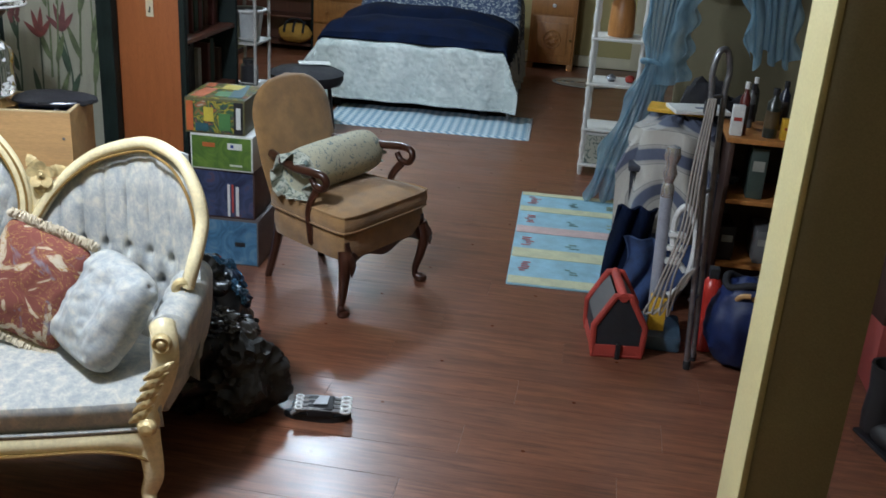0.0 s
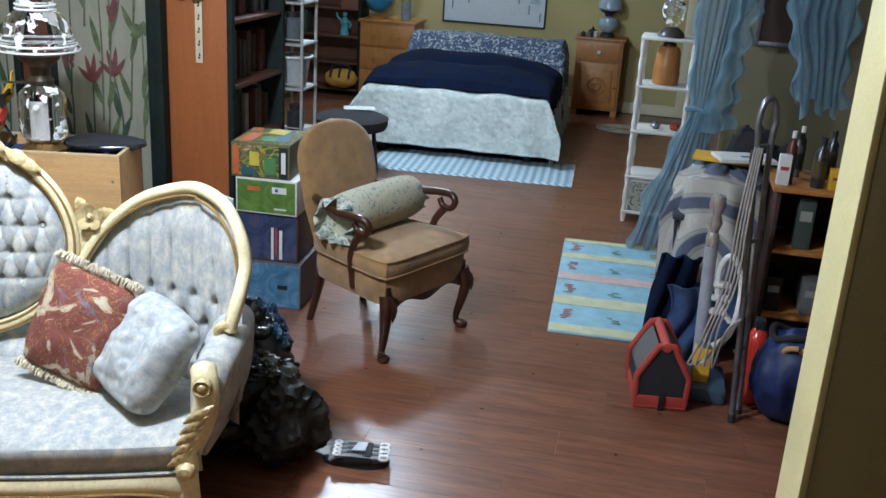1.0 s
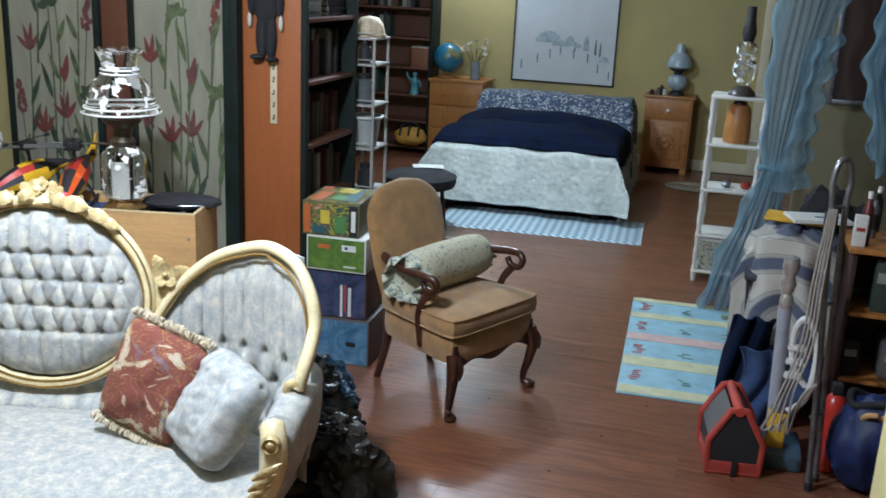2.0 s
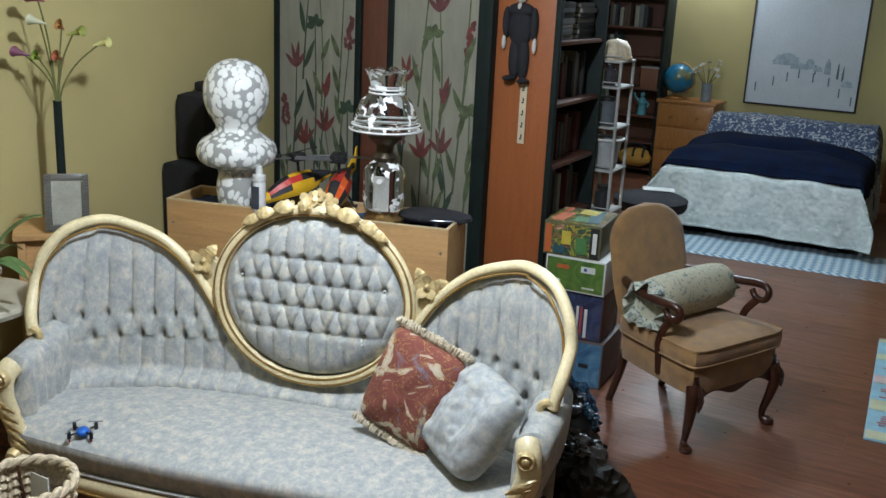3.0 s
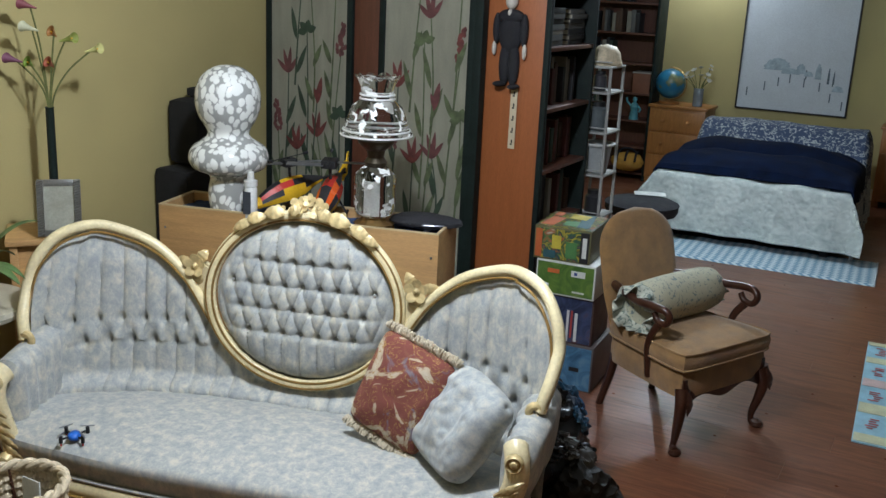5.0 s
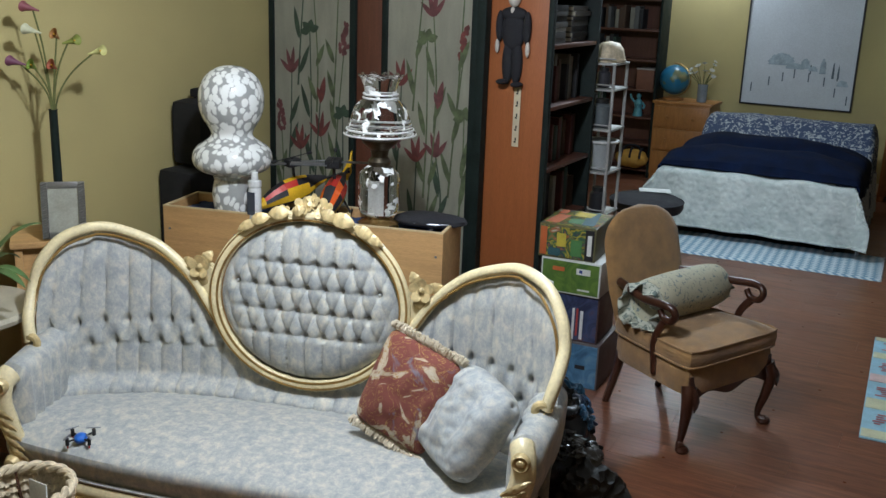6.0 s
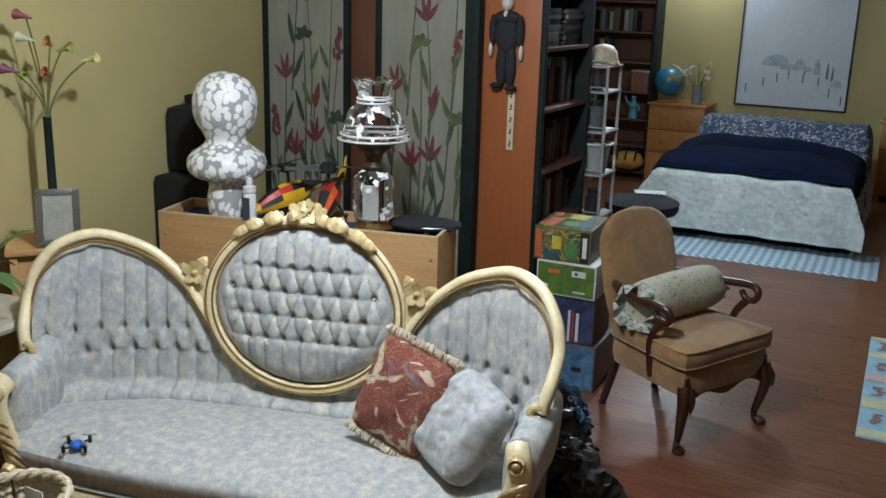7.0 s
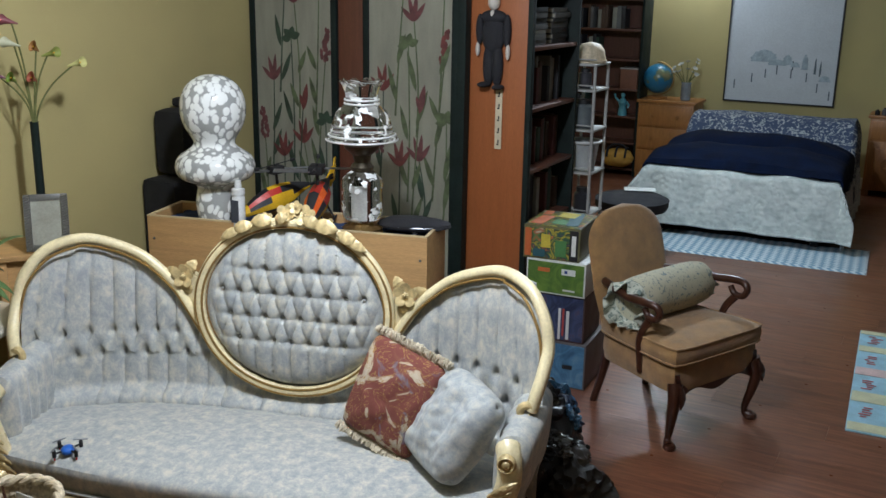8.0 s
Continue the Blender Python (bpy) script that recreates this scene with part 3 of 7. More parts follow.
    # seat
    def front(x):
        return -0.53 + 0.07 * (abs(x) / 0.86) ** 2.2

    def seat(u, v):
        x = -0.88 + 1.76 * u
        yf, yr = front(x), 0.05 - 0.2 * (abs(x) / 0.9) ** 3
        if v < 0.25:
            k = v / 0.25
            z = 0.262 + 0.103 * k ** 0.7
            y = yf - 0.02 * math.sin(math.pi * k * 0.8)
        else:
            k = (v - 0.25) / 0.75
            y = yf + (yr - yf) * k
            z = 0.365 + 0.042 * math.sin(math.pi * min(1, k * 0.8 + 0.12)) * (1 - 0.35 * abs(x) ** 2) - 0.012 * (1 - k) ** 6
        z += 0.005 * noise.noise(Vector((x * 5, y * 5, 2)))
        return (x, y, z)
    part("seat", sheet(seat, 90, 40), M["damask"], s, "domed damask seat")
    welt = [(x, front(x) - 0.012, 0.268) for x in [-0.87 + 1.74 * i / 40 for i in range(41)]]
    part("welt", tube(bmesh.new(), welt, 0.007, 6), M["damask"], s)
    # rail below the seat, shaped at the bottom

    def apron(u, v):
        x = -0.86 + 1.72 * u
        low = 0.212 + 0.012 * math.cos(x / 0.86 * 2 * math.pi) - 0.08 * (abs(x) / 0.86) ** 8
        return (x, front(x) - 0.016 - 0.012 * math.sin(math.pi * v), low + (0.258 - low) * v)
    part("front_rail", thicken(sheet(apron, 60, 6), 0.03), M["cream_wood"], s, "cream carved front rail")
    edge = [(x, front(x) - 0.03, 0.222 + 0.012 * math.cos(x / 0.86 * 2 * math.pi) - 0.08 * (abs(x) / 0.86) ** 8) for x in [-0.85 + 1.7 * i / 40 for i in range(41)]]
    part("gilt_line", tube(bmesh.new(), edge, 0.006, 6), M["gilt"], s)
    part("seat_base", boxes((-0.84, -0.36, 0.2, 0.84, 0.05, 0.3), bev=0.01), M["black_cloth"], s)
    part("back_panel", prism([(x, z) for x, z in [(-0.9, 0.3), (0.9, 0.3)] + [(x, z - 0.03) for x, z in reversed(OUTLINE[1:9])] + [(0, 0.45)] + [(-x, z - 0.03) for x, z in OUTLINE[1:9]]], 0.135, 0.15), M["damask"], s)
    for sg in (-1, 1):
        # upholstered arm
        def arm(u, v):
            a = 2 * math.pi * v
            t = u
            cap = 1 - max(0, (t - 0.9) / 0.1) ** 2 * 0.999
            cx, cy, cz = 0.925 - 0.03 * t, -0.06 - 0.365 * t, 0.585 - 0.045 * t
            rx, rz = 0.052 + 0.008 * math.sin(math.pi * t), 0.055
            x, z = cx + rx * math.cos(a), cz + rz * math.sin(a)
            if math.sin(a) < 0:
                z = cz + (0.30 if math.cos(a) < 0.3 else 0.26) * math.sin(a) * (1 - 0.1 * t)
                x -= 0.03 * t * -math.sin(a)
            x += 0.006 * math.cos(u * 40) * (1 if math.cos(a) < 0 else 0)
            zm = cz - 0.12
            return (sg * (cx + (x - cx) * cap), cy, zm + (z - zm) * cap)
        part("arm", sheet(arm, 30, 36), M["damask"], s, "padded damask arm")
        bm = bmesh.new()
        tip = [(0.882, -0.42, 0.575), (0.892, -0.45, 0.55), (0.895, -0.46, 0.485), (0.875, -0.457, 0.41), (0.845, -0.462, 0.335), (0.835, -0.468, 0.27), (0.84, -0.475, 0.2), (0.848, -0.485, 0.11), (0.83, -0.48, 0.045), (0.84, -0.5, 0.012)]
        tube(bm, [(sg * x, y, z) for x, y, z in smooth_path(tip, 5)], lambda t: 0.04 - 0.008 * t - (0.014 * max(0, t - 0.7) / 0.3), 12, squash=(Vector((0, 1, 0)), 0.62))
        part("arm_post", bm, M["cream_wood"], s, "cream carved arm post and leg")
        bm = bmesh.new()
        lathe([(0.0, -0.03), (0.025, -0.03), (0.03, -0.02), (0.03, 0.02), (0.024, 0.028), (0.017, 0.02), (0.01, 0.03), (0, 0.032)], 20, bm, pose(sg * 0.888, -0.46, 0.546, 90))
        part("arm_scroll", bm, M["carved"], s, "carved gilt scroll")
        bm = bmesh.new()
        for i in range(5):
            z = 0.485 - i * 0.036
            carved_leaf(bm, (sg * (0.835 - 0.012 * i), -0.485, z - 0.05), (sg * (0.925 - 0.016 * i), -0.49, z + 0.015), 0.014, (0, -1, 0))
        part("carved_leaf", bm, M["carved"], s, "carved gilt acanthus leaf")
        bm = bmesh.new()
        lathe([(0, -0.02), (0.024, -0.02), (0.03, 0), (0.02, 0.022), (0, 0.026)], 16, bm, pose(sg * 0.84, -0.5, 0.285, 90))
        part("rosette", bm, M["carved"], s)
        leg = smooth_path([(sg * 0.8, 0.1, 0.34), (sg * 0.81, 0.12, 0.18), (sg * 0.83, 0.17, 0.0)], 5)
        part("rear_leg", tube(bmesh.new(), leg, lambda t: 0.03 - 0.01 * t, 10), M["cream_wood"], s)
    return s


sofa()
SM = pose(*SOFA[:3], 0, 0, SOFA[3])


def on_sofa(x, y, z, rx=0, ry=0, rz=0):
    return SM @ pose(x, y, z, rx, ry, rz)


def leaning(c, u, v):
    """A pose on the sofa from a centre, the way across and the way up the cushion."""
    u = Vector(u).normalized()
    v = Vector(v)
    v = (v - u * v.dot(u)).normalized()
    n = u.cross(v)
    return SM @ Matrix(((u.x, v.x, n.x, c[0]), (u.y, v.y, n.y, c[1]), (u.z, v.z, n.z, c[2]), (0, 0, 0, 1)))


# red tapestry cushion, fringed, leaning on the oval
p = thing("throw_pillow", 0, 0, 0, 0, "red tapestry throw pillow with cream fringe on the sofa", "pillow")
p.matrix_basis = leaning((0.455, -0.18, 0.592), (0.275, -0.1, -0.075), (0.165, 0.06, 0.31))
part("cover", cushion(0.32, 0.36, 0.12, 3), M["tapestry"], p, "red tapestry with pale figures")
random.seed(4)
for sd in (-1, 1):
    bm = bmesh.new()
    for i in range(380):
        k = -1 + 2 * i / 380
        o = Vector((k * 0.15, sd * 0.168, random.uniform(-0.008, 0.008)))
        d = Vector((random.uniform(-0.01, 0.01), sd * random.uniform(0.014, 0.03), random.uniform(-0.014, 0.014)))
        tube(bm, [o, o + d * 0.5 + Vector((0, 0, 0.005)), o + d], 0.0035, 4)
    part("fringe", bm, flat("cream_fringe", (0.62, 0.54, 0.4), 0.9), p, "cream cotton fringe")

p = thing("scatter_cushion", 0, 0, 0, 0, "pale blue damask cushion leaning against the sofa arm", "pillow")
p.matrix_basis = leaning((0.685, -0.275, 0.555), (0.62, -0.72, -0.1), (0.13, 0.19, 0.33))
part("cover", cushion(0.36, 0.39, 0.17, 8, 80, 0.3, 1.9), M["damask_pillow"], p)
part("corner_tuft", blob(0.026, 0.03, 0.018, 5, 0.35, 3, 3), M["damask_pillow"], p, at=pose(-0.13, -0.15, 0))

# small quadcopter on the seat
p = thing("quadcopter", 0, 0, 0, 0, "tiny blue quadcopter with red lights on the sofa seat", "drone")
p.matrix_basis = on_sofa(-0.6, -0.46, 0.395, 0, 0, 20) @ Matrix.Diagonal((0.8, 0.8, 0.9, 1))
part("body", blob(0.028, 0.034, 0.018, 2, 0.05, 2, 3), flat("blue_shell", (0.02, 0.12, 0.5), 0.3), p, "glossy blue shell")
for i in range(4):
    a = math.pi / 4 + i * math.pi / 2
    e = (0.062 * math.cos(a), 0.062 * math.sin(a), 0.004)
    arm_ = part("rotor_arm", tube(bmesh.new(), [(0, 0, 0), e], 0.004, 6), M["black"], p)
    part("motor", lathe([(0, -0.014), (0.008, -0.014), (0.008, 0.012), (0.003, 0.016), (0, 0.016)], 12), M["black"], arm_, at=pose(*e))
    part("rotor", boxes((-0.03, -0.004, 0.017, 0.03, 0.004, 0.019), bev=0.001), M["grey_steel"], arm_, at=pose(*e, 0, 0, 40 * i))
    part("foot", tube(bmesh.new(), [(e[0], e[1], -0.012), (e[0], e[1], -0.022)], 0.004, 6), flat("red_lamp", (0.6, 0.02, 0.02), 0.3), p)

# ---- upholstered armchair ----
CH = (-0.995, 4.185, 0, 64)
CHAIR_SIZE = (0.98, 0.88, 0.99)


def armchair():
    c = thing("armchair", *CH, "tan velour armchair with dark mahogany cabriole legs", "chair")
    c.scale = CHAIR_SIZE
    # seat box and cushion, wider at the front
    def wid(y):
        return 0.29 - 0.06 * (y + 0.25) / 0.5

    def slabby(z0, z1, grow, n=14, dome=0.0):
        bm = bmesh.new()

        def fn(u, v):
            a = 2 * math.pi * u
            ca, sa = math.cos(a), math.sin(a)
            k = max(abs(ca), abs(sa))
            cx, cy = ca / k, sa / k
            rr = 1 - 0.06 * (abs(cx * cy)) ** 6
            y = cy * (0.265 + grow) * rr * (1.13 if cy < 0 else 1)
            x = cx * (wid(y) + grow) * rr
            if v < 0.6:
                kk = v / 0.6
                b = 0.012 * math.sin(math.pi * kk)
                return (x * (1 + b * 2), y * (1 + b * 2), z0 + (z1 - z0) * kk)
            kk = (v - 0.6) / 0.4
            return (x * (1 - kk), y * (1 - kk), z1 + dome * (1 - (1 - kk) ** 2.5) + 0.004 * noise.noise(Vector((x * 9 * (1 - kk), y * 9 * (1 - kk), 1))))
        return sheet(fn, 64, n, bm, wrap=True)
    part("seat_frame", slabby(0.26, 0.385, 0.0), M["tan"], c, "tan velour seat base")
    part("seat", slabby(0.385, 0.465, 0.012, 16, 0.022), M["tan"], c, "worn tan seat cushion")
    for zz in (0.39, 0.462):
        rim = []
        for i in range(64):
            a = 2 * math.pi * i / 64
            k = max(abs(math.cos(a)), abs(math.sin(a)))
            cx, cy = math.cos(a) / k, math.sin(a) / k
            rr = 1.012 - 0.06 * abs(cx * cy) ** 6
            y = cy * 0.277 * rr * (1.13 if cy < 0 else 1)
            rim.append((cx * (wid(y) + 0.012) * rr, y, zz))
        part("piping", tube(bmesh.new(), rim, 0.005, 6, True), M["tan"], c)
    # shaped wooden front apron
    def scal(x):
        return 0.255 - 0.035 * abs(math.cos(x / 0.29 * math.pi * 1.0)) ** 2 - 0.02 * (abs(x) / 0.29) ** 6
    bm = sheet(lambda u, v: (-0.28 + 0.56 * u, -0.296 - 0.004 * math.sin(math.pi * v), scal(-0.28 + 0.56 * u) + (0.345 - scal(-0.28 + 0.56 * u)) * v), 40, 4)
    part("apron", thicken(bm, 0.018), M["mahogany"], c, "carved mahogany apron")
    for sg in (-1, 1):
        leg = smooth_path([(sg * 0.27, -0.285, 0.3), (sg * 0.287, -0.302, 0.235), (sg * 0.28, -0.29, 0.15), (sg * 0.268, -0.27, 0.07), (sg * 0.272, -0.268, 0.03), (sg * 0.285, -0.29, 0.012)], 6)

        def r(t):
            return 0.036 - 0.022 * min(1, t / 0.75) + (0.014 * max(0, t - 0.72) / 0.28)
        lg = part("front_leg", tube(bmesh.new(), leg, r, 12), M["mahogany"], c, "mahogany cabriole leg")
        b = bmesh.new()
        lathe([(0, 0), (0.026, 0), (0.032, 0.012), (0.026, 0.026), (0, 0.03)], 14, b, pose(sg * 0.285, -0.295, 0))
        part("pad_foot", b, M["mahogany"], lg)
        b = bmesh.new()
        carved_leaf(b, (sg * 0.27, -0.322, 0.3), (sg * 0.285, -0.342, 0.2), 0.022, (0, -1, 0))
        part("knee_carving", b, M["mahogany"], lg)
        leg = smooth_path([(sg * 0.2, 0.24, 0.3), (sg * 0.195, 0.27, 0.18), (sg * 0.185, 0.34, 0.0)], 6)
        part("rear_leg", tube(bmesh.new(), leg, lambda t: 0.026 - 0.008 * t, 8), M["mahogany"], c)
        # open arm with a looped end on a curved support
        arm = smooth_path([(sg * 0.205, 0.285, 0.62), (sg * 0.25, 0.18, 0.625), (sg * 0.29, 0.03, 0.62), (sg * 0.31, -0.10, 0.63), (sg * 0.305, -0.165, 0.625), (sg * 0.30, -0.185, 0.595), (sg * 0.298, -0.16, 0.565), (sg * 0.296, -0.11, 0.57), (sg * 0.296, -0.085, 0.60)], 6)
        part("arm", tube(bmesh.new(), arm, lambda t: 0.021 - 0.006 * t, 10), M["mahogany"], c, "looped mahogany arm")
        sup = smooth_path([(sg * 0.297, -0.13, 0.565), (sg * 0.285, -0.075, 0.50), (sg * 0.283, -0.05, 0.43), (sg * 0.275, -0.055, 0.34), (sg * 0.272, -0.06, 0.29)], 6)
        part("arm_support", tube(bmesh.new(), sup, 0.02, 8, squash=(Vector((1, 0, 0)), 0.55)), M["mahogany"], c)
    # back, rounded at the top
    bm = bmesh.new()

    def backside(side):
        def fn(u, v):
            z = 0.40 + 0.545 * v
            k = max(0, (z - 0.745) / 0.2)
            w = 0.255 * math.sqrt(max(0, 1 - k ** 2.6)) if k < 1 else 0
            w *= 0.9 + 0.1 * min(1, v * 3)
            x = (2 * u - 1) * w
            y0 = 0.255 + 0.16 * v
            puff = 0.035 * (max(0, 1 - (2 * u - 1) ** 4) * max(0, 1 - k ** 2)) ** 0.5
            return (x, y0 + side * puff - 0.0, z)
        return fn
    for sd in (-1, 1):
        sheet(backside(sd), 24, 30, bm)
    bmesh.ops.remove_doubles(bm, verts=bm.verts, dist=0.0006)
    part("backrest", bm, M["tan"], c, "rounded tan velour backrest")
    return c


armchair()
CM = pose(*CH[:3], 0, 0, CH[3])
p = thing("bolster_pillow", 0, 0, 0, 0, "pale floral bolster pillow lying across the armchair", "pillow")
p.matrix_basis = CM @ pose(0.03, 0.085, 0.574, 0, 0, 4)


def roll(u, v):
    a = 2 * math.pi * u
    x = -0.25 + 0.5 * v
    r = 0.105 * (1 - 0.1 * abs(2 * v - 1) ** 6) * (1 + 0.03 * noise.noise(Vector((x * 6, math.cos(a), math.sin(a)))))
    return (x, r * math.cos(a), r * math.sin(a))


bm = sheet(roll, 40, 30, wrap=True)
lid_ = [sorted([v for v in bm.verts if abs(v.co.x - s * 0.25) < 1e-4], key=lambda v: math.atan2(v.co.z, v.co.y)) for s in (-1, 1)]
for ring_ in lid_:
    bm.faces.new(ring_)
part("cover", bm, M["bolster"], p)
for s in (-1, 1):
    def ruff(u, v):
        a = 2 * math.pi * u
        r = 0.094 * (1 - 0.55 * v) if s > 0 else 0.094 + 0.012 * v
        w = 0.018 * math.sin(a * 9) * v + 0.02 * noise.noise(Vector((math.cos(a) * 2, math.sin(a) * 2, s))) * v
        return (s * (0.248 + (0.05 if s > 0 else 0.07) * v) + w, (r + w) * math.cos(a), max(-0.105, (r + w) * math.sin(a) - 0.03 * v))
    part("ruffle", thicken(sheet(ruff, 90, 10, wrap=True), 0.003), M["ruffle"], p, "gathered leaf-print ruffle")


# ---- wooden chest behind the sofa and what stands on it ----
CR = (-2.495, 3.262, 0, 13.4)
c = thing("chest", *CR, "long open plywood chest filled with dark blue cloth", "chest")
part("front_panel", boxes((-0.65, 0.0, 0.0, 0.65, 0.016, 0.9), bev=0.003), M["pine"], c)
part("back_panel", boxes((-0.65, 0.294, 0.0, 0.65, 0.31, 0.9), bev=0.003), M["pine"], c)
for x in (-0.65, 0.634):
    part("side_panel", boxes((x, 0.018, 0.0, x + 0.016, 0.292, 0.9), bev=0.003), M["pine"], c)
part("edge_strip", boxes((-0.65, -0.001, 0.9, 0.65, 0.015, 0.906), bev=0.001), M["pine_raw"], c, "pale raw plywood edge")
part("edge_strip", boxes((-0.65, 0.295, 0.9, 0.65, 0.309, 0.906), bev=0.001), M["pine_raw"], c, "pale raw plywood edge")
for x in (-0.65, 0.635):
    part("edge_strip", boxes((x, 0.016, 0.9, x + 0.014, 0.294, 0.906), bev=0.001), M["pine_raw"], c, "pale raw plywood edge")
part("inner_board", boxes((-0.632, 0.018, 0.83, 0.632, 0.292, 0.85), bev=0), M["shelf_dark"], c)
for x, z in ((-0.62, 0.8), (-0.3, 0.8), (0.3, 0.8), (0.62, 0.8), (-0.62, 0.4), (0.62, 0.4)):
    part("screw", lathe([(0, 0), (0.006, 0), (0.005, 0.003), (0, 0.003)], 8), M["grey_steel"], c, at=pose(x, 0.0, z, 90))
cl = sheet(lambda u, v: (-0.625 + 1.25 * u, 0.024 + 0.262 * v, 0.862 + 0.016 * noise.noise(Vector((u * 14, v * 5, 0))) + 0.008 * noise.noise(Vector((u * 40, v * 12, 3)))), 80, 20)
KM = pose(*CR[:3], 0, 0, CR[3])
ob = part("blue_cloth", thicken(cl, 0.006), M["blue_dark"], None, "crumpled dark blue cloth lying in the chest", at=KM)
tagged(ob, "", "cloth")

g = thing("glass_lamp", -2.86, 3.275, 0.872, 0, "white flecked glass table lamp with globe shade", "lamp")
part("base", lathe([(0, 0), (0.085, 0), (0.09, 0.012), (0.075, 0.02), (0, 0.02)], 40), M["brass"], g, "aged brass lamp foot")
prof = [(0.083, 0.02), (0.09, 0.06), (0.092, 0.10), (0.085, 0.145), (0.083, 0.165), (0.10, 0.185), (0.15, 0.205), (0.172, 0.235), (0.174, 0.265), (0.16, 0.30), (0.125, 0.325), (0.098, 0.345), (0.09, 0.365), (0.1, 0.39), (0.122, 0.425), (0.138, 0.47), (0.142, 0.515), (0.136, 0.56), (0.115, 0.605), (0.08, 0.637), (0.04, 0.654), (0, 0.658)]
sp = smooth_path([(r, 0, z) for r, z in prof], 3)
part("glass_body", lathe([(max(0, q.x), q.z) for q in sp], 56), M["spotted"], g, "white flecked blown glass")
part("bulb_tube", lathe([(0, 0.02), (0.02, 0.02), (0.02, 0.3), (0.035, 0.42), (0.03, 0.48), (0, 0.5)], 20), M["white_plastic"], g)

g = thing("oil_lamp", -2.21, 3.46, 0.872, 0, "clear glass oil lamp with etched white flowers", "lamp")
part("foot", lathe([(0, 0), (0.085, 0), (0.08, 0.015), (0.088, 0.022), (0.06, 0.035), (0.05, 0.05), (0, 0.05)], 36, wave=0.06, waves=12), M["brass"], g, "scalloped brass foot")
fp = smooth_path([(r, 0, z) for r, z in [(0.05, 0.05), (0.082, 0.07), (0.09, 0.12), (0.088, 0.18), (0.092, 0.205), (0.085, 0.235), (0.06, 0.262), (0.04, 0.275)]], 4)
part("font", lathe([(q.x, q.z) for q in fp], 44), M["etched"], g, "clear glass font with etched flowers")
part("paper_label", thicken(sheet(lambda u, v: (0.066 * math.cos(-1.75 + 1.05 * u), 0.066 * math.sin(-1.75 + 1.05 * u), 0.065 + 0.15 * v), 10, 2), 0.002), M["card_white"], g, "white printed card inside the glass")
part("burner", lathe([(0.0, 0.27), (0.045, 0.27), (0.05, 0.29), (0.035, 0.31), (0.04, 0.34), (0.075, 0.37), (0.08, 0.385), (0, 0.39)], 32), surface("dark_bronze", (0.12, 0.1, 0.07), 0.35, 0.25, 25, 90, 0.15, 0.8), g, "dark bronze burner")
sp = smooth_path([(r, 0, z) for r, z in [(0.15, 0.405), (0.152, 0.418), (0.14, 0.43), (0.128, 0.47), (0.11, 0.52), (0.085, 0.545), (0.07, 0.56), (0.07, 0.6), (0.088, 0.648)]], 4)
part("shade", lathe([(q.x, q.z) for q in sp][:-4] + [(q.x, q.z) for q in sp][-4:], 60), M["etched"], g, "etched glass student shade")
for z, r in ((0.408, 0.152), (0.428, 0.142), (0.56, 0.073), (0.576, 0.072)):
    part("glass_ring", tube(bmesh.new(), [(r * math.cos(a), r * math.sin(a), z) for a in [i * math.pi / 24 for i in range(48)]], 0.0045, 6, True), M["white_plastic"], g)
part("crimped_rim", tube(bmesh.new(), [((0.088 + 0.005 * math.cos(10 * a)) * math.cos(a), (0.088 + 0.005 * math.cos(10 * a)) * math.sin(a), 0.648 + 0.008 * math.cos(10 * a)) for a in [i * math.pi / 40 for i in range(80)]], 0.004, 6, True), M["glass"], g)

g = thing("glue_bottle", -2.705, 3.235, 0.872, 0, "small white plastic bottle with a dark label", "bottle")
part("bottle_body", lathe([(0, 0), (0.026, 0), (0.028, 0.006), (0.028, 0.14), (0.022, 0.152), (0.014, 0.156)], 24), M["white_plastic"], g)
part("cap", lathe([(0, 0.152), (0.029, 0.152), (0.029, 0.176), (0.016, 0.18), (0.014, 0.215), (0, 0.216)], 24), M["white_plastic"], g)
part("label_band", boxes((-0.02, -0.0295, 0.03, 0.02, -0.026, 0.13), bev=0), flat("dark_label", (0.06, 0.07, 0.09)), g)


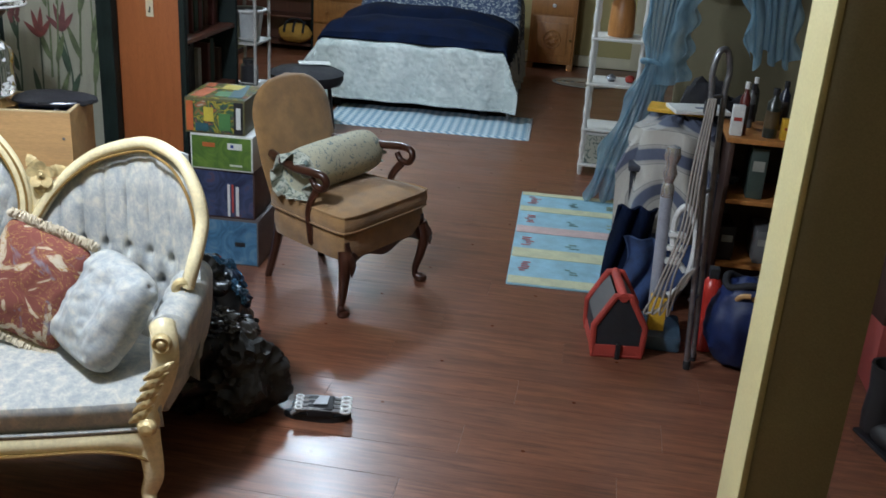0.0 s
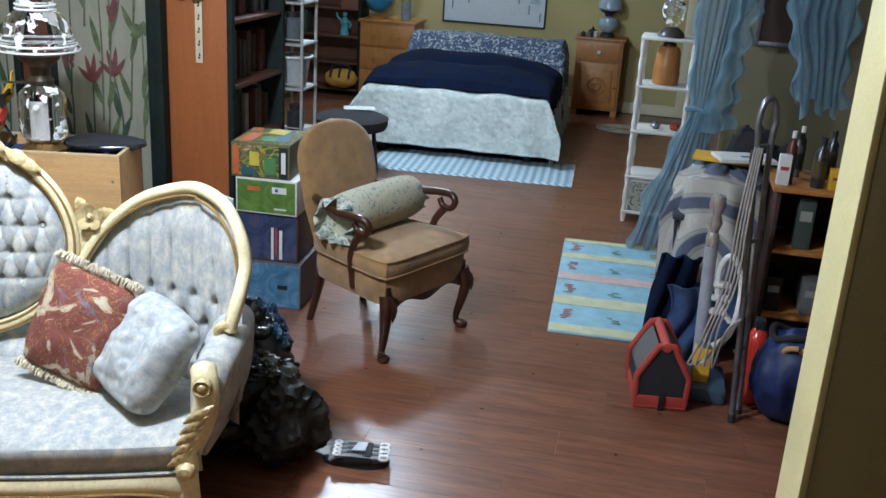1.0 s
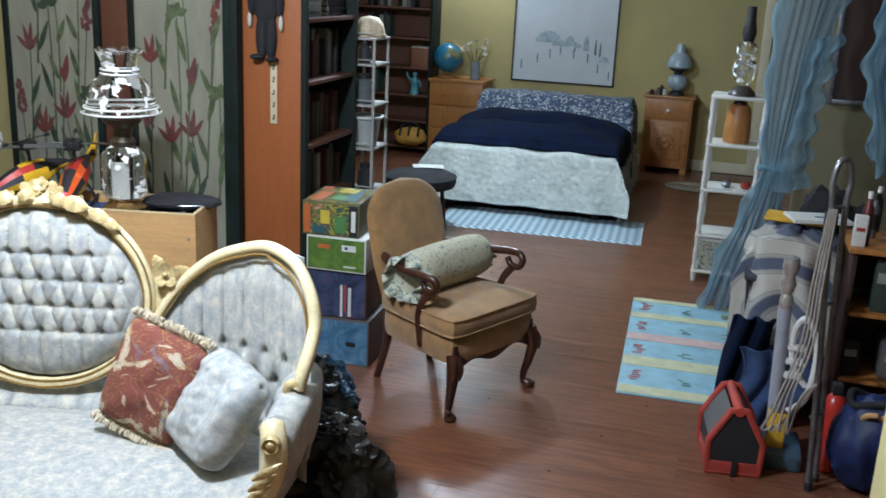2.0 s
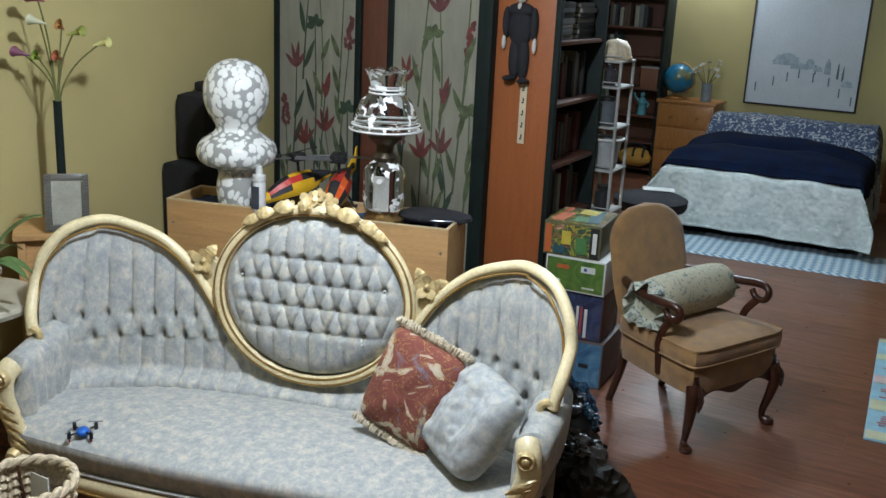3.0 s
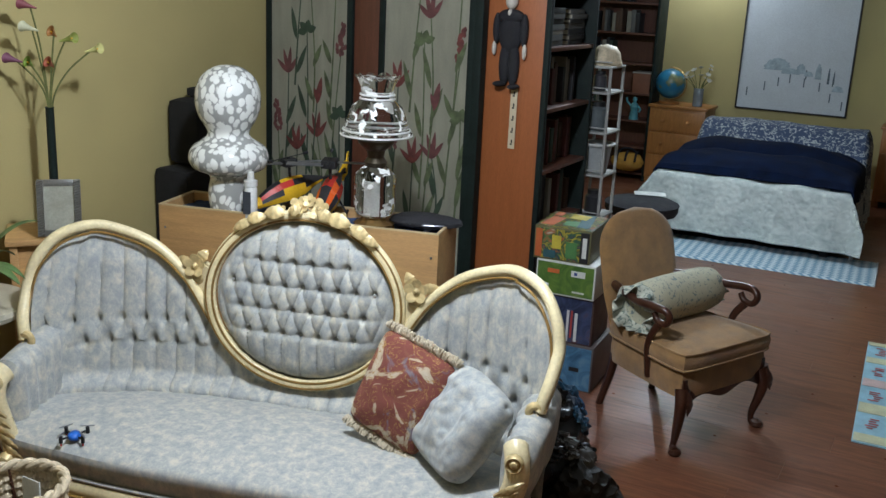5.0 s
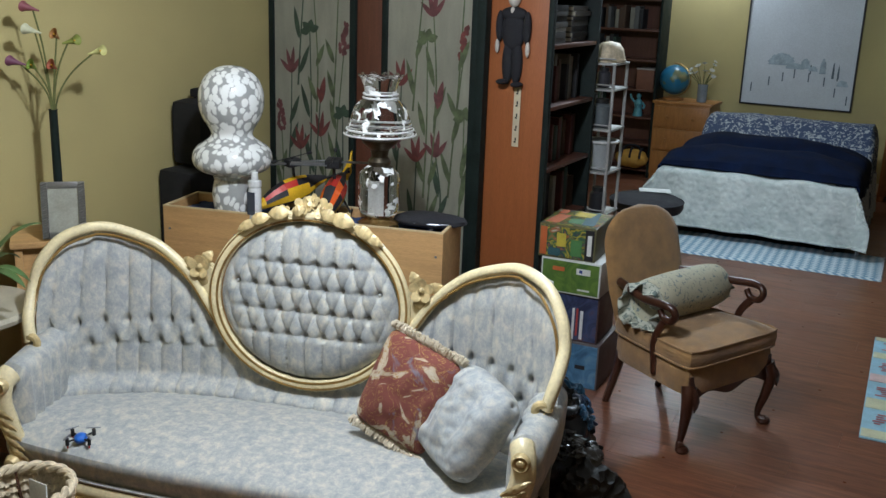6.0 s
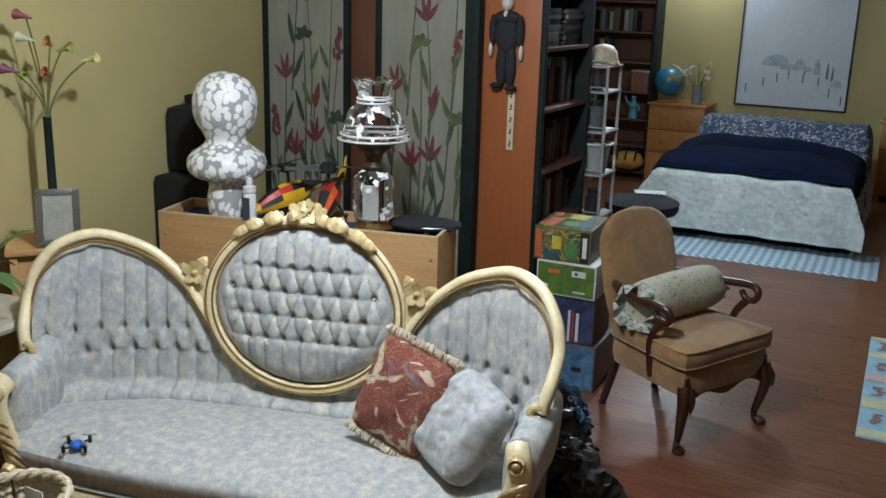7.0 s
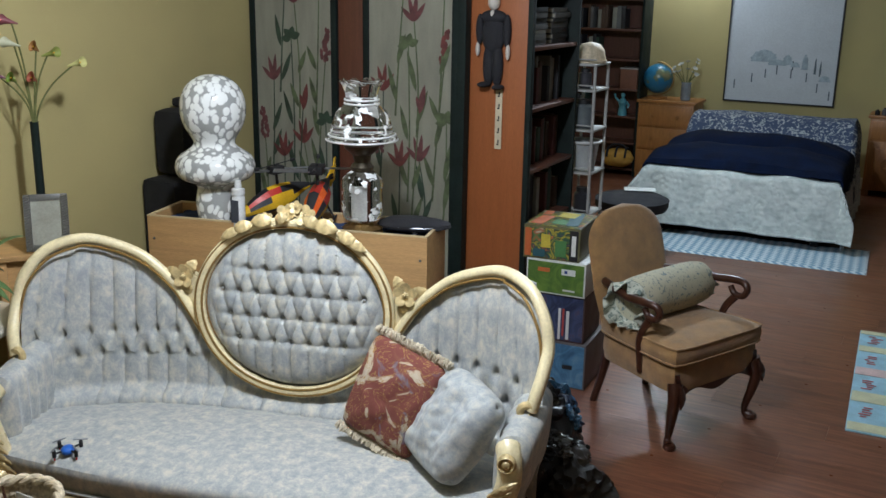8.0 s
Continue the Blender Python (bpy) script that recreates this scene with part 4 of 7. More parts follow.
def helicopter(x, y, rz, tilt, cols, label, s=1.0):
    h = thing("toy_helicopter", x, y, 0.96, 0, label, "toy", "toy helicopters on the chest")
    h.matrix_basis = pose(x, y, 0.873 + 0.083 * s, tilt, 0, rz) @ Matrix.Diagonal((s, s, s, 1))
    # wedge-nosed canopy: a keeled section swept from nose to tail, in coloured zones
    ring = [(0, 1.0), (0.45, 0.86), (0.8, 0.45), (1.0, 0.0), (0.78, -0.55), (0.35, -0.8), (-0.35, -0.8), (-0.78, -0.55), (-1.0, 0.0), (-0.8, 0.45), (-0.45, 0.86)]
    secs = [(-0.16, 0.012, 0.014, -0.025), (-0.13, 0.026, 0.026, -0.018), (-0.09, 0.036, 0.04, -0.006), (-0.04, 0.042, 0.052, 0.004), (0.01, 0.042, 0.056, 0.008), (0.06, 0.034, 0.046, 0.014), (0.11, 0.016, 0.026, 0.024), (0.15, 0.007, 0.012, 0.028)]
    zones = collections.defaultdict(bmesh.new)
    for k, (p, q) in enumerate(zip(secs, secs[1:])):
        for i in range(11):
            i2 = (i + 1) % 11
            pick = cols[0] if k == 0 else cols[1] if i in (3, 7) else cols[2] if (k in (1, 2, 3) and i in (1, 9)) else cols[3] if (k in (3, 4) and i in (0, 10, 2, 8)) else M["black"]
            bm = zones[pick.name]
            bm.faces.new([bm.verts.new((r[0] * w[1], w[0], r[1] * w[2] + w[3])) for w, r in ((p, ring[i]), (q, ring[i]), (q, ring[i2]), (p, ring[i2]))])
    for name, bm in zones.items():
        bmesh.ops.remove_doubles(bm, verts=bm.verts, dist=0.0005)
        part("canopy_panel", bm, bpy.data.materials[name], h, "glossy coloured canopy panel")
    part("tail_boom", tube(bmesh.new(), [(0, 0.13, 0.028), (0, 0.26, 0.034)], 0.006, 8), M["black"], h)
    part("tail_fin", prism([(0.2, 0.0), (0.26, 0.08), (0.28, 0.08), (0.25, 0.0)], -0.002, 0.002), cols[1], h, at=pose(0, 0, 0, 0, 0, 90))
    part("mast", tube(bmesh.new(), [(0, 0.01, 0.05), (0, 0.01, 0.14)], 0.006, 8), M["black"], h)
    part("rotor_head", boxes((-0.026, -0.016, 0.105, 0.026, 0.036, 0.135)), M["black"], h)
    for a in (0, 180):
        part("rotor_blade", boxes((0.02, -0.012, 0.118, 0.15, 0.012, 0.122), bev=0.001), M["grey_steel"], h, at=pose(0, 0.01, 0, -tilt, 0, 25 + a - rz))
        part("flybar", tube(bmesh.new(), [(0, 0, 0.14), (0.075, 0, 0.14), (0.078, 0, 0.14), (0.095, 0, 0.14)], lambda t: 0.002 if t < 0.6 else 0.007, 6), M["black"], h, at=pose(0, 0.01, 0, 0, 0, 100 + a))
    for sx in (-1, 1):
        part("skid", tube(bmesh.new(), [(sx * 0.04, -0.1, -0.07), (sx * 0.045, -0.08, -0.078), (sx * 0.045, 0.08, -0.078)], 0.005, 6), M["black"], h)
        for yy in (-0.05, 0.05):
            part("strut", tube(bmesh.new(), [(sx * 0.02, yy, -0.03), (sx * 0.045, yy, -0.076)], 0.004, 6), M["black"], h)
    return h


orange = flat("orange_gloss", (0.75, 0.12, 0.02), 0.25)
yellow = flat("yellow_gloss", (0.75, 0.45, 0.02), 0.25)
pink = flat("pink_gloss", (0.7, 0.12, 0.15), 0.25)
red = flat("red_gloss", (0.45, 0.03, 0.02), 0.25)
helicopter(-2.444, 3.46, 20, 8, (pink, yellow, orange, red), "black model helicopter with orange, red and yellow panels", 1.25)
helicopter(-2.653, 3.44, -25, 6, (yellow, yellow, red, yellow), "yellow and black model helicopter on its skids", 1.15)
c = thing("black_case", -2.02, 3.58, 0.872, 15, "flat black zipped case lying on the chest", "case")
bm = blob(0.16, 0.09, 0.032, 3, 0.08, 2, 4, -0.03)
part("shell", bm, M["black_cloth"], c, at=pose(0, 0, 0.035))
part("zip", tube(bmesh.new(), [(0.155 * math.cos(a), 0.087 * math.sin(a), 0.036) for a in [i * 0.2 for i in range(32)]], 0.003, 6, True), M["grey_steel"], c)
random.seed(7)
for i, (dx, dy) in enumerate(((0.52, 0.06), (0.44, 0.05), (0.36, 0.10), (0.56, 0.12))):
    q = KM @ Vector((dx, dy, 0.876))
    o = thing("tool_clip", q.x, q.y, q.z, 30 * i, "small metal and plastic part lying on cloth", "tool", "small parts on the chest")
    part("blade", boxes((-0.025, -0.006, 0, 0.025, 0.006, 0.007), bev=0.002), M["chrome"], o)
    part("grip", boxes((0.026, -0.008, 0, 0.05, 0.008, 0.012), bev=0.003), M["black"], o)

# ---- black speaker stack by the wall ----
s = thing("speaker_stack", -3.375, 3.66, 0, 0, "black stack of cloth-covered loudspeakers against the wall", "speaker")
SPK = surface("deep_black_cloth", (0.005, 0.005, 0.006), 0.95, 0.3, 9, 200, 0.3)
part("lower_cabinet", boxes((-0.11, -0.22, 0, 0.11, 0.22, 0.98), bev=0.04), SPK, s)
part("upper_cabinet", boxes((-0.1, -0.13, 0.983, 0.1, 0.2, 1.31), bev=0.05), SPK, s)
part("knob", boxes((-0.05, -0.04, 1.313, 0.05, 0.08, 1.36), bev=0.02), SPK, s)

# ---- painted folding screen ----
s = thing("folding_screen", -2.84, 4.36, 0, 0, "folding screen of grey cloth panels painted with tropical flowers", "screen")
CLOTH = surface("grey_painted_cloth", (0.27, 0.265, 0.205), 0.85, 0.15, 5, 160, 0.3, stretch=(3, 3, 0.6))
PAINT_R = surface("crimson_paint", (0.13, 0.033, 0.028), 0.7, 0.4, 25)
PAINT_P = surface("rose_paint", (0.12, 0.04, 0.04), 0.7, 0.4, 25)
PAINT_G = surface("olive_green_paint", (0.085, 0.11, 0.05), 0.7, 0.45, 20)
PAINT_D = surface("dark_green_paint", (0.035, 0.06, 0.035), 0.7, 0.4, 20)


def petal(bm, a, b, w, y):
    a, b = Vector((a[0], y, a[1])), Vector((b[0], y, b[1]))
    d = b - a
    s_ = Vector((d.z, 0, -d.x)).normalized()
    L, R = [], []
    for i in range(9):
        t = i / 8
        k = w * math.sin(math.pi * t) ** 0.7 * (1.2 - 0.5 * t)
        p = a + d * t
        L.append(bm.verts.new(p + s_ * k))
        R.append(bm.verts.new(p - s_ * k))
    for i in range(8):
        vs = [L[i], L[i + 1], R[i + 1], R[i]]
        bm.faces.new(vs)


def brush(bm, pts, w, y):
    P = smooth_path([(x, y, z) for x, z in pts], 6)
    prev = None
    for i, q in enumerate(P):
        d = P[min(i + 1, len(P) - 1)] - P[max(0, i - 1)]
        n = Vector((d.z, 0, -d.x)).normalized() * w * (1 - 0.5 * i / len(P))
        cur = (bm.verts.new(q + n), bm.verts.new(q - n))
        if prev:
            bm.faces.new((prev[0], cur[0], cur[1], prev[1]))
        prev = cur


def plant(parent, y, x, z0, z1, kind, lean, seed):
    rnd = random.Random(seed)
    g, f = bmesh.new(), bmesh.new()
    top = (x + lean, z1)
    brush(g, [(x, z0), (x + lean * 0.2 + 0.01, z0 + (z1 - z0) * 0.45), top], 0.006, y)
    for k in range(2):
        za = z0 + (z1 - z0) * (0.1 + 0.3 * k)
        sx = rnd.choice((-1, 1))
        petal(g, (x + lean * 0.2, za), (x + lean * 0.2 + sx * rnd.uniform(0.03, 0.07), za + rnd.uniform(0.12, 0.22)), 0.016, y - 0.001)
    if kind == "heliconia":
        for a in (-0.9, -0.35, 0.15, 0.7):
            petal(f, top, (top[0] + 0.1 * math.sin(a), top[1] + 0.14 * math.cos(a) * (1.1 - abs(a) * 0.3)), 0.014, y - 0.0015 - 0.0004 * a)
    elif kind == "ginger":
        for i in range(26):
            t = i / 26
            px, pz = top[0] + lean * 0.25 * t + rnd.uniform(-0.026, 0.026) * (1 - 0.4 * t), top[1] + 0.16 * t
            petal(f, (px, pz - 0.012), (px + rnd.uniform(-0.01, 0.01), pz + 0.02), 0.011, y - 0.0015 - 0.0002 * i)
    elif kind == "pod":
        for a in (-1.8, -0.8, 0.2, 1.2):
            petal(g, (top[0], top[1]), (top[0] + 0.065 * math.sin(a), top[1] + 0.06 * math.cos(a)), 0.022, y - 0.0015 - 0.0003 * a)
    else:
        petal(f, (top[0], top[1] - 0.02), (top[0] + 0.03, top[1] + 0.13), 0.02, y - 0.0015)
        petal(f, (top[0] + 0.01, top[1] - 0.01), (top[0] - 0.02, top[1] + 0.07), 0.014, y - 0.002)
    part("painted_stem", g, rnd.choice((PAINT_G, PAINT_D)), parent, "brushed green stem", smooth=False)
    if f.verts:
        part("painted_flower", f, rnd.choice((PAINT_R, PAINT_P)), parent, "brushed red tropical flower", smooth=False)
    else:
        f.free()


for k, (x0, x1) in enumerate(((-0.66, -0.09), (0.075, 0.63))):
    fr = part("panel_frame", boxes((x0, -0.015, 0.0, x0 + 0.035, 0.015, 2.3), (x1 - 0.035, -0.015, 0.0, x1, 0.015, 2.3), (x0 + 0.035, -0.013, 0.0, x1 - 0.035, 0.013, 0.06), (x0 + 0.035, -0.013, 2.24, x1 - 0.035, 0.013, 2.3)), M["green_edge"], s, "dark green lacquered panel frame")
    part("cloth_panel", boxes((x0 + 0.035, -0.004, 0.06, x1 - 0.035, 0.004, 2.24), bev=0), CLOTH, fr, "grey painted cloth")
    rnd = random.Random(20 + k)
    specs = [(0.1, 0.9, 1.36, "heliconia", 0.02), (0.42, 0.85, 1.5, "ginger", 0.06), (0.25, 0.8, 1.62, "pod", 0.0), (0.33, 1.2, 1.75, "heliconia", -0.02), (0.08, 0.7, 1.02, "ginger", 0.0), (0.38, 0.7, 1.08, "heliconia", -0.03), (0.47, 0.7, 1.2, "pod", 0.01), (0.18, 1.3, 1.95, "bud", 0.05), (0.45, 1.2, 1.9, "bud", 0.03), (0.2, 0.5, 0.95, "heliconia", 0.02), (0.3, 0.55, 1.3, "bud", 0.05)]
    for i, (dx, z0, z1, kd, ln) in enumerate(specs):
        plant(fr, -0.0055 - 0.0004 * i, x0 + 0.02 + dx * 0.95 + rnd.uniform(-0.02, 0.02), z0 + rnd.uniform(-0.05, 0.05), z1 + rnd.uniform(-0.06, 0.06), kd, ln, 100 * k + i)
part("hinge_post", boxes((-0.088, 0.004, 0, 0.073, 0.03, 2.3)), M["shelf_red"], s, "dark red board between the panels")
part("side_board", boxes((0.632, -0.03, 0, 0.68, 0.03, 2.4)), M["green_edge"], s)


# ---- bookcase seen from its end ----
def bookcase(name, w, depth, h, shelves, back, label, end=None):
    """Front faces -y; the middle of the front bottom edge is the origin."""
    b = thing(name, 0, 0, 0, 0, label, "bookcase")
    t = 0.025
    for x in (-w / 2, w / 2 - t):
        part("side_board", boxes((x, 0.0, 0, x + t, depth, h), bev=0.003), M["green_edge"], b)
    part("back_board", boxes((-w / 2 + t, depth - 0.012, 0.0, w / 2 - t, depth - 0.002, h), bev=0), back, b)
    part("top_board", boxes((-w / 2 + t, 0, h - t, w / 2 - t, depth - 0.013, h), bev=0.003), M["shelf_dark"], b)
    for z in shelves:
        part("shelf", boxes((-w / 2 + t, 0.006, z - 0.02, w / 2 - t, depth - 0.013, z), bev=0.003), M["shelf_red"], b, "red-brown shelf board")
    return b


BC = bookcase("bookcase", 0.66, 0.40, 2.45, (0.08, 0.4, 0.72, 1.02, 1.33, 1.63, 1.95, 2.2), M["shelf_dark"], "tall dark bookcase with an orange veneered end panel")
BC.matrix_basis = pose(-1.835, 4.74, 0, 0, 0, 90)
part("end_panel", boxes((-0.336, 0.028, 0.0, -0.331, 0.355, 2.45), bev=0.001), M["orange_wood"], BC, "orange-brown veneered end panel")
part("edge_trim", boxes((-0.34, 0.0, 0.0, -0.331, 0.027, 2.45), bev=0.002), M["green_edge"], BC)
part("edge_trim", boxes((-0.34, 0.356, 0.0, -0.331, 0.42, 2.45), bev=0.002), M["green_edge"], BC)
random.seed(12)
BOOKC = [flat("book_cloth_%s" % n, c, 0.6) for n, c in (("brown", (0.09, 0.05, 0.03)), ("black", (0.02, 0.02, 0.022)), ("green", (0.03, 0.06, 0.04)), ("grey", (0.13, 0.13, 0.125)), ("cream", (0.26, 0.245, 0.2)), ("maroon", (0.1, 0.025, 0.02)))]
PAGE = flat("page_paper", (0.5, 0.46, 0.36), 0.8)


def book(w, h, d, cover, m, label, group):
    b = thing("book", 0, 0, 0, 0, label, "book", group)
    b.matrix_basis = m
    part("cover", boxes((0, 0, 0, 0.003, d, h), (w - 0.003, 0, 0, w, d, h), (0.003, 0, 0, w - 0.003, 0.004, h), bev=0.001), cover, b)
    part("pages", boxes((0.0035, 0.0045, 0.004, w - 0.0035, d - 0.004, h - 0.004), bev=0), PAGE, b)
    return b


BM = BC.matrix_basis.copy()
for z in (0.72, 1.02, 1.33, 1.95):
    x = -0.3
    while x < 0.27:
        w = random.uniform(0.018, 0.045)
        h = random.uniform(0.17, 0.25)
        if random.random() < 0.12:
            x += 0.05
        book(w, h, random.uniform(0.14, 0.2), random.choice(BOOKC), BM @ pose(x, 0.06 + random.uniform(0, 0.05), z), "worn book standing on a dark shelf", "books in the bookcase")
        x += w + 0.0015
for j, (zz, x0) in enumerate(((1.63, -0.25), (1.63, 0.05), (0.4, -0.2))):
    z = zz
    for i in range(7):
        h = random.uniform(0.018, 0.03)
        w = random.uniform(0.2, 0.23)
        book(h, w, 0.16, BOOKC[random.choice((3, 4, 3, 1))], BM @ pose(x0 + random.uniform(-0.01, 0.01), 0.04 + random.uniform(0, 0.02), z) @ pose(0, 0, h, 0, 90, 0), "thin book lying flat in a stack", "books in the bookcase")
        z += h + 0.001

# doll and growth ruler on the end panel
d = part("doll", bmesh.new(), M["black_cloth"], None, "small doll in a black suit hanging on the bookcase end", at=pose(-2.035, 4.385, 1.44))
bm = bmesh.new()
bm.from_mesh(d.data)


def lump(c, s, sub=3):
    b = bmesh.ops.create_icosphere(bm, subdivisions=sub, radius=1)
    bmesh.ops.transform(bm, matrix=Matrix.Translation(c) @ Matrix.Diagonal((*s, 1)), verts=b["verts"])


lump((0, 0, 0.25), (0.062, 0.03, 0.1))
lump((0, 0, 0.33), (0.07, 0.03, 0.035))
lump((-0.022, 0, 0.1), (0.03, 0.024, 0.11))
lump((0.025, 0, 0.1), (0.03, 0.024, 0.11))
lump((-0.035, -0.025, 0.005), (0.03, 0.045, 0.014))
lump((0.04, -0.02, -0.005), (0.028, 0.045, 0.014))
lump((-0.072, -0.004, 0.27), (0.02, 0.022, 0.075))
lump((0.074, -0.004, 0.265), (0.02, 0.022, 0.08))
n_dark = len(bm.faces)
lump((0, -0.004, 0.40), (0.03, 0.032, 0.038))
lump((-0.08, -0.008, 0.175), (0.011, 0.013, 0.035))
lump((0.082, -0.008, 0.165), (0.011, 0.013, 0.038))
lump((0, -0.018, 0.345), (0.012, 0.014, 0.02), 2)
n_pale = len(bm.faces)
lump((0, 0, 0.437), (0.045, 0.047, 0.007))
lump((0, 0, 0.452), (0.03, 0.03, 0.02))
for i, f in enumerate(bm.faces):
    f.smooth = True
    f.material_index = 1 if n_dark <= i < n_pale else 0
bm.to_mesh(d.data)
bm.free()
d.data.materials.append(M["skin_grey"])
tagged(d, "", "doll")
r = thing("measuring_strip", -2.0, 4.398, 1.125, 0, "cream paper measuring strip on the orange panel", "ruler")
part("strip", boxes((-0.018, -0.004, 0, 0.018, 0.0, 0.31), bev=0.001), flat("cream_paper", (0.66, 0.58, 0.4)), r)
for i in range(5):
    z = 0.02 + i * 0.06
    part("mark", boxes((-0.006, -0.006, z, 0.005, -0.0045, z + 0.008), (-0.001, -0.006, z + 0.01, 0.006, -0.0045, z + 0.026), bev=0), M["black"], r)

# ---- white rack beside the bookcase ----
r = thing("storage_rack", -1.82, 5.21, 0, 0, "narrow white metal rack holding baskets and odds", "rack")
for x in (-0.07, 0.07):
    for y in (-0.11, 0.11):
        part("upright", tube(bmesh.new(), [(x, y, 0), (x, y, 1.5)], 0.009, 8), flat("dulled_white_enamel", (0.42, 0.42, 0.4), 0.45), r)
for z in (0.12, 0.42, 0.66, 0.9, 1.14, 1.36, 1.5):
    sh = part("shelf", boxes((-0.08, -0.12, z, 0.08, 0.12, z + 0.012), bev=0.003), flat("dulled_white_enamel", (0.42, 0.42, 0.4), 0.45), r)
    part("shelf_rail", tube(bmesh.new(), [(-0.078, -0.118, z + 0.035), (0.078, -0.118, z + 0.035)], 0.004, 6), flat("dulled_white_enamel", (0.42, 0.42, 0.4), 0.45), sh)
b = thing("wire_basket", -1.82, 5.19, 0.913, 0, "round white plastic tub with folded rim", "basket")
part("tub", lathe([(0, 0), (0.06, 0), (0.082, 0.15), (0.095, 0.155), (0.095, 0.17), (0.08, 0.168), (0.058, 0.012), (0, 0.012)], 28), flat("grey_white_tub", (0.4, 0.42, 0.42), 0.4), b)
part("rim", tube(bmesh.new(), [(0.095 * math.cos(a), 0.095 * math.sin(a), 0.165) for a in [i * 0.2618 for i in range(24)]], 0.007, 6, True), M["white_plastic"], b)
b = thing("straw_hat_box", -1.82, 5.21, 1.513, 0, "small woven straw dome on the rack", "basket")
part("dome", lathe([(0, 0), (0.085, 0), (0.085, 0.02), (0.075, 0.07), (0.05, 0.1), (0, 0.112)], 24), M["straw"], b)
part("band", lathe([(0.09, 0), (0.092, 0.008), (0.09, 0.016)], 24), M["straw"], b)
for i, (z, c, s_) in enumerate(((1.155, (0.12, 0.14, 0.15), 0.09), (0.675, (0.03, 0.03, 0.035), 0.08), (1.376, (0.05, 0.05, 0.06), 0.06), (0.435, (0.2, 0.2, 0.2), 0.1))):
    b = thing("jar", -1.83 + 0.02 * (i % 2), 5.17, z, 0, "small dark container standing on the rack", "jar", "containers on the rack")
    part("jar_body", lathe([(0, 0), (s_ * 0.55, 0), (s_ * 0.62, s_ * 0.3), (s_ * 0.6, s_ * 1.3), (s_ * 0.4, s_ * 1.5)], 20), flat("jar_tone_" + "abcd"[i], c, 0.35), b)
    part("lid", lathe([(0, s_ * 1.48), (s_ * 0.45, s_ * 1.48), (s_ * 0.45, s_ * 1.75), (0, s_ * 1.78)], 20), M["black"], b)

# ---- far bookcase, dresser and globe ----
B2 = bookcase("bookcase", 0.95, 0.3, 2.3, (0.08, 0.35, 0.62, 0.9, 1.2, 1.5, 1.8, 2.05), M["shelf_red"], "tall dark bookcase with a red-brown back board")
B2.matrix_basis = pose(-3.33, 9.75, 0)
for z, n in ((1.2, 5), (1.5, 9), (1.8, 7), (0.62, 3)):
    x = -3.1
    for i in range(n):
        w = random.uniform(0.02, 0.045)
        book(w, random.uniform(0.17, 0.24), 0.17, random.choice(BOOKC), pose(x - 0.45, 9.8, z), "dark book on the far bookcase", "books in the far bookcase")
        x += w + 0.002 + (0.05 if random.random() < 0.2 else 0)
b = thing("storage_box", -2.98, 9.76, 0.9, 0, "brown cardboard box on the far bookcase shelf", "box")
part("carton", boxes((-0.09, 0, 0, 0.09, 0.2, 0.2), bev=0.003), flat("brown_card", (0.2, 0.08, 0.045), 0.6), b)
part("lid", boxes((-0.095, -0.006, 0.2, 0.095, 0.206, 0.215), bev=0.003), flat("pale_lid", (0.36, 0.33, 0.3), 0.6), b)
f = part("figurine", bmesh.new(), flat("turquoise_glaze", (0.12, 0.36, 0.42), 0.3), None, "small turquoise glazed figurine on the bookcase", at=pose(-3.05, 9.84, 0.62))
bm = lathe([(0, 0), (0.05, 0), (0.045, 0.03), (0.035, 0.09), (0.045, 0.13), (0.03, 0.165), (0.014, 0.18), (0.024, 0.2), (0.02, 0.225), (0, 0.235)], 20)
tube(bm, [(-0.04, 0, 0.14), (-0.08, 0, 0.18), (-0.09, 0, 0.22)], 0.011, 6)
tube(bm, [(0.04, 0, 0.14), (0.07, -0.01, 0.11), (0.06, -0.03, 0.08)], 0.011, 6)
bm.to_mesh(f.data)
bm.free()
f.data.materials.append(M["turquoise_glaze"])
tagged(f, "", "figurine")
b = thing("tool_bag", -3.03, 9.7, 0.1, 5, "yellow and black canvas tool bag on the low shelf", "bag")
part("bag_body", blob(0.17, 0.1, 0.1, 5, 0.1, 2, 4, -0.09), flat("dark_yellow_canvas", (0.5, 0.27, 0.04), 0.8), b, at=pose(0, 0, 0.095))
for x in (-0.09, 0.0, 0.1):
    part("strap", tube(bmesh.new(), [(x, 0.105 * math.cos(a), 0.1 + 0.105 * math.sin(a)) for a in [i * 0.3 for i in range(11)]], 0.012, 6), M["black_cloth"], b)
part("handle", tube(bmesh.new(), smooth_path([(-0.1, 0, 0.17), (-0.05, 0, 0.23), (0.05, 0, 0.23), (0.1, 0, 0.17)], 5), 0.01, 8), M["black_cloth"], b)

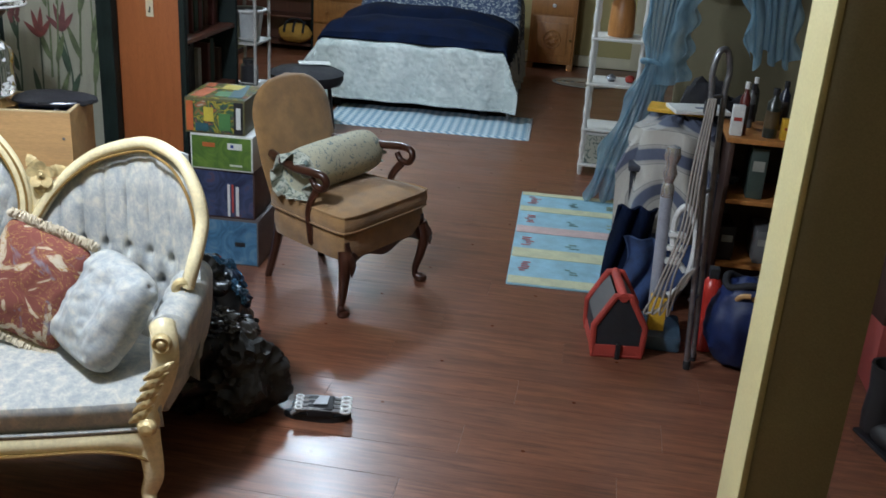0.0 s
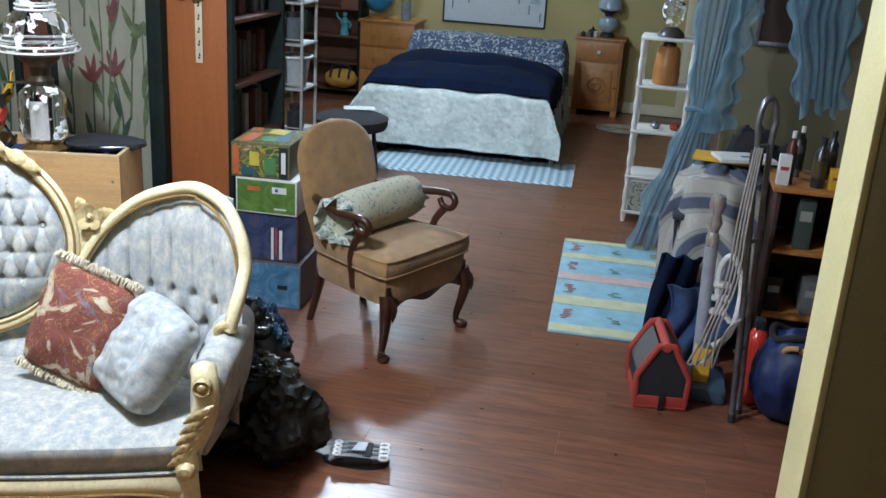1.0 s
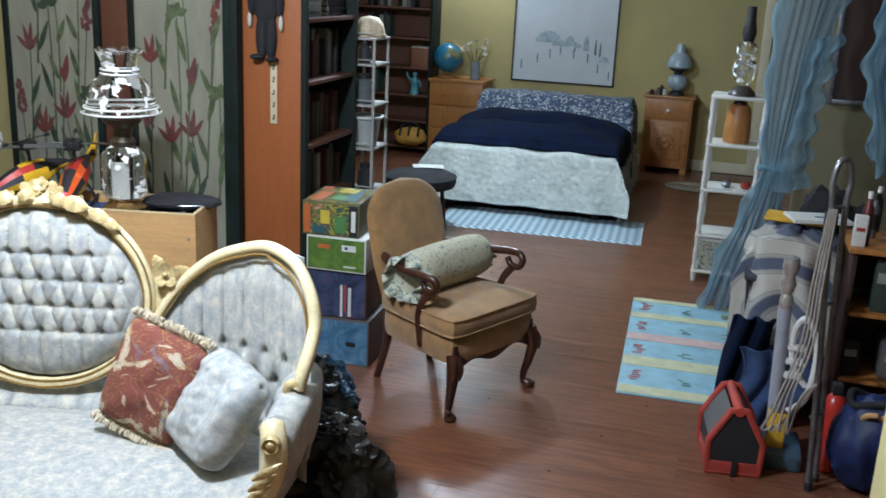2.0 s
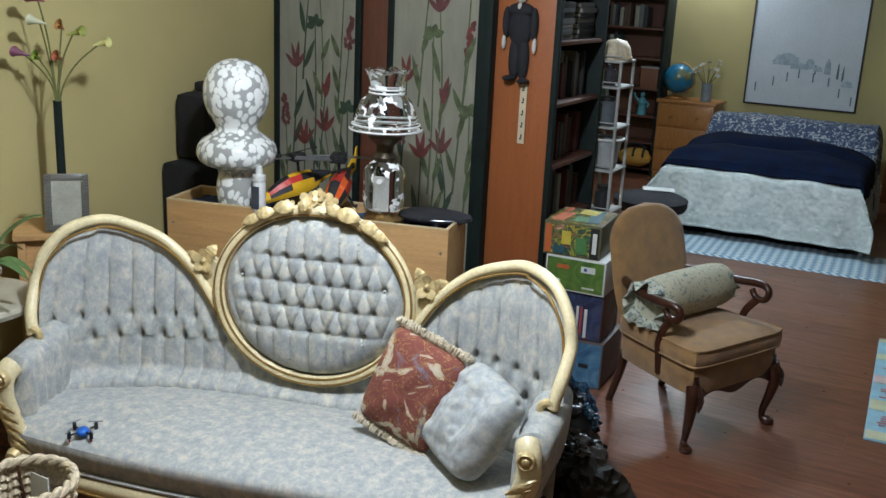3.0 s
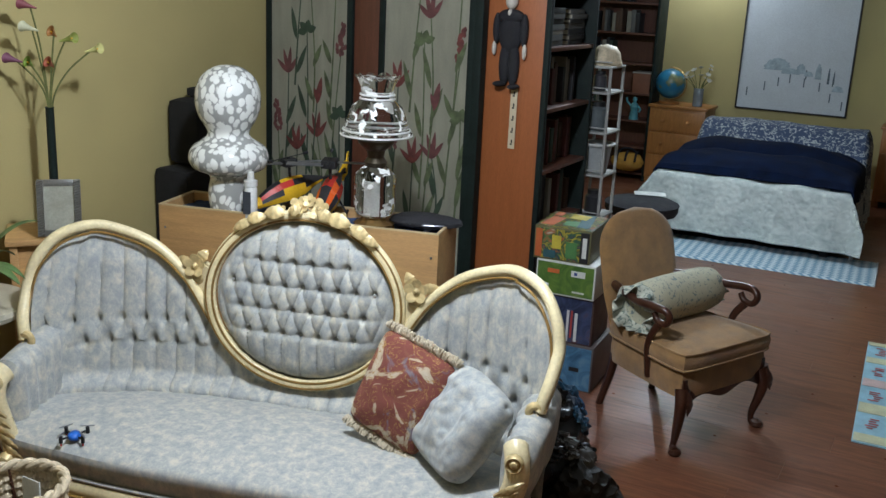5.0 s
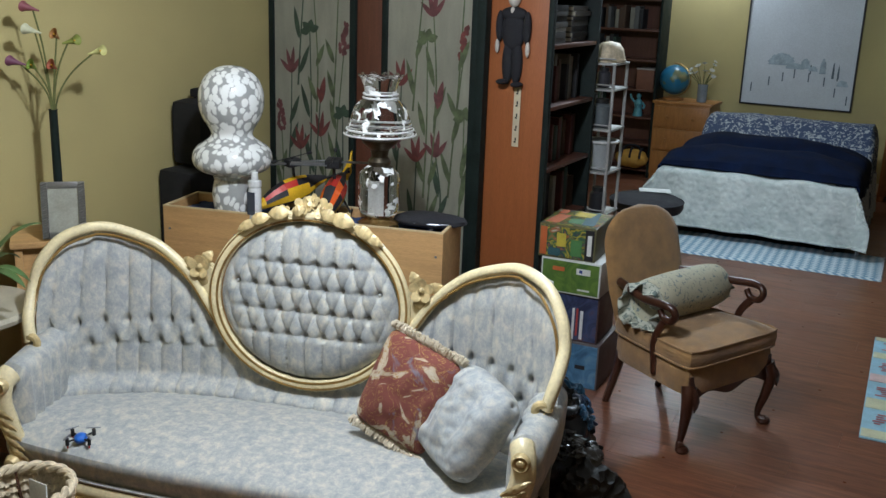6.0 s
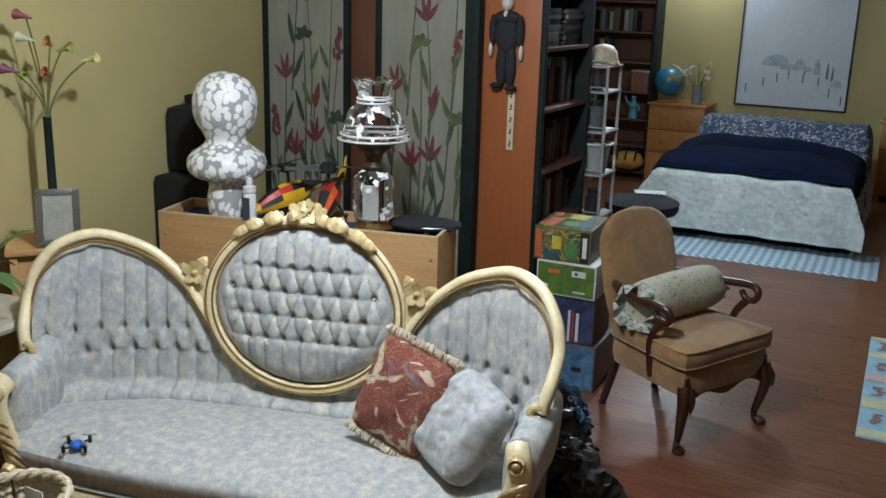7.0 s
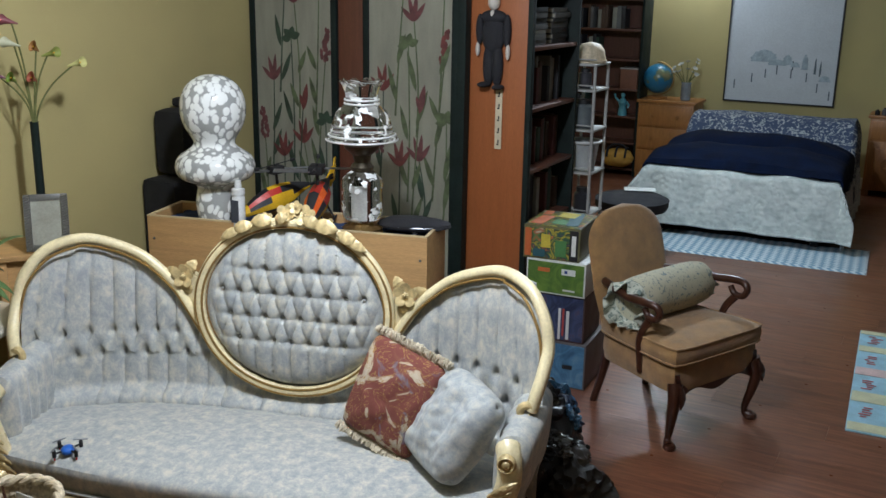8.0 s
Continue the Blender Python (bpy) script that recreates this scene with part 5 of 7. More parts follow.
d = thing("dresser", -2.57, 9.72, 0, 0, "honey oak chest of drawers beside the bed", "dresser")
part("carcass", boxes((-0.28, 0.015, 0.06, 0.28, 0.45, 0.78), bev=0.004), M["oak"], d)
part("top", boxes((-0.3, 0.0, 0.782, 0.3, 0.46, 0.81), bev=0.006), M["oak"], d)
for z in (0.09, 0.32, 0.55):
    dr = part("drawer", boxes((-0.265, -0.004, z, 0.265, 0.012, z + 0.21), bev=0.004), M["oak"], d)
    for x in (-0.13, 0.13):
        part("knob", lathe([(0, 0), (0.008, 0), (0.008, 0.012), (0.016, 0.018), (0.012, 0.028), (0, 0.03)], 14), M["oak"], dr, at=pose(x, -0.004, z + 0.105, 90))
for x in (-0.25, 0.25):
    part("foot", boxes((x - 0.025, 0.02, 0, x + 0.025, 0.07, 0.058), bev=0.004), M["oak"], d)

g = thing("globe", -2.72, 9.93, 0.812, 0, "blue world globe on a wooden stand", "globe")


def globe_material():
    n = Nodes("world_globe")
    a = n.noise(6, 4, 0.55)
    return n.done(n.ramp(a, [(0.52, (0.025, 0.17, 0.3)), (0.55, (0.11, 0.17, 0.1)), (0.7, (0.3, 0.22, 0.1))]), 0.3)


bm = bmesh.new()
bmesh.ops.create_uvsphere(bm, u_segments=40, v_segments=24, radius=0.15)
part("sphere", bm, globe_material(), g, at=pose(0, 0, 0.2))
part("meridian", tube(bmesh.new(), [(0.165 * math.cos(a), 0, 0.2 + 0.165 * math.sin(a)) for a in [-1.9 + i * 0.17 for i in range(22)]], 0.007, 8), M["brass"], g)
part("stand", lathe([(0, 0), (0.1, 0), (0.1, 0.02), (0.03, 0.035), (0.02, 0.035), (0, 0.036)], 24), M["oak"], g)
g = thing("flower_vase", -2.42, 9.9, 0.812, 0, "clear glass vase holding dried pale flowers", "vase")
part("glass_vase", lathe([(0.0, 0), (0.045, 0), (0.05, 0.01), (0.05, 0.17), (0.056, 0.18)], 24), flat("blue_grey_glass", (0.25, 0.3, 0.34), 0.1), g)
random.seed(9)
for i in range(14):
    a, r_ = random.uniform(0, 6.3), random.uniform(0.05, 0.16)
    e = (r_ * math.cos(a), r_ * math.sin(a), random.uniform(0.26, 0.42))
    st = part("stalk", tube(bmesh.new(), smooth_path([(0, 0, 0.02), (e[0] * 0.3, e[1] * 0.3, 0.18), e], 4), 0.003, 5), M["stem"], g)
    bm = bmesh.new()
    flower(bm, e, random.uniform(0.02, 0.034), (e[0], e[1] - 0.05, 0.15), random.random())
    part("bloom", bm, flat("dried_petal", (0.42, 0.42, 0.36), 0.8), st)

# ---- ottoman ----
o = thing("stool", -1.98, 6.75, 0, 0, "round black padded stool near the bed", "stool")
part("pad", lathe([(0, 0.36), (0.25, 0.36), (0.265, 0.39), (0.262, 0.43), (0.23, 0.452), (0.1, 0.462), (0, 0.463)], 40), M["black_cloth"], o)
part("piping", tube(bmesh.new(), [(0.263 * math.cos(a), 0.263 * math.sin(a), 0.43) for a in [i * 0.15708 for i in range(40)]], 0.006, 6, True), M["black_cloth"], o)
for i in range(4):
    a = math.pi / 4 + i * math.pi / 2
    part("leg", tube(bmesh.new(), [(0.18 * math.cos(a), 0.18 * math.sin(a), 0.36), (0.22 * math.cos(a), 0.22 * math.sin(a), 0)], 0.016, 8), M["black"], o)
o = thing("paper_sheet", -1.95, 6.9, 0.466, 20, "white paper lying on the black stool", "paper")
part("sheet_of_paper", boxes((-0.13, -0.02, 0, 0.1, 0.11, 0.004), bev=0.001), M["card_white"], o)

# ---- model boxes stacked on the floor ----
def photo(name, stops, scale, distort=2.0):
    g_ = Nodes(name)
    a = g_.noise(scale, 3, 0.55, (1, 1, 1), distort)
    return g_.done(g_.ramp(a, stops), 0.3)


P1 = photo("action_print", [(0.36, (0.34, 0.13, 0.04)), (0.42, (0.03, 0.06, 0.08)), (0.46, (0.05, 0.12, 0.05)), (0.5, (0.44, 0.36, 0.04)), (0.53, (0.03, 0.03, 0.03)), (0.57, (0.08, 0.17, 0.06)), (0.61, (0.32, 0.09, 0.04)), (0.67, (0.42, 0.4, 0.34))], 13, 0.9)
P2 = photo("meadow_print", [(0.35, (0.06, 0.13, 0.03)), (0.6, (0.13, 0.22, 0.04)), (0.75, (0.2, 0.28, 0.08))], 9)
P3 = photo("dark_blue_print", [(0.35, (0.02, 0.025, 0.06)), (0.55, (0.05, 0.07, 0.14)), (0.7, (0.12, 0.05, 0.05))], 8)
P4 = photo("sea_print", [(0.3, (0.03, 0.09, 0.17)), (0.5, (0.07, 0.18, 0.3)), (0.68, (0.16, 0.27, 0.36))], 8)
TW = (-1.585, 4.22, 0, 3)


def model_box(z, h, w, d, dx, dy, rz, face, body, label, marks):
    b = thing("model_box", 0, 0, 0, 0, label, "box", "stacked model boxes")
    b.matrix_basis = pose(*TW[:2], z, 0, 0, TW[3]) @ pose(dx, dy, 0, 0, 0, rz)
    part("carton", boxes((-w / 2, 0, 0, w / 2, d, h - 0.001), bev=0.003), body, b)
    part("front_print", boxes((-w / 2 + 0.008, -0.002, 0.008, w / 2 - 0.008, -0.0005, h - 0.01), bev=0), face, b, "printed picture on the box front")
    for i, (x0, z0, x1, z1, m) in enumerate(marks):
        part("print_bar", boxes((x0, -0.0045 - 0.0004 * i, z0, x1, -0.003, z1), bev=0), m, b)
    return b


WHT = M["card_white"]
b = model_box(0, 0.235, 0.33, 0.34, 0.0, 0, 0, P4, flat("brown_blue_card", (0.11, 0.09, 0.09), 0.5), "model box with a blue sea picture on the floor", [(-0.1, 0.03, -0.02, 0.04, flat("red_print", (0.4, 0.06, 0.05))), (0.05, 0.1, 0.1, 0.12, M["black"])])
b = model_box(0.235, 0.24, 0.3, 0.3, -0.005, 0.01, 1, P3, flat("dark_card", (0.07, 0.035, 0.03), 0.5), "dark blue model box with white lettering bars", [(0.02, 0.01, 0.032, 0.17, WHT), (0.04, 0.03, 0.05, 0.17, flat("red_print", (0.4, 0.06, 0.05))), (0.06, 0.015, 0.075, 0.16, WHT)])
b = model_box(0.475, 0.17, 0.3, 0.3, -0.005, -0.005, -1, P2, M["card_white"], "white model box with a green meadow print", [(-0.09, 0.11, -0.03, 0.13, flat("orange_print", (0.5, 0.12, 0.03))), (0.03, 0.105, 0.1, 0.135, WHT), (0.045, 0.113, 0.06, 0.128, flat("blue_print", (0.03, 0.06, 0.25))), (0.04, 0.025, 0.1, 0.033, WHT)])
b = model_box(0.645, 0.165, 0.28, 0.33, -0.035, 0.0, 2, P1, flat("print_edge_card", (0.13, 0.12, 0.05), 0.5), "model box with colourful action print on top", [(0.09, 0.006, 0.132, 0.155, M["black"]), (0.101, 0.03, 0.122, 0.13, WHT), (-0.132, 0.012, -0.1, 0.15, flat("orange_print", (0.5, 0.12, 0.03))), (-0.05, 0.06, -0.005, 0.125, flat("yellow_print", (0.55, 0.45, 0.05))), (0.02, 0.02, 0.075, 0.1, flat("green_print", (0.07, 0.2, 0.06))), (-0.09, 0.012, -0.03, 0.05, flat("teal_print", (0.03, 0.1, 0.12)))])
part("top_print", boxes((-0.135, 0.004, 0.1645, 0.135, 0.326, 0.1665), bev=0), P1, b)
for k, (x0, y0, x1, y1, c_) in enumerate(((-0.125, 0.02, -0.06, 0.2, "orange_print"), (-0.02, 0.05, 0.05, 0.15, "green_print"), (0.06, 0.03, 0.12, 0.3, "teal_print"), (-0.05, 0.2, 0.04, 0.3, "yellow_print"), (-0.11, 0.23, -0.07, 0.31, "orange_print"))):
    m_ = pose(0, 0, 0, 0, 0, 6 * (k % 3) - 5)
    part("print_patch", boxes((x0, y0, 0.1669 + 0.0003 * k, x1, y1, 0.1675 + 0.0003 * k, m_), bev=0), M[c_], b)


# ---- by the yellow wall: stand, vase, photo frame, plant, basket ----
t = thing("side_stand", -3.27, 2.64, 0, 50, "small brown wooden stand by the wall", "table")
part("top", boxes((-0.17, -0.15, 0.83, 0.17, 0.15, 0.855), bev=0.006), M["pine"], t)
for x in (-0.14, 0.14):
    for y in (-0.12, 0.12):
        part("leg", boxes((x - 0.015, y - 0.015, 0, x + 0.015, y + 0.015, 0.83), bev=0.003), M["pine"], t)
part("cabinet", boxes((-0.135, -0.115, 0.5, 0.135, 0.115, 0.825), bev=0.003), M["pine"], t)

v = thing("tall_vase", -3.29, 2.69, 0.857, 0, "tall slim dark green vase with artificial calla lilies", "vase")
part("vase_body", lathe([(0, 0), (0.022, 0), (0.024, 0.01), (0.018, 0.03), (0.0165, 0.495), (0.019, 0.5), (0.015, 0.498), (0.013, 0.3), (0, 0.3)], 24), M["green_edge"], v)
# each lily: side offset, towards the camera, height, flower colour
UX = Vector((0.63, 0.77, 0))
for i, (a, z, col, dx) in enumerate(((-0.025, 0.895, (0.2, 0.05, 0.06), -1), (-0.035, 0.81, (0.5, 0.5, 0.33), -1), (-0.08, 0.685, (0.16, 0.05, 0.09), -1), (0.06, 0.79, (0.42, 0.2, 0.06), 0), (0.085, 0.77, (0.22, 0.25, 0.05), 1), (-0.03, 0.67, (0.2, 0.3, 0.04), 0), (0.045, 0.67, (0.4, 0.11, 0.06), 0), (0.18, 0.73, (0.5, 0.48, 0.18), 1))):
    e = UX * a + Vector((0.02 * math.sin(i * 2.0), -0.03, z))
    st = part("stalk", tube(bmesh.new(), smooth_path([(0, 0, 0.32), tuple(UX * a * 0.08 + Vector((0, 0, 0.52))), tuple(UX * a * 0.45 + Vector((0, -0.01, 0.5 + (z - 0.5) * 0.6))), tuple(e)], 6), 0.0035, 6), M["stem"], v)
    bm = lathe([(0.003, -0.025), (0.005, -0.012), (0.01, 0.008), (0.016, 0.026), (0.022, 0.036), (0.019, 0.034), (0.008, 0.012), (0.0, 0.0)], 20)
    for w in bm.verts:
        k = max(0, w.co.z) / 0.036
        w.co.z += 0.016 * k * (w.co.x / 0.022)
    q = (UX * dx * 0.9 + Vector((0.25 if dx == 0 else 0, -0.5 if dx == 0 else 0, 0.25))).to_track_quat("Z", "Y").to_matrix().to_4x4()
    part("calla_bloom", bm, flat("calla_" + "abcdefgh"[i], col, 0.5), st, "calla lily bloom", at=Matrix.Translation(e) @ q)
    part("spadix", tube(bmesh.new(), [(0, 0, 0.0), (0, 0, 0.028)], 0.003, 6), M["yellow"], st, at=Matrix.Translation(e) @ q)

f = thing("photo_frame", -3.165, 2.535, 0.857, 50, "pewter photo frame with rope edge standing empty", "picture frame")
f.matrix_basis = pose(-3.135, 2.575, 0.862, -8, 0, 44) @ Matrix.Diagonal((1.1, 1, 1.07, 1))
for a, b in (((-0.075, 0, 0), (-0.052, 0.012, 0.215)), ((0.052, 0, 0), (0.075, 0.012, 0.215)), ((-0.052, 0, 0), (0.052, 0.012, 0.026)), ((-0.052, 0, 0.19), (0.052, 0.012, 0.215))):
    part("frame_bar", boxes((*a, *b), bev=0.004), flat("pewter", (0.3, 0.3, 0.29), 0.35, metal=0.7), f)
for x in (-0.064, 0.064):
    bm = bmesh.new()
    for i in range(22):
        tube(bm, [(x - 0.011, -0.003, 0.004 + i * 0.0095), (x + 0.011, -0.003, 0.012 + i * 0.0095)], 0.0048, 6)
    part("rope_edge", bm, flat("pewter", (0.3, 0.3, 0.29)), f)
part("glass_pane", boxes((-0.052, 0.004, 0.026, 0.052, 0.008, 0.19), bev=0), flat("grey_photo_card", (0.36, 0.36, 0.3), 0.25), f)
part("back_stay", boxes((-0.02, 0.013, 0.0, 0.02, 0.07, 0.004), bev=0.001), M["black"], f)

t = thing("plant_table", -3.18, 2.12, 0, 0, "low table with a pale stone top beside the sofa", "table")
part("top", lathe([(0, 0.66), (0.24, 0.66), (0.26, 0.668), (0.265, 0.685), (0.255, 0.7), (0, 0.702)], 48), flat("pale_stone", (0.46, 0.43, 0.34), 0.35), t)
part("pedestal", lathe([(0, 0.0), (0.16, 0), (0.15, 0.03), (0.04, 0.08), (0.035, 0.3), (0.05, 0.4), (0.035, 0.5), (0.07, 0.64), (0, 0.66)], 28), M["mahogany"], t)
p = thing("potted_plant", -3.05, 2.1, 0.704, 0, "orchid leaves in a white pot on the table", "plant")
part("pot", lathe([(0, 0), (0.05, 0), (0.056, 0.01), (0.07, 0.11), (0.078, 0.115), (0.078, 0.13), (0.066, 0.128), (0.062, 0.1), (0, 0.1)], 28), M["white_plastic"], p)
random.seed(5)
for i in range(9):
    a = i * 0.75 + 0.3
    L = random.uniform(0.14, 0.27)
    bm = bmesh.new()

    def lf(u, w_):
        s_ = (2 * w_ - 1) * 0.024 * math.sin(math.pi * min(1, 0.1 + 0.9 * u)) ** 0.7
        r_ = L * u
        z_ = 0.11 + (0.42 if i % 2 else 0.25) * u - 0.22 * u * u + 0.2 * abs(s_)
        return (r_ * math.cos(a) - s_ * math.sin(a), r_ * math.sin(a) + s_ * math.cos(a), z_)
    part("leaf", thicken(sheet(lf, 14, 4, bm), 0.0015), M["leaf"], p)
b = thing("wicker_basket", -2.30, 1.66, 0, 10, "pale wicker basket holding loose papers and twigs", "basket")


def weave(u, v):
    a = 2 * math.pi * u
    r = 0.105 + 0.028 * v + 0.005 * math.sin(a * 24 + math.pi * round(v * 30)) + 0.003 * math.sin(v * 30 * math.pi)
    return (r * math.cos(a), r * math.sin(a), 0.005 + 0.42 * v)


part("basket_wall", thicken(sheet(weave, 120, 60, wrap=True), 0.006), M["straw"], b)
part("basket_base", lathe([(0, 0), (0.105, 0), (0.105, 0.012), (0, 0.012)], 32), M["straw"], b)
for k in (0, math.pi):
    bm = bmesh.new()
    tube(bm, [((0.134 + 0.007 * math.cos(10 * a + k)) * math.cos(a), (0.134 + 0.007 * math.cos(10 * a + k)) * math.sin(a), 0.435 + 0.008 * math.sin(10 * a + k)) for a in [i * math.pi / 60 for i in range(120)]], 0.011, 8, True)
    part("rim", bm, M["straw"], b, "braided wicker rim")
part("papers", boxes((-0.05, -0.02, 0.15, 0.06, -0.014, 0.43, pose(0, 0, 0, 8, 12, 30)), (-0.03, 0.02, 0.15, 0.07, 0.024, 0.42, pose(0, 0, 0, -6, -8, -20)), bev=0.001), M["card_white"], b)
for i in range(5):
    part("twig", tube(bmesh.new(), smooth_path([(0.02 * i - 0.04, 0.02, 0.1), (0.015 * i - 0.03, 0.03 - 0.01 * i, 0.3), (0.03 * i - 0.08, 0.06 - 0.03 * i, 0.44)], 4), 0.004, 5), M["mahogany"], b)

# ---- bed ----
BX, BW, BY, BT = -1.4, 0.7, 7.6, 1.5
BED_SIZE = Matrix.Diagonal((1.0, 0.8, 0.965, 1))
b = thing("bed", BX, BY, 0, BT, "made double bed with white quilt and floral cover", "bed")
b.matrix_basis = pose(BX, BY, 0, 0, 0, BT) @ BED_SIZE
part("box_spring", boxes((-BW + 0.04, 0.05, 0.1, BW - 0.04, 2.45, 0.32), bev=0.03), M["black_cloth"], b)
part("mattress", boxes((-BW + 0.02, 0.03, 0.323, BW - 0.02, 2.5, 0.53), bev=0.06), M["white_plastic"], b)
for x in (-0.6, 0.6):
    for y in (0.12, 2.4):
        part("leg", boxes((x - 0.03, y - 0.03, 0, x + 0.03, y + 0.03, 0.1), bev=0.004), M["black"], b)


def drape(x0, x1, y0, y1, drop_x, drop_f, lift, seed, flare=0.05, head=False, puff=0.0):
    """Cloth over the bed: hangs down at the sides by drop_x and at the foot by drop_f."""
    def fn(u, v):
        sx = -(x1 + drop_x) + 2 * (x1 + drop_x) * u
        sy = y0 - drop_f + (y1 - y0 + drop_f) * v
        hx = max(0, abs(sx) - x1)
        hy = max(0, y0 - sy)
        r = 0.06
        z = 0.54 + lift
        x, y = sx, sy
        if hx > 0:
            k = min(1, hx / r)
            x = math.copysign(x1 + r * 0.7 * math.sin(k * math.pi / 2) + flare * max(0, hx - r), sx)
        if hy > 0:
            k = min(1, hy / r)
            y = y0 - r * 0.7 * math.sin(k * math.pi / 2) - flare * max(0, hy - r)
        hm = max(hx, hy)
        z -= r * (1 - math.cos(min(1, hm / r) * math.pi / 2)) * 0.9 + max(0, hm - r)
        f_ = min(1, hm / 0.25)
        w = 0.02 * f_ * math.sin((sx if hy > hx else sy) * 17 + seed) + 0.03 * f_ * noise.noise(Vector((sx * 3, sy * 3, seed)))
        if hx > 0 and hy > 0:
            cc = min(hx, hy)
            w += 0.18 * cc
            x += math.copysign(0.1 * cc, sx)
        if hy > 0:
            y -= w
        if hx > 0:
            x += math.copysign(w, sx)
        z += 0.02 * noise.noise(Vector((sx * 4, sy * 4, seed + 5))) * (1 - f_)
        if puff and hx < 0.1 and hy == 0:
            k = max(0, min(1, (sy - y0) / (y1 - y0)))
            z += puff * (0.35 + 0.65 * abs(math.sin(math.pi * (0.18 + 1.75 * k ** 0.9)))) * math.sin(math.pi * min(1, k * 0.75 + 0.12)) * (1 - min(1, abs(sx) / (x1 + 0.1)) ** 4) + 0.025 * noise.noise(Vector((sx * 2.5, sy * 5, 3)))
        if head:
            hh = max(0, min(1, (sy - 1.6) / 0.4))
            z += 0.29 * hh * hh * (3 - 2 * hh) * (1 - 0.35 * max(0, sy - 2.3) / 0.3) * (1 if hx == 0 else max(0, 1 - hx / 0.2))
        return (x, y, max(0.03, z))
    return fn


cov = part("bedspread", sheet(drape(0, BW, 0.04, 2.55, 0.42, 0.0, 0.0, 1, 0.04, True), 80, 90), M["floral"], b, "blue and white floral bedspread")
part("lace_valance", thicken(sheet(lambda u, v: (-(BW + 0.055) - 0.02 * math.sin(v * 40) - 0.04 * (1 - u), 0.0 + 2.3 * v, 0.03 + 0.36 * u), 8, 70), 0.004), M["lace"], b)
part("lace_valance", thicken(sheet(lambda u, v: ((BW + 0.055) + 0.02 * math.sin(v * 40) + 0.04 * (1 - u), 0.0 + 2.3 * v, 0.03 + 0.36 * u), 8, 70), 0.004), M["lace"], b)
fold = drape(0, BW + 0.005, -0.005, 0.28, 0.3, 0.46, 0.02, 4, 0.10)
q = part("quilt", thicken(sheet(fold, 110, 60), 0.012), M["quilt"], None, "pale quilted coverlet hanging over the foot of the bed", at=pose(BX, BY, 0, 0, 0, BT) @ BED_SIZE)
tagged(q, "", "blanket")
part("hem", tube(bmesh.new(), [fold(i / 110, 0.0) for i in range(111)], 0.011, 6), M["quilt"], q, "rolled quilt hem")
q = part("fleece_blanket", thicken(sheet(drape(0, BW + 0.012, 0.03, 1.5, 0.16, 0.02, 0.045, 9, 0.02, False, 0.21), 90, 60), 0.02), M["navy"], None, "navy blue fleece blanket folded across the bed", at=pose(BX, BY, 0, 0, 0, BT) @ BED_SIZE)
tagged(q, "", "blanket")
o = thing("tablet", -0.98, 7.72, 0.598, 8, "thin black tablet lying on the blanket", "tablet")
part("shell", boxes((-0.2, -0.05, 0, 0.2, 0.05, 0.012), bev=0.004), M["black"], o)
r = thing("bed_rug", -1.16, 7.07, 0, 3, "pale blue and white chevron woven rug by the bed", "rug")
part("weave", sheet(lambda u, v: (-0.78 + 1.56 * u, 0.7 * v, 0.013 + 0.002 * noise.noise(Vector((u * 30, v * 12, 0))) - (0.011 if u in (0, 1) or v in (0, 1) else 0)), 60, 24), M["chevron"], r)
for x in (-0.78, 0.78):
    part("hem", tube(bmesh.new(), [(x, 0.0, 0.007), (x, 0.7, 0.007)], 0.006, 6), M["lace"], r)

# picture over the bed
p = thing("wall_picture", -1.6, 10.385, 0.8, 0, "large framed ink landscape hanging over the bed", "picture")
part("canvas", boxes((-0.53, -0.004, 0.0, 0.53, 0.01, 1.18), bev=0), surface("pale_silk", (0.56, 0.6, 0.62), 0.6, 0.06, 3), p, "pale silk painting")
for bx in ((-0.545, -0.018, -0.015, -0.53, 0.012, 1.195), (0.53, -0.018, -0.015, 0.545, 0.012, 1.195), (-0.53, -0.018, -0.015, 0.53, 0.012, 0.0), (-0.53, -0.018, 1.18, 0.53, 0.012, 1.195)):
    part("frame_bar", boxes(bx, bev=0.003), M["black"], p)
INK = surface("grey_ink", (0.34, 0.41, 0.45), 0.7, 0.3, 14)
INK2 = surface("dark_ink", (0.1, 0.13, 0.15), 0.7, 0.4, 30)
random.seed(31)
for i, (x, z, w, h, m_) in enumerate(((-0.17, 0.4, 0.15, 0.12, INK), (-0.04, 0.37, 0.1, 0.06, INK), (0.06, 0.38, 0.055, 0.1, INK), (0.23, 0.34, 0.035, 0.15, INK), (0.14, 0.36, 0.05, 0.05, INK), (0.43, 0.23, 0.06, 0.06, INK), (0.33, 0.3, 0.012, 0.16, INK2), (0.38, 0.3, 0.01, 0.13, INK2))):
    pts = []
    for k in range(24):
        a = math.pi * k / 23
        rr = 1 + 0.2 * noise.noise(Vector((k * 0.7, i, 0)))
        pts.append((x + w * rr * math.cos(a) * 0.9, z + h * rr * math.sin(a)))
    part("ink_hill", prism(pts, -0.0055 - 0.0003 * i, -0.0045), m_, p, smooth=False)
for i, (x, z) in enumerate(((-0.45, 0.12), (-0.28, 0.19), (-0.15, 0.24), (-0.04, 0.28), (0.1, 0.25), (0.25, 0.22), (0.36, 0.12), (0.48, 0.05), (0.37, 0.28), (0.11, 0.33))):
    part("ink_post", boxes((x, -0.006, z, x + 0.012, -0.0045, z + 0.09), bev=0), INK2, p)

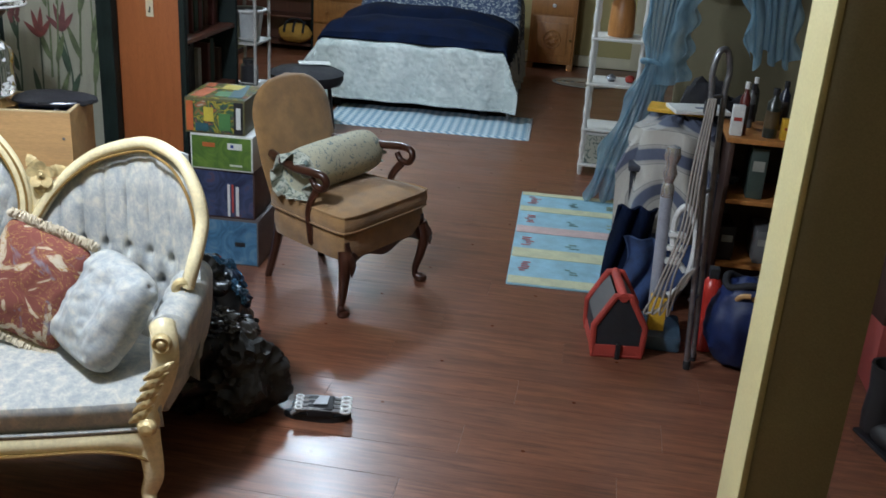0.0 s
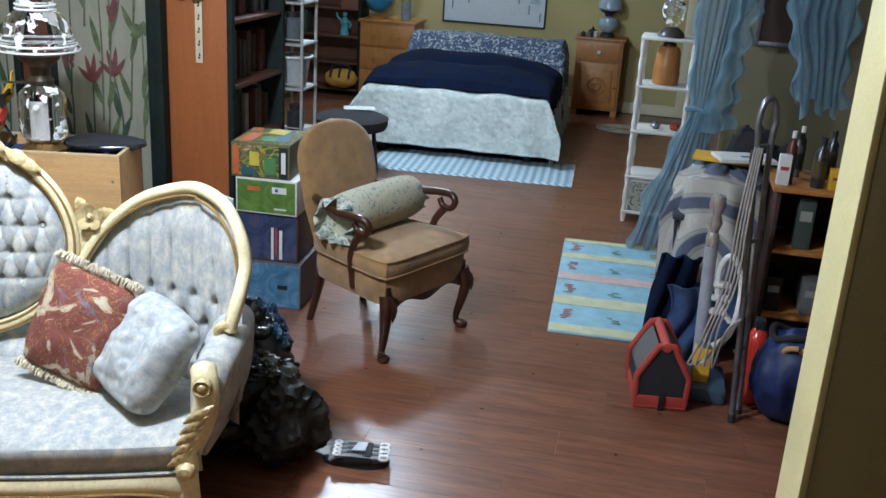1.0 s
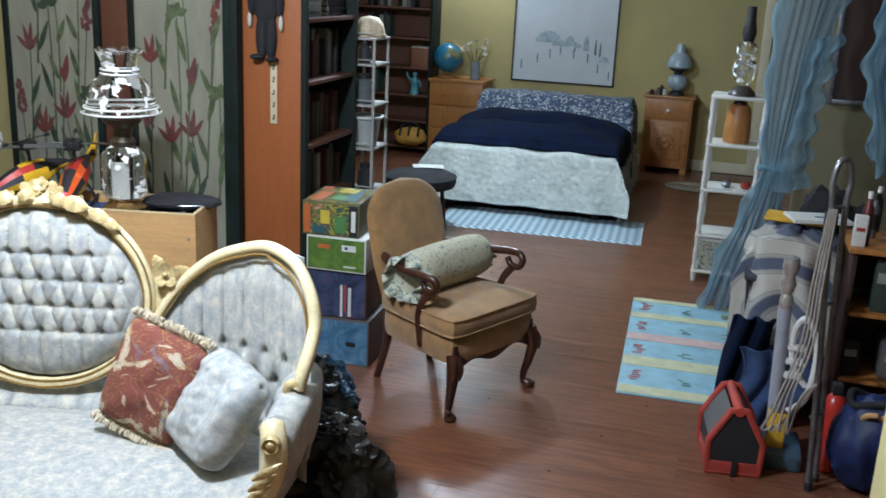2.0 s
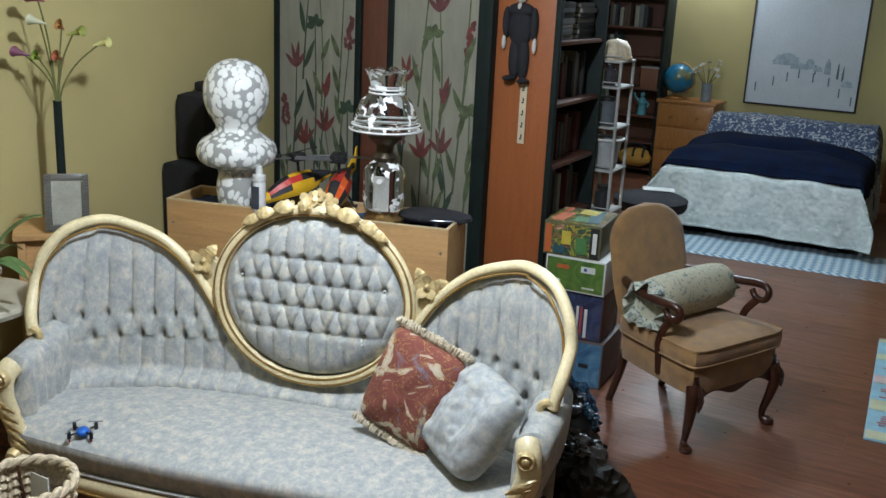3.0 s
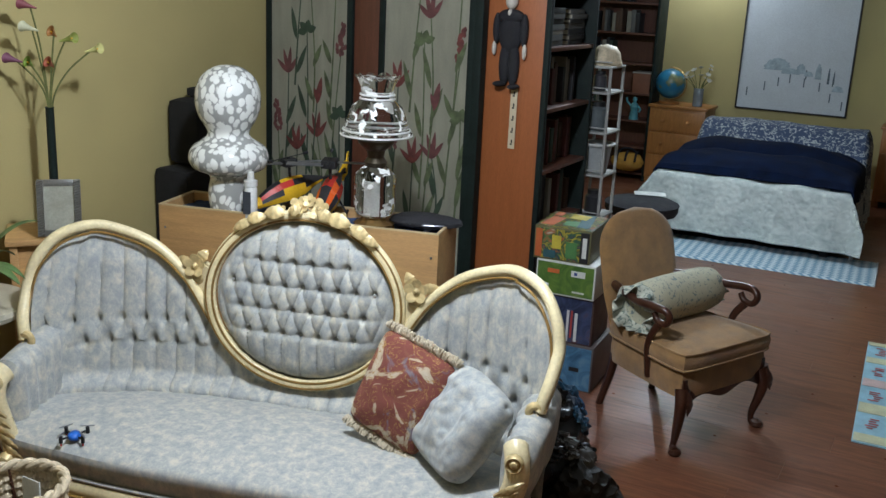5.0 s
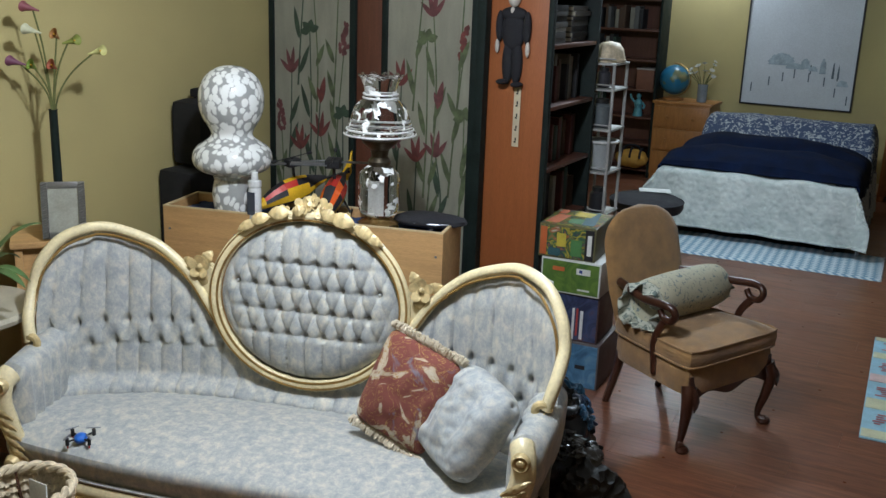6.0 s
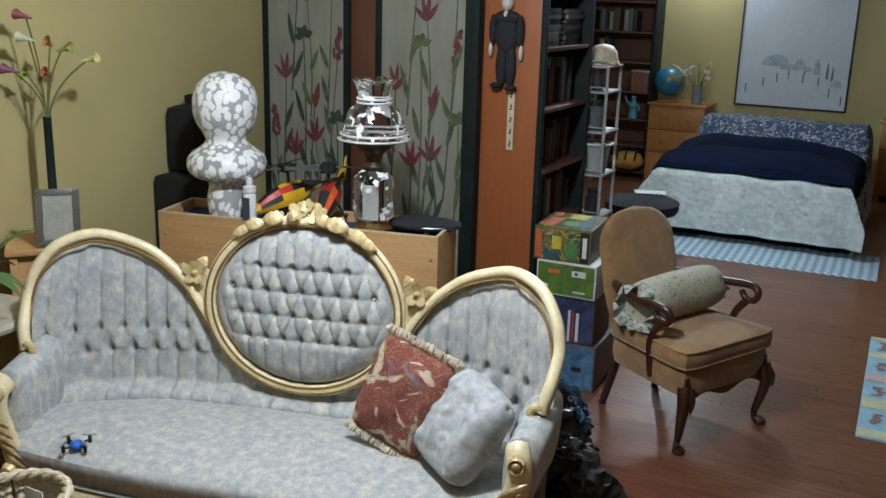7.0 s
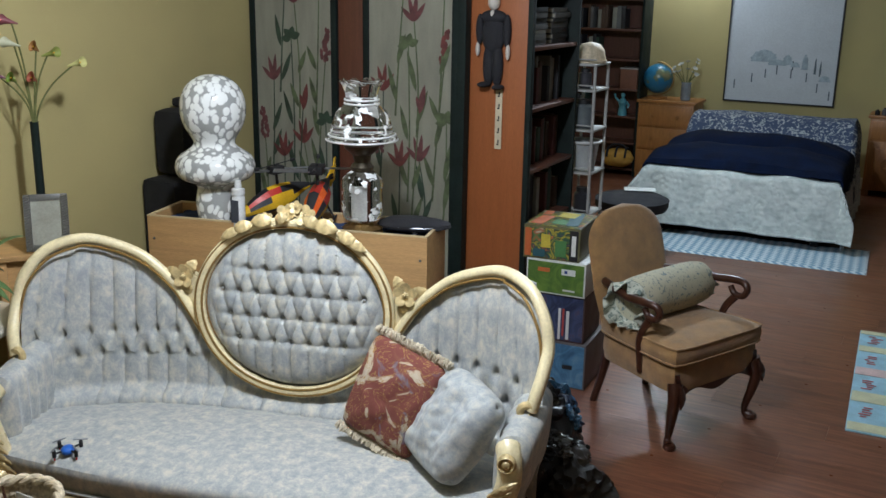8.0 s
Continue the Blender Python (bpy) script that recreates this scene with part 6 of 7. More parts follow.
# nightstand
n = thing("nightstand", -0.45, 10.02, 0, 0, "carved honey oak nightstand with drawer and door", "nightstand")
part("carcass", boxes((-0.23, 0.012, 0.06, 0.23, 0.36, 0.75), bev=0.004), M["oak"], n)
part("top", boxes((-0.25, -0.004, 0.752, 0.25, 0.37, 0.778), bev=0.007), M["oak"], n)
dr = part("drawer", boxes((-0.21, -0.006, 0.55, 0.21, 0.01, 0.73), bev=0.006), M["oak"], n)
part("knob", lathe([(0, 0), (0.009, 0), (0.009, 0.012), (0.02, 0.018), (0.015, 0.03), (0, 0.032)], 14), M["white_plastic"], dr, "white porcelain knob", at=pose(0, -0.006, 0.64, 90))
dd = part("door", boxes((-0.21, -0.006, 0.09, 0.21, 0.01, 0.53), bev=0.006), M["oak"], n)
part("raised_panel", boxes((-0.15, -0.018, 0.15, 0.15, -0.007, 0.47), bev=0.008), M["oak"], dd)
ring_ = [(0.085 * math.cos(a), -0.02, 0.31 + 0.085 * math.sin(a)) for a in [i * math.pi / 16 for i in range(32)]]
part("carved_ring", tube(bmesh.new(), ring_, 0.01, 6, True), M["oak"], dd)
bm = bmesh.new()
for a in range(8):
    carved_leaf(bm, (0, -0.02, 0.31), (0.07 * math.cos(a * 0.785), -0.021, 0.31 + 0.07 * math.sin(a * 0.785)), 0.016, (0, -1, 0))
part("carved_rosette", bm, M["oak"], dd)
part("knob", lathe([(0, 0), (0.007, 0), (0.014, 0.016), (0, 0.024)], 12), M["brass"], dd, at=pose(0.185, -0.006, 0.31, 90))
for x in (-0.2, 0.2):
    part("foot", boxes((x - 0.03, 0.02, 0, x + 0.03, 0.33, 0.058), bev=0.005), M["oak"], n)
l = thing("table_lamp", -0.4, 10.2, 0.78, 0, "blue and white glass bedside lamp", "lamp")
BG = flat("blue_white_porcelain", (0.34, 0.42, 0.48), 0.2)
part("lamp_foot", lathe([(0, 0), (0.075, 0), (0.07, 0.03), (0.05, 0.045), (0, 0.046)], 28), M["black"], l)
part("lamp_body", lathe([(0.04, 0.045), (0.085, 0.08), (0.1, 0.13), (0.085, 0.18), (0.05, 0.2)], 32), BG, l)
part("collar", lathe([(0.04, 0.2), (0.045, 0.23), (0.09, 0.25), (0.092, 0.262), (0.0, 0.264)], 28), M["black"], l)
part("shade", lathe([(0.1, 0.264), (0.12, 0.28), (0.115, 0.33), (0.09, 0.39), (0.05, 0.42), (0.035, 0.5)], 32), BG, l)
for i, (dx, h, c_) in enumerate(((-0.2, 0.05, M["black"]), (-0.11, 0.1, M["black"]), (-0.08, 0.075, M["card_white"]), (-0.14, 0.07, M["glass"]))):
    o = thing("toiletry_bottle", -0.45 + dx + 0.02, 10.08, 0.78, 0, "small bottle standing on the nightstand", "bottle", "bottles on the nightstand")
    part("bottle_body", lathe([(0, 0), (0.022, 0), (0.024, 0.005), (0.022, h * 0.75), (0.01, h * 0.85)], 16), c_ if c_ is not M["glass"] else M["grey_steel"], o)
    part("cap", lathe([(0, h * 0.84), (0.012, h * 0.84), (0.012, h), (0, h)], 12), M["black"], o)
o = thing("floor_mat", -0.08, 9.45, 0, 0, "small oval braided mat on the floor", "rug")
for i in range(6):
    k = 0.24 - 0.036 * i
    part("braid", tube(bmesh.new(), [(k * 1.15 * math.cos(a), k * 0.8 * math.sin(a), 0.009) for a in [j * math.pi / 30 for j in range(60)]], 0.017, 6, True, (Vector((0, 0, 1)), 0.4)), flat(("braid_grey", "braid_tan")[i % 2], ((0.26, 0.24, 0.2), (0.34, 0.25, 0.16))[i % 2], 0.9), o)

# ---- white etagere ----
e = thing("etagere", 0.185, 6.53, 0, -2, "white painted wooden etagere with turned posts", "shelf")
turn = []
for i in range(61):
    z = 1.2 * i / 60
    turn.append((0.013 + 0.006 * abs(math.sin(z * 26)), z))
for x in (-0.155, 0.155):
    for y in (-0.13, 0.13):
        part("turned_post", lathe([(0, 0)] + turn + [(0, 1.2)], 12), M["white_paint"], e, at=pose(x, y, 0))
for z in (0.06, 0.3, 0.6, 0.89, 1.19):
    part("shelf", boxes((-0.175, -0.15, z, 0.175, 0.15, z + 0.018), bev=0.005), M["white_paint"], e)
l = thing("oil_lamp", 0.185, 6.5, 1.212, 0, "clear glass oil lamp on the etagere", "lamp")
part("foot", lathe([(0, 0), (0.085, 0), (0.08, 0.02), (0.05, 0.05), (0.03, 0.06), (0, 0.06)], 28), flat("dark_bronze", (0.05, 0.04, 0.035), 0.35), l)
part("font", lathe([(0.03, 0.06), (0.06, 0.1), (0.075, 0.16), (0.065, 0.2), (0.05, 0.22), (0.065, 0.26), (0.06, 0.3), (0.035, 0.33)], 32), M["etched"], l)
part("chimney", lathe([(0.03, 0.33), (0.045, 0.38), (0.03, 0.46), (0.026, 0.54)], 24), M["black"], l)
l = thing("wooden_canister", 0.185, 6.53, 0.91, 0, "brown wooden canister on the etagere shelf", "jar")
part("canister", lathe([(0, 0), (0.08, 0), (0.085, 0.05), (0.075, 0.2), (0.06, 0.235), (0.04, 0.24), (0, 0.24)], 28), M["oak"], l)
part("lid", lathe([(0, 0.24), (0.045, 0.241), (0.04, 0.26), (0.012, 0.265), (0, 0.275)], 20), M["mahogany"], l)
for i, (x, z, c_) in enumerate(((0.12, 0.62, M["red"]), (-0.03, 0.62, M["grey_steel"]))):
    l = thing("trinket", 0.185 + x * 0.8, 6.5, z, 20 * i, "small trinket on the etagere shelf", "ornament", "trinkets on the etagere")
    part("trinket_body", blob(0.03, 0.025, 0.025, i, 0.2, 2, 3, -0.022), c_, l, at=pose(0, 0, 0.022))
    part("trinket_foot", lathe([(0, 0), (0.022, 0), (0.02, 0.004), (0, 0.004)], 12), M["black"], l)
l = thing("storage_box", 0.185, 6.53, 0.08, 0, "grey printed box on the lowest etagere shelf", "box")
part("carton", boxes((-0.14, -0.12, 0, 0.14, 0.12, 0.19), bev=0.004), M["ruffle"], l)
part("lid", boxes((-0.143, -0.123, 0.191, 0.143, 0.123, 0.21), bev=0.004), M["card_white"], l)

# ---- blue sheer curtains ----
def curtain(label, rows, folds, seed, y, depth=0.05):
    """rows: (height, left, right) from the top down."""
    tab_l = [(-z, a) for z, a, b_ in rows]
    tab_r = [(-z, b_) for z, a, b_ in rows]
    z0, z1 = rows[0][0], rows[-1][0]
    c_ = thing("curtain", 0.025, y, 0, 0, label, "curtain", "blue sheer curtains")

    def fn(u, v):
        z = z0 + (z1 - z0) * v
        a, b_ = lerp(tab_l, -z), lerp(tab_r, -z)
        w = b_ - a
        uu = u + 0.03 * noise.noise(Vector((u * 5, v * 3, seed)))
        d = depth * min(1, w * 3.2)
        ph = folds * 2 * math.pi * u + 3.4 * noise.noise(Vector((v * 4, seed, u * 3)))
        e = max(0, abs(2 * u - 1) - 0.75) / 0.25
        return (a + w * uu + 0.01 * math.cos(ph) + e * 0.022 * math.sin(v * 46 + seed), d * (0.55 + 0.6 * abs(noise.noise(Vector((u * 4, v * 3, seed + 9))))) * math.sin(ph) + e * 0.035 * math.cos(v * 46 + seed) + 0.03 * noise.noise(Vector((u * 3, v * 6, seed + 3))), z + 0.03 * v * math.sin(folds * 3 * u + seed) + 0.05 * v ** 4 * noise.noise(Vector((u * 7, seed, 2))))
    part("drop", sheet(fn, 130, 90), M["sheer"], c_, "gathered blue sheer cloth")
    return c_


c1 = curtain("long pale blue sheer curtain tied and trailing to the floor", [(2.55, 0.28, 0.8), (1.5, 0.27, 0.56), (1.12, 0.28, 0.5), (0.88, 0.31, 0.45), (0.7, 0.25, 0.46), (0.35, 0.12, 0.46), (0.02, 0.05, 0.4)], 8, 2, 5.85)
part("tie", tube(bmesh.new(), [(0.38 + 0.085 * math.cos(a), 0.055 * math.sin(a), 0.88 + 0.012 * math.sin(2 * a)) for a in [i * math.pi / 16 for i in range(32)]], 0.014, 8, True), M["sheer"], c1, "knotted blue tie")
tl = sheet(lambda u, v: (0.4 + 0.17 * (u - 0.1) + 0.03 * math.sin(u * 9 + v * 4) * v + 0.08 * (1 - v) + 0.022 * u * math.sin(v * 34), -0.06 + 0.03 * u * math.cos(v * 34) + 0.02 * math.sin(u * 14), 1.6 - 0.85 * v + 0.05 * u), 30, 40)
part("tail", tl, M["sheer"], c1, "loose hanging end")
curtain("pale blue sheer curtain hanging short with ruffled edge", [(2.55, 0.66, 1.12), (1.75, 0.76, 1.1), (1.45, 0.73, 1.08), (1.2, 0.8, 1.08), (0.98, 0.83, 1.1)], 7, 6, 5.6)
cr = thing("curtain_rod", 0.225, 5.85, 2.56, 0, "white curtain rod under the ceiling", "rod")
part("rod", tube(bmesh.new(), [(0, 0, 0), (1.4, 0, 0)], 0.012, 10), M["white_paint"], cr)
for x in (0.0, 1.4):
    part("bracket", boxes((x - 0.01, -0.01, 0, x + 0.01, 0.01, 0.04), bev=0.002), M["white_paint"], cr)

p = thing("wall_picture", 1.0, 7.185, 1.13, 0, "dark picture in a thin metal frame on the shaded wall", "picture")
part("canvas", boxes((-0.22, -0.004, 0.03, 0.32, 0.008, 0.85), bev=0), M["shelf_dark"], p)
for bx in ((-0.25, -0.02, 0.0, -0.22, 0.012, 0.88), (0.32, -0.02, 0.0, 0.35, 0.012, 0.88), (-0.22, -0.02, 0.0, 0.32, 0.012, 0.03), (-0.22, -0.02, 0.85, 0.32, 0.012, 0.88)):
    part("frame_bar", boxes(bx, bev=0.004), M["grey_steel"], p)

# ---- the crowded corner: shelf unit, bottles, blanket, hand truck, vacuum ----
u = thing("shelf_unit", 1.045, 4.32, 0, 0, "dark wooden shelf unit crowded with bottles", "shelf")
for x in (-0.36, 0.34):
    part("side_board", boxes((x, 0, 0, x + 0.02, 0.34, 0.825), bev=0.003), M["shelf_dark"], u)
part("top", boxes((-0.38, -0.02, 0.827, 0.38, 0.36, 0.85), bev=0.004), M["oak"], u)
for z in (0.25, 0.55):
    part("shelf", boxes((-0.339, 0.0, z, 0.339, 0.34, z + 0.018), bev=0.003), M["oak"], u)
part("back_board", boxes((-0.339, 0.328, 0, 0.339, 0.338, 0.82), bev=0), M["shelf_dark"], u)
random.seed(17)
# bottle and label colours darkened to hold the corner's shade
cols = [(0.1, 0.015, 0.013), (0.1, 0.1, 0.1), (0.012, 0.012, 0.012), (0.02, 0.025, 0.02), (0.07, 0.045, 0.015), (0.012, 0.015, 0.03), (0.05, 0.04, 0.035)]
for i in range(15):
    x = 0.725 + 0.04 * i + random.uniform(-0.008, 0.008)
    y = 4.38 + 0.14 * (i % 3) + random.uniform(-0.02, 0.02)
    h, r_ = random.uniform(0.12, 0.23), random.uniform(0.018, 0.03)
    k = i % len(cols)
    o = thing("bottle", x, y, 0.851, 0, "household bottle with coloured label on the shelf", "bottle", "bottles on the shelf unit")
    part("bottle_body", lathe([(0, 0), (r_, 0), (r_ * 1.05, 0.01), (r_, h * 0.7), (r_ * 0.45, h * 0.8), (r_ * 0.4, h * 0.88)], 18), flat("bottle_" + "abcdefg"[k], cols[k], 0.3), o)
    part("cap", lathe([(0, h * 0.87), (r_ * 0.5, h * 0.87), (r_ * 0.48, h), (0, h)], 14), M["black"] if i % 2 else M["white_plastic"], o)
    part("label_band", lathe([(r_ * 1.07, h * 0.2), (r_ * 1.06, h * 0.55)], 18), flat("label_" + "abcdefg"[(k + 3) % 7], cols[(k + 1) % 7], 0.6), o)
for i, (x, c_, w, h) in enumerate(((0.7, M["card_white"], 0.05, 0.13), (0.92, M["yellow"], 0.06, 0.09), (1.0, M["yellow"], 0.04, 0.2))):
    o = thing("carton", x, 4.335, 0.851, 6 * i, "small printed carton standing on the shelf", "box", "cartons on the shelf unit")
    part("carton_body", boxes((-w / 2, 0, 0, w / 2, 0.04, h), bev=0.002), c_, o)
    part("print_bar", boxes((-w / 2 + 0.008, -0.002, h * 0.5, w / 2 - 0.008, -0.0005, h * 0.62), bev=0), M["red"], o)
# box and print colours toned down for the shade inside the unit
for i in range(8):
    z = (0.27, 0.57)[i % 2]
    o = thing("dark_box", 0.745 + 0.08 * i, 4.36, z, random.uniform(-6, 6), "dark box pushed into the shelf unit", "box", "dark boxes in the shelf unit")
    h = random.uniform(0.12, 0.24)
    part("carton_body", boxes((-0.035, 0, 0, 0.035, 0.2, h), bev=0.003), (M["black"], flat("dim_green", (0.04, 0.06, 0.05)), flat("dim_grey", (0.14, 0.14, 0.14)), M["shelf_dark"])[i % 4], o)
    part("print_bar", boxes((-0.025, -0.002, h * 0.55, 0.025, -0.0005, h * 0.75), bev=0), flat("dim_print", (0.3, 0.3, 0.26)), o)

# armchair-high heap of folded blanket on a dark chair
h = thing("laundry_hamper", 0.525, 4.72, 0, 0, "dark plastic hamper under a heap of blankets", "hamper")
part("hamper_body", prism([(-0.2, 0), (0.2, 0), (0.24, 0.6), (-0.24, 0.6)], -0.18, 0.18, 0.02), flat("dark_hamper", (0.03, 0.035, 0.05), 0.5), h)
part("hamper_rim", boxes((-0.25, -0.2, 0.59, 0.25, 0.2, 0.62), bev=0.01), flat("dark_hamper", (0.03, 0.035, 0.05)), h)


def heap(u, v):
    a = 2 * math.pi * u
    if v < 0.35:
        k = v / 0.35
        r, z = 0.02 + 0.2 * k, 0.84 - 0.05 * k * k
    else:
        k = (v - 0.35) / 0.65
        r, z = 0.22 + 0.05 * math.sin(k * 2), 0.79 - (0.62 if math.sin(a) < -0.2 else 0.3) * k
    w = 0.05 * noise.noise(Vector((math.cos(a) * 2, math.sin(a) * 2, v * 3))) + 0.02 * math.sin(a * 8) * v
    return ((r * 0.9 + w) * math.cos(a), (r * 0.85 + w) * math.sin(a), z + 0.05 * noise.noise(Vector((math.cos(a) * 1.5, math.sin(a) * 1.5, v * 4 + 7))))


q = part("striped_blanket", sheet(heap, 110, 60, wrap=True), M["camo"], None, "grey and white printed blanket thrown over a hamper", at=pose(0.495, 4.66, 0))
tagged(q, "", "blanket")
for i, (x, y, z, c_, rz, lab) in enumerate(((0.47, 4.72, 0.85, M["yellow"], -8, "yellow folder lying on the blanket heap"), (0.56, 4.66, 0.872, M["card_white"], 15, "white folder lying on the blanket heap"))):
    o = thing("folder", x, y, z, rz, lab, "folder", "folders on the blanket")
    part("cover", boxes((-0.13, -0.08, 0, 0.13, 0.08, 0.018), bev=0.004), c_, o)
    part("print_bar", boxes((-0.02, -0.03, 0.019, 0.08, -0.005, 0.0205), bev=0), flat("slate_print", (0.1, 0.13, 0.2)), o)
o = thing("black_jacket", 0.645, 5.0, 0.0, 0, "dark clothes piled high in the corner", "clothes")
part("jacket_body", blob(0.24, 0.16, 0.47, 14, 0.2, 2.5, 4, -0.45), M["black_cloth"], o, at=pose(0, 0, 0.45))
part("sleeve", tube(bmesh.new(), smooth_path([(-0.18, -0.1, 0.8), (-0.25, -0.2, 0.5), (-0.3, -0.35, 0.2), (-0.28, -0.45, 0.05)], 6), lambda t_: 0.07 - 0.02 * t_, 10), M["navy"], o)
o = thing("blue_clothes", 0.445, 4.3, 0, 0, "dark blue clothes hanging down to the floor", "clothes")
part("cloth_fold", thicken(sheet(lambda u, v: (-0.16 + 0.3 * u + 0.03 * math.sin(v * 5), 0.02 * math.sin(u * 18 + v * 3), 0.34 * (1 - v) + 0.01), 40, 24), 0.012), M["blue_dark"], o)
part("cloth_fold", thicken(sheet(lambda u, v: (-0.2 + 0.18 * u - 0.04 * v, 0.1 + 0.03 * math.sin(u * 14 + v * 5), 0.45 * (1 - v) + 0.01), 30, 24), 0.012), M["navy"], o)

# vacuum cleaner wand with chrome elbow
vq = thing("vacuum_cleaner", 0.425, 4.0, 0, 0, "grey upright vacuum wand with chrome grip and hose", "vacuum")
part("wand", tube(bmesh.new(), [(0.02, 0.02, 0.06), (0.0, 0.0, 0.66)], 0.026, 12), flat("pale_grey_plastic", (0.36, 0.38, 0.44), 0.35), vq)
part("chrome_grip", lathe([(0, 0), (0.026, 0), (0.026, 0.04), (0.018, 0.06), (0.03, 0.1), (0.02, 0.13), (0.034, 0.17), (0.028, 0.21), (0, 0.22)], 20), M["chrome"], vq, "polished chrome grip", at=pose(0, 0, 0.65))
part("hose", tube(bmesh.new(), smooth_path([(0.03, -0.02, 0.2), (0.12, -0.05, 0.3), (0.14, -0.03, 0.5), (0.09, -0.02, 0.62), (0.05, 0, 0.56), (0.06, 0, 0.42), (0.12, 0.0, 0.33)], 8), 0.013, 8), M["white_plastic"], vq, "white ribbed hose")
for z in (0.36, 0.42, 0.48):
    part("clip", boxes((0.03, -0.02, z, 0.1, 0.02, z + 0.02), bev=0.006), M["white_plastic"], vq)
part("floor_head", boxes((-0.1, -0.12, 0.0, 0.14, 0.14, 0.07), bev=0.02), flat("slate_blue_plastic", (0.05, 0.09, 0.13), 0.4), vq)
# folding hand truck
ht = thing("hand_truck", 0.555, 3.76, 0, 0, "folding steel hand truck wound with a beige cord", "trolley")
loop = smooth_path([(0.03, 0.0, 0.0), (-0.005, 0.01, 0.6), (-0.04, 0.02, 1.1), (-0.05, 0.02, 1.21), (-0.035, 0.03, 1.285), (-0.005, 0.05, 1.285), (0.015, 0.06, 1.21), (0.01, 0.06, 1.1), (0.03, 0.06, 0.6), (0.06, 0.08, 0.02)], 8)
part("tube_frame", tube(bmesh.new(), loop, 0.0115, 10), M["grey_steel"], ht, "grey steel tube loop")
for z in (0.3, 0.75, 1.12):
    part("crossbar", tube(bmesh.new(), [(0.015 - 0.05 * z, 0.012, z), (0.05 - 0.035 * z, 0.065, z)], 0.008, 8), M["grey_steel"], ht)
part("clamp", boxes((-0.06, 0.0, 1.05, -0.015, 0.05, 1.1), bev=0.006), M["black"], ht)
for i in range(4):
    cord = smooth_path([(-0.05 + 0.008 * i, -0.01, 1.12), (-0.07 + 0.012 * i, -0.02, 0.85), (-0.08 + 0.014 * i, -0.03, 0.6), (-0.14 + 0.02 * i, -0.05, 0.35 + 0.02 * i), (-0.17 + 0.03 * i, -0.04, 0.24), (-0.08 + 0.01 * i, -0.03, 0.3 + 0.03 * i), (0.0, -0.02, 0.45)], 7)
    part("cord", tube(bmesh.new(), cord, 0.0045, 6), flat("beige_cord", (0.34, 0.31, 0.28), 0.5), ht, "beige electric cord")
for y in (0.0, 0.085):
    part("rubber_foot", lathe([(0, 0), (0.015, 0), (0.016, 0.03), (0.013, 0.035), (0, 0.035)], 12), M["black"], ht, at=pose(0.03 if y == 0 else 0.06, y, 0))

# red canvas tool carrier, gabled ends and a grip bar
tc = thing("tool_carrier", 0.3, 3.765, 0, 8, "red and black canvas tool carrier on the floor", "bag")
gable = [(-0.1, 0.0), (0.1, 0.0), (0.105, 0.13), (0.03, 0.265), (-0.03, 0.265), (-0.105, 0.13)]
for y in (0.0, 0.26):
    part("end_panel", prism([(x * 0.9, z * 0.95 + 0.006) for x, z in gable], y + 0.006, y + 0.022), M["black_cloth"], tc, "black canvas end")
    rim = [(x, y + 0.012, z + 0.012) for x, z in gable]
    sm = []
    for a, b_ in zip(rim, rim[1:] + rim[:1]):
        for k in range(6):
            sm.append(tuple(a[j] + (b_[j] - a[j]) * k / 6 for j in range(3)))
    part("binding", tube(bmesh.new(), sm, 0.014, 8, True), M["red"], tc, "red canvas binding")
part("base", boxes((-0.105, 0.0, 0.0, 0.105, 0.28, 0.06), bev=0.01), M["red"], tc)
part("front_strap", boxes((-0.008, -0.012, 0.0, 0.012, 0.0, 0.07), bev=0.002), M["black"], tc)
for sx in (-1, 1):
    part("side_panel", boxes((sx * 0.095 - 0.006, 0.02, 0.06, sx * 0.095 + 0.006, 0.26, 0.14), bev=0.003), M["black_cloth"], tc)
    part("roof_flap", sheet(lambda u, v: (sx * (0.1 - 0.075 * v), 0.02 + 0.24 * u, 0.14 + 0.125 * v + 0.012 * math.sin(math.pi * v)), 8, 8), flat("grey_mesh", (0.1, 0.1, 0.1), 0.8), tc)
part("grip_bar", tube(bmesh.new(), [(0, 0.0, 0.275), (0, 0.28, 0.275)], 0.02, 10), M["red"], tc)
y_ = thing("spirit_level", 0.455, 3.97, 0, 0, "yellow plastic tool case standing on end", "tool")
part("case_body", boxes((-0.035, -0.03, 0, 0.035, 0.03, 0.22), bev=0.008, ), M["yellow"], y_)
part("case_cap", boxes((-0.03, -0.025, 0.221, 0.03, 0.025, 0.235), bev=0.006), M["grey_steel"], y_)
r_ = thing("fire_extinguisher", 0.665, 3.98, 0, 0, "slim red canister standing on the floor", "canister")
part("cylinder", lathe([(0, 0), (0.045, 0), (0.05, 0.01), (0.05, 0.28), (0.03, 0.32), (0.018, 0.33)], 24), flat("red_gloss", (0.34, 0.03, 0.015), 0.3), r_)
part("valve", boxes((-0.02, -0.02, 0.325, 0.02, 0.03, 0.37), bev=0.005), M["black"], r_)
bb = thing("nylon_bag", 0.795, 3.86, 0, 0, "royal blue nylon holdall slumped on the floor", "bag")
part("bag_body", blob(0.155, 0.13, 0.2, 21, 0.12, 2.2, 4, -0.185), M["blue_bag"], bb, at=pose(0, 0, 0.188))
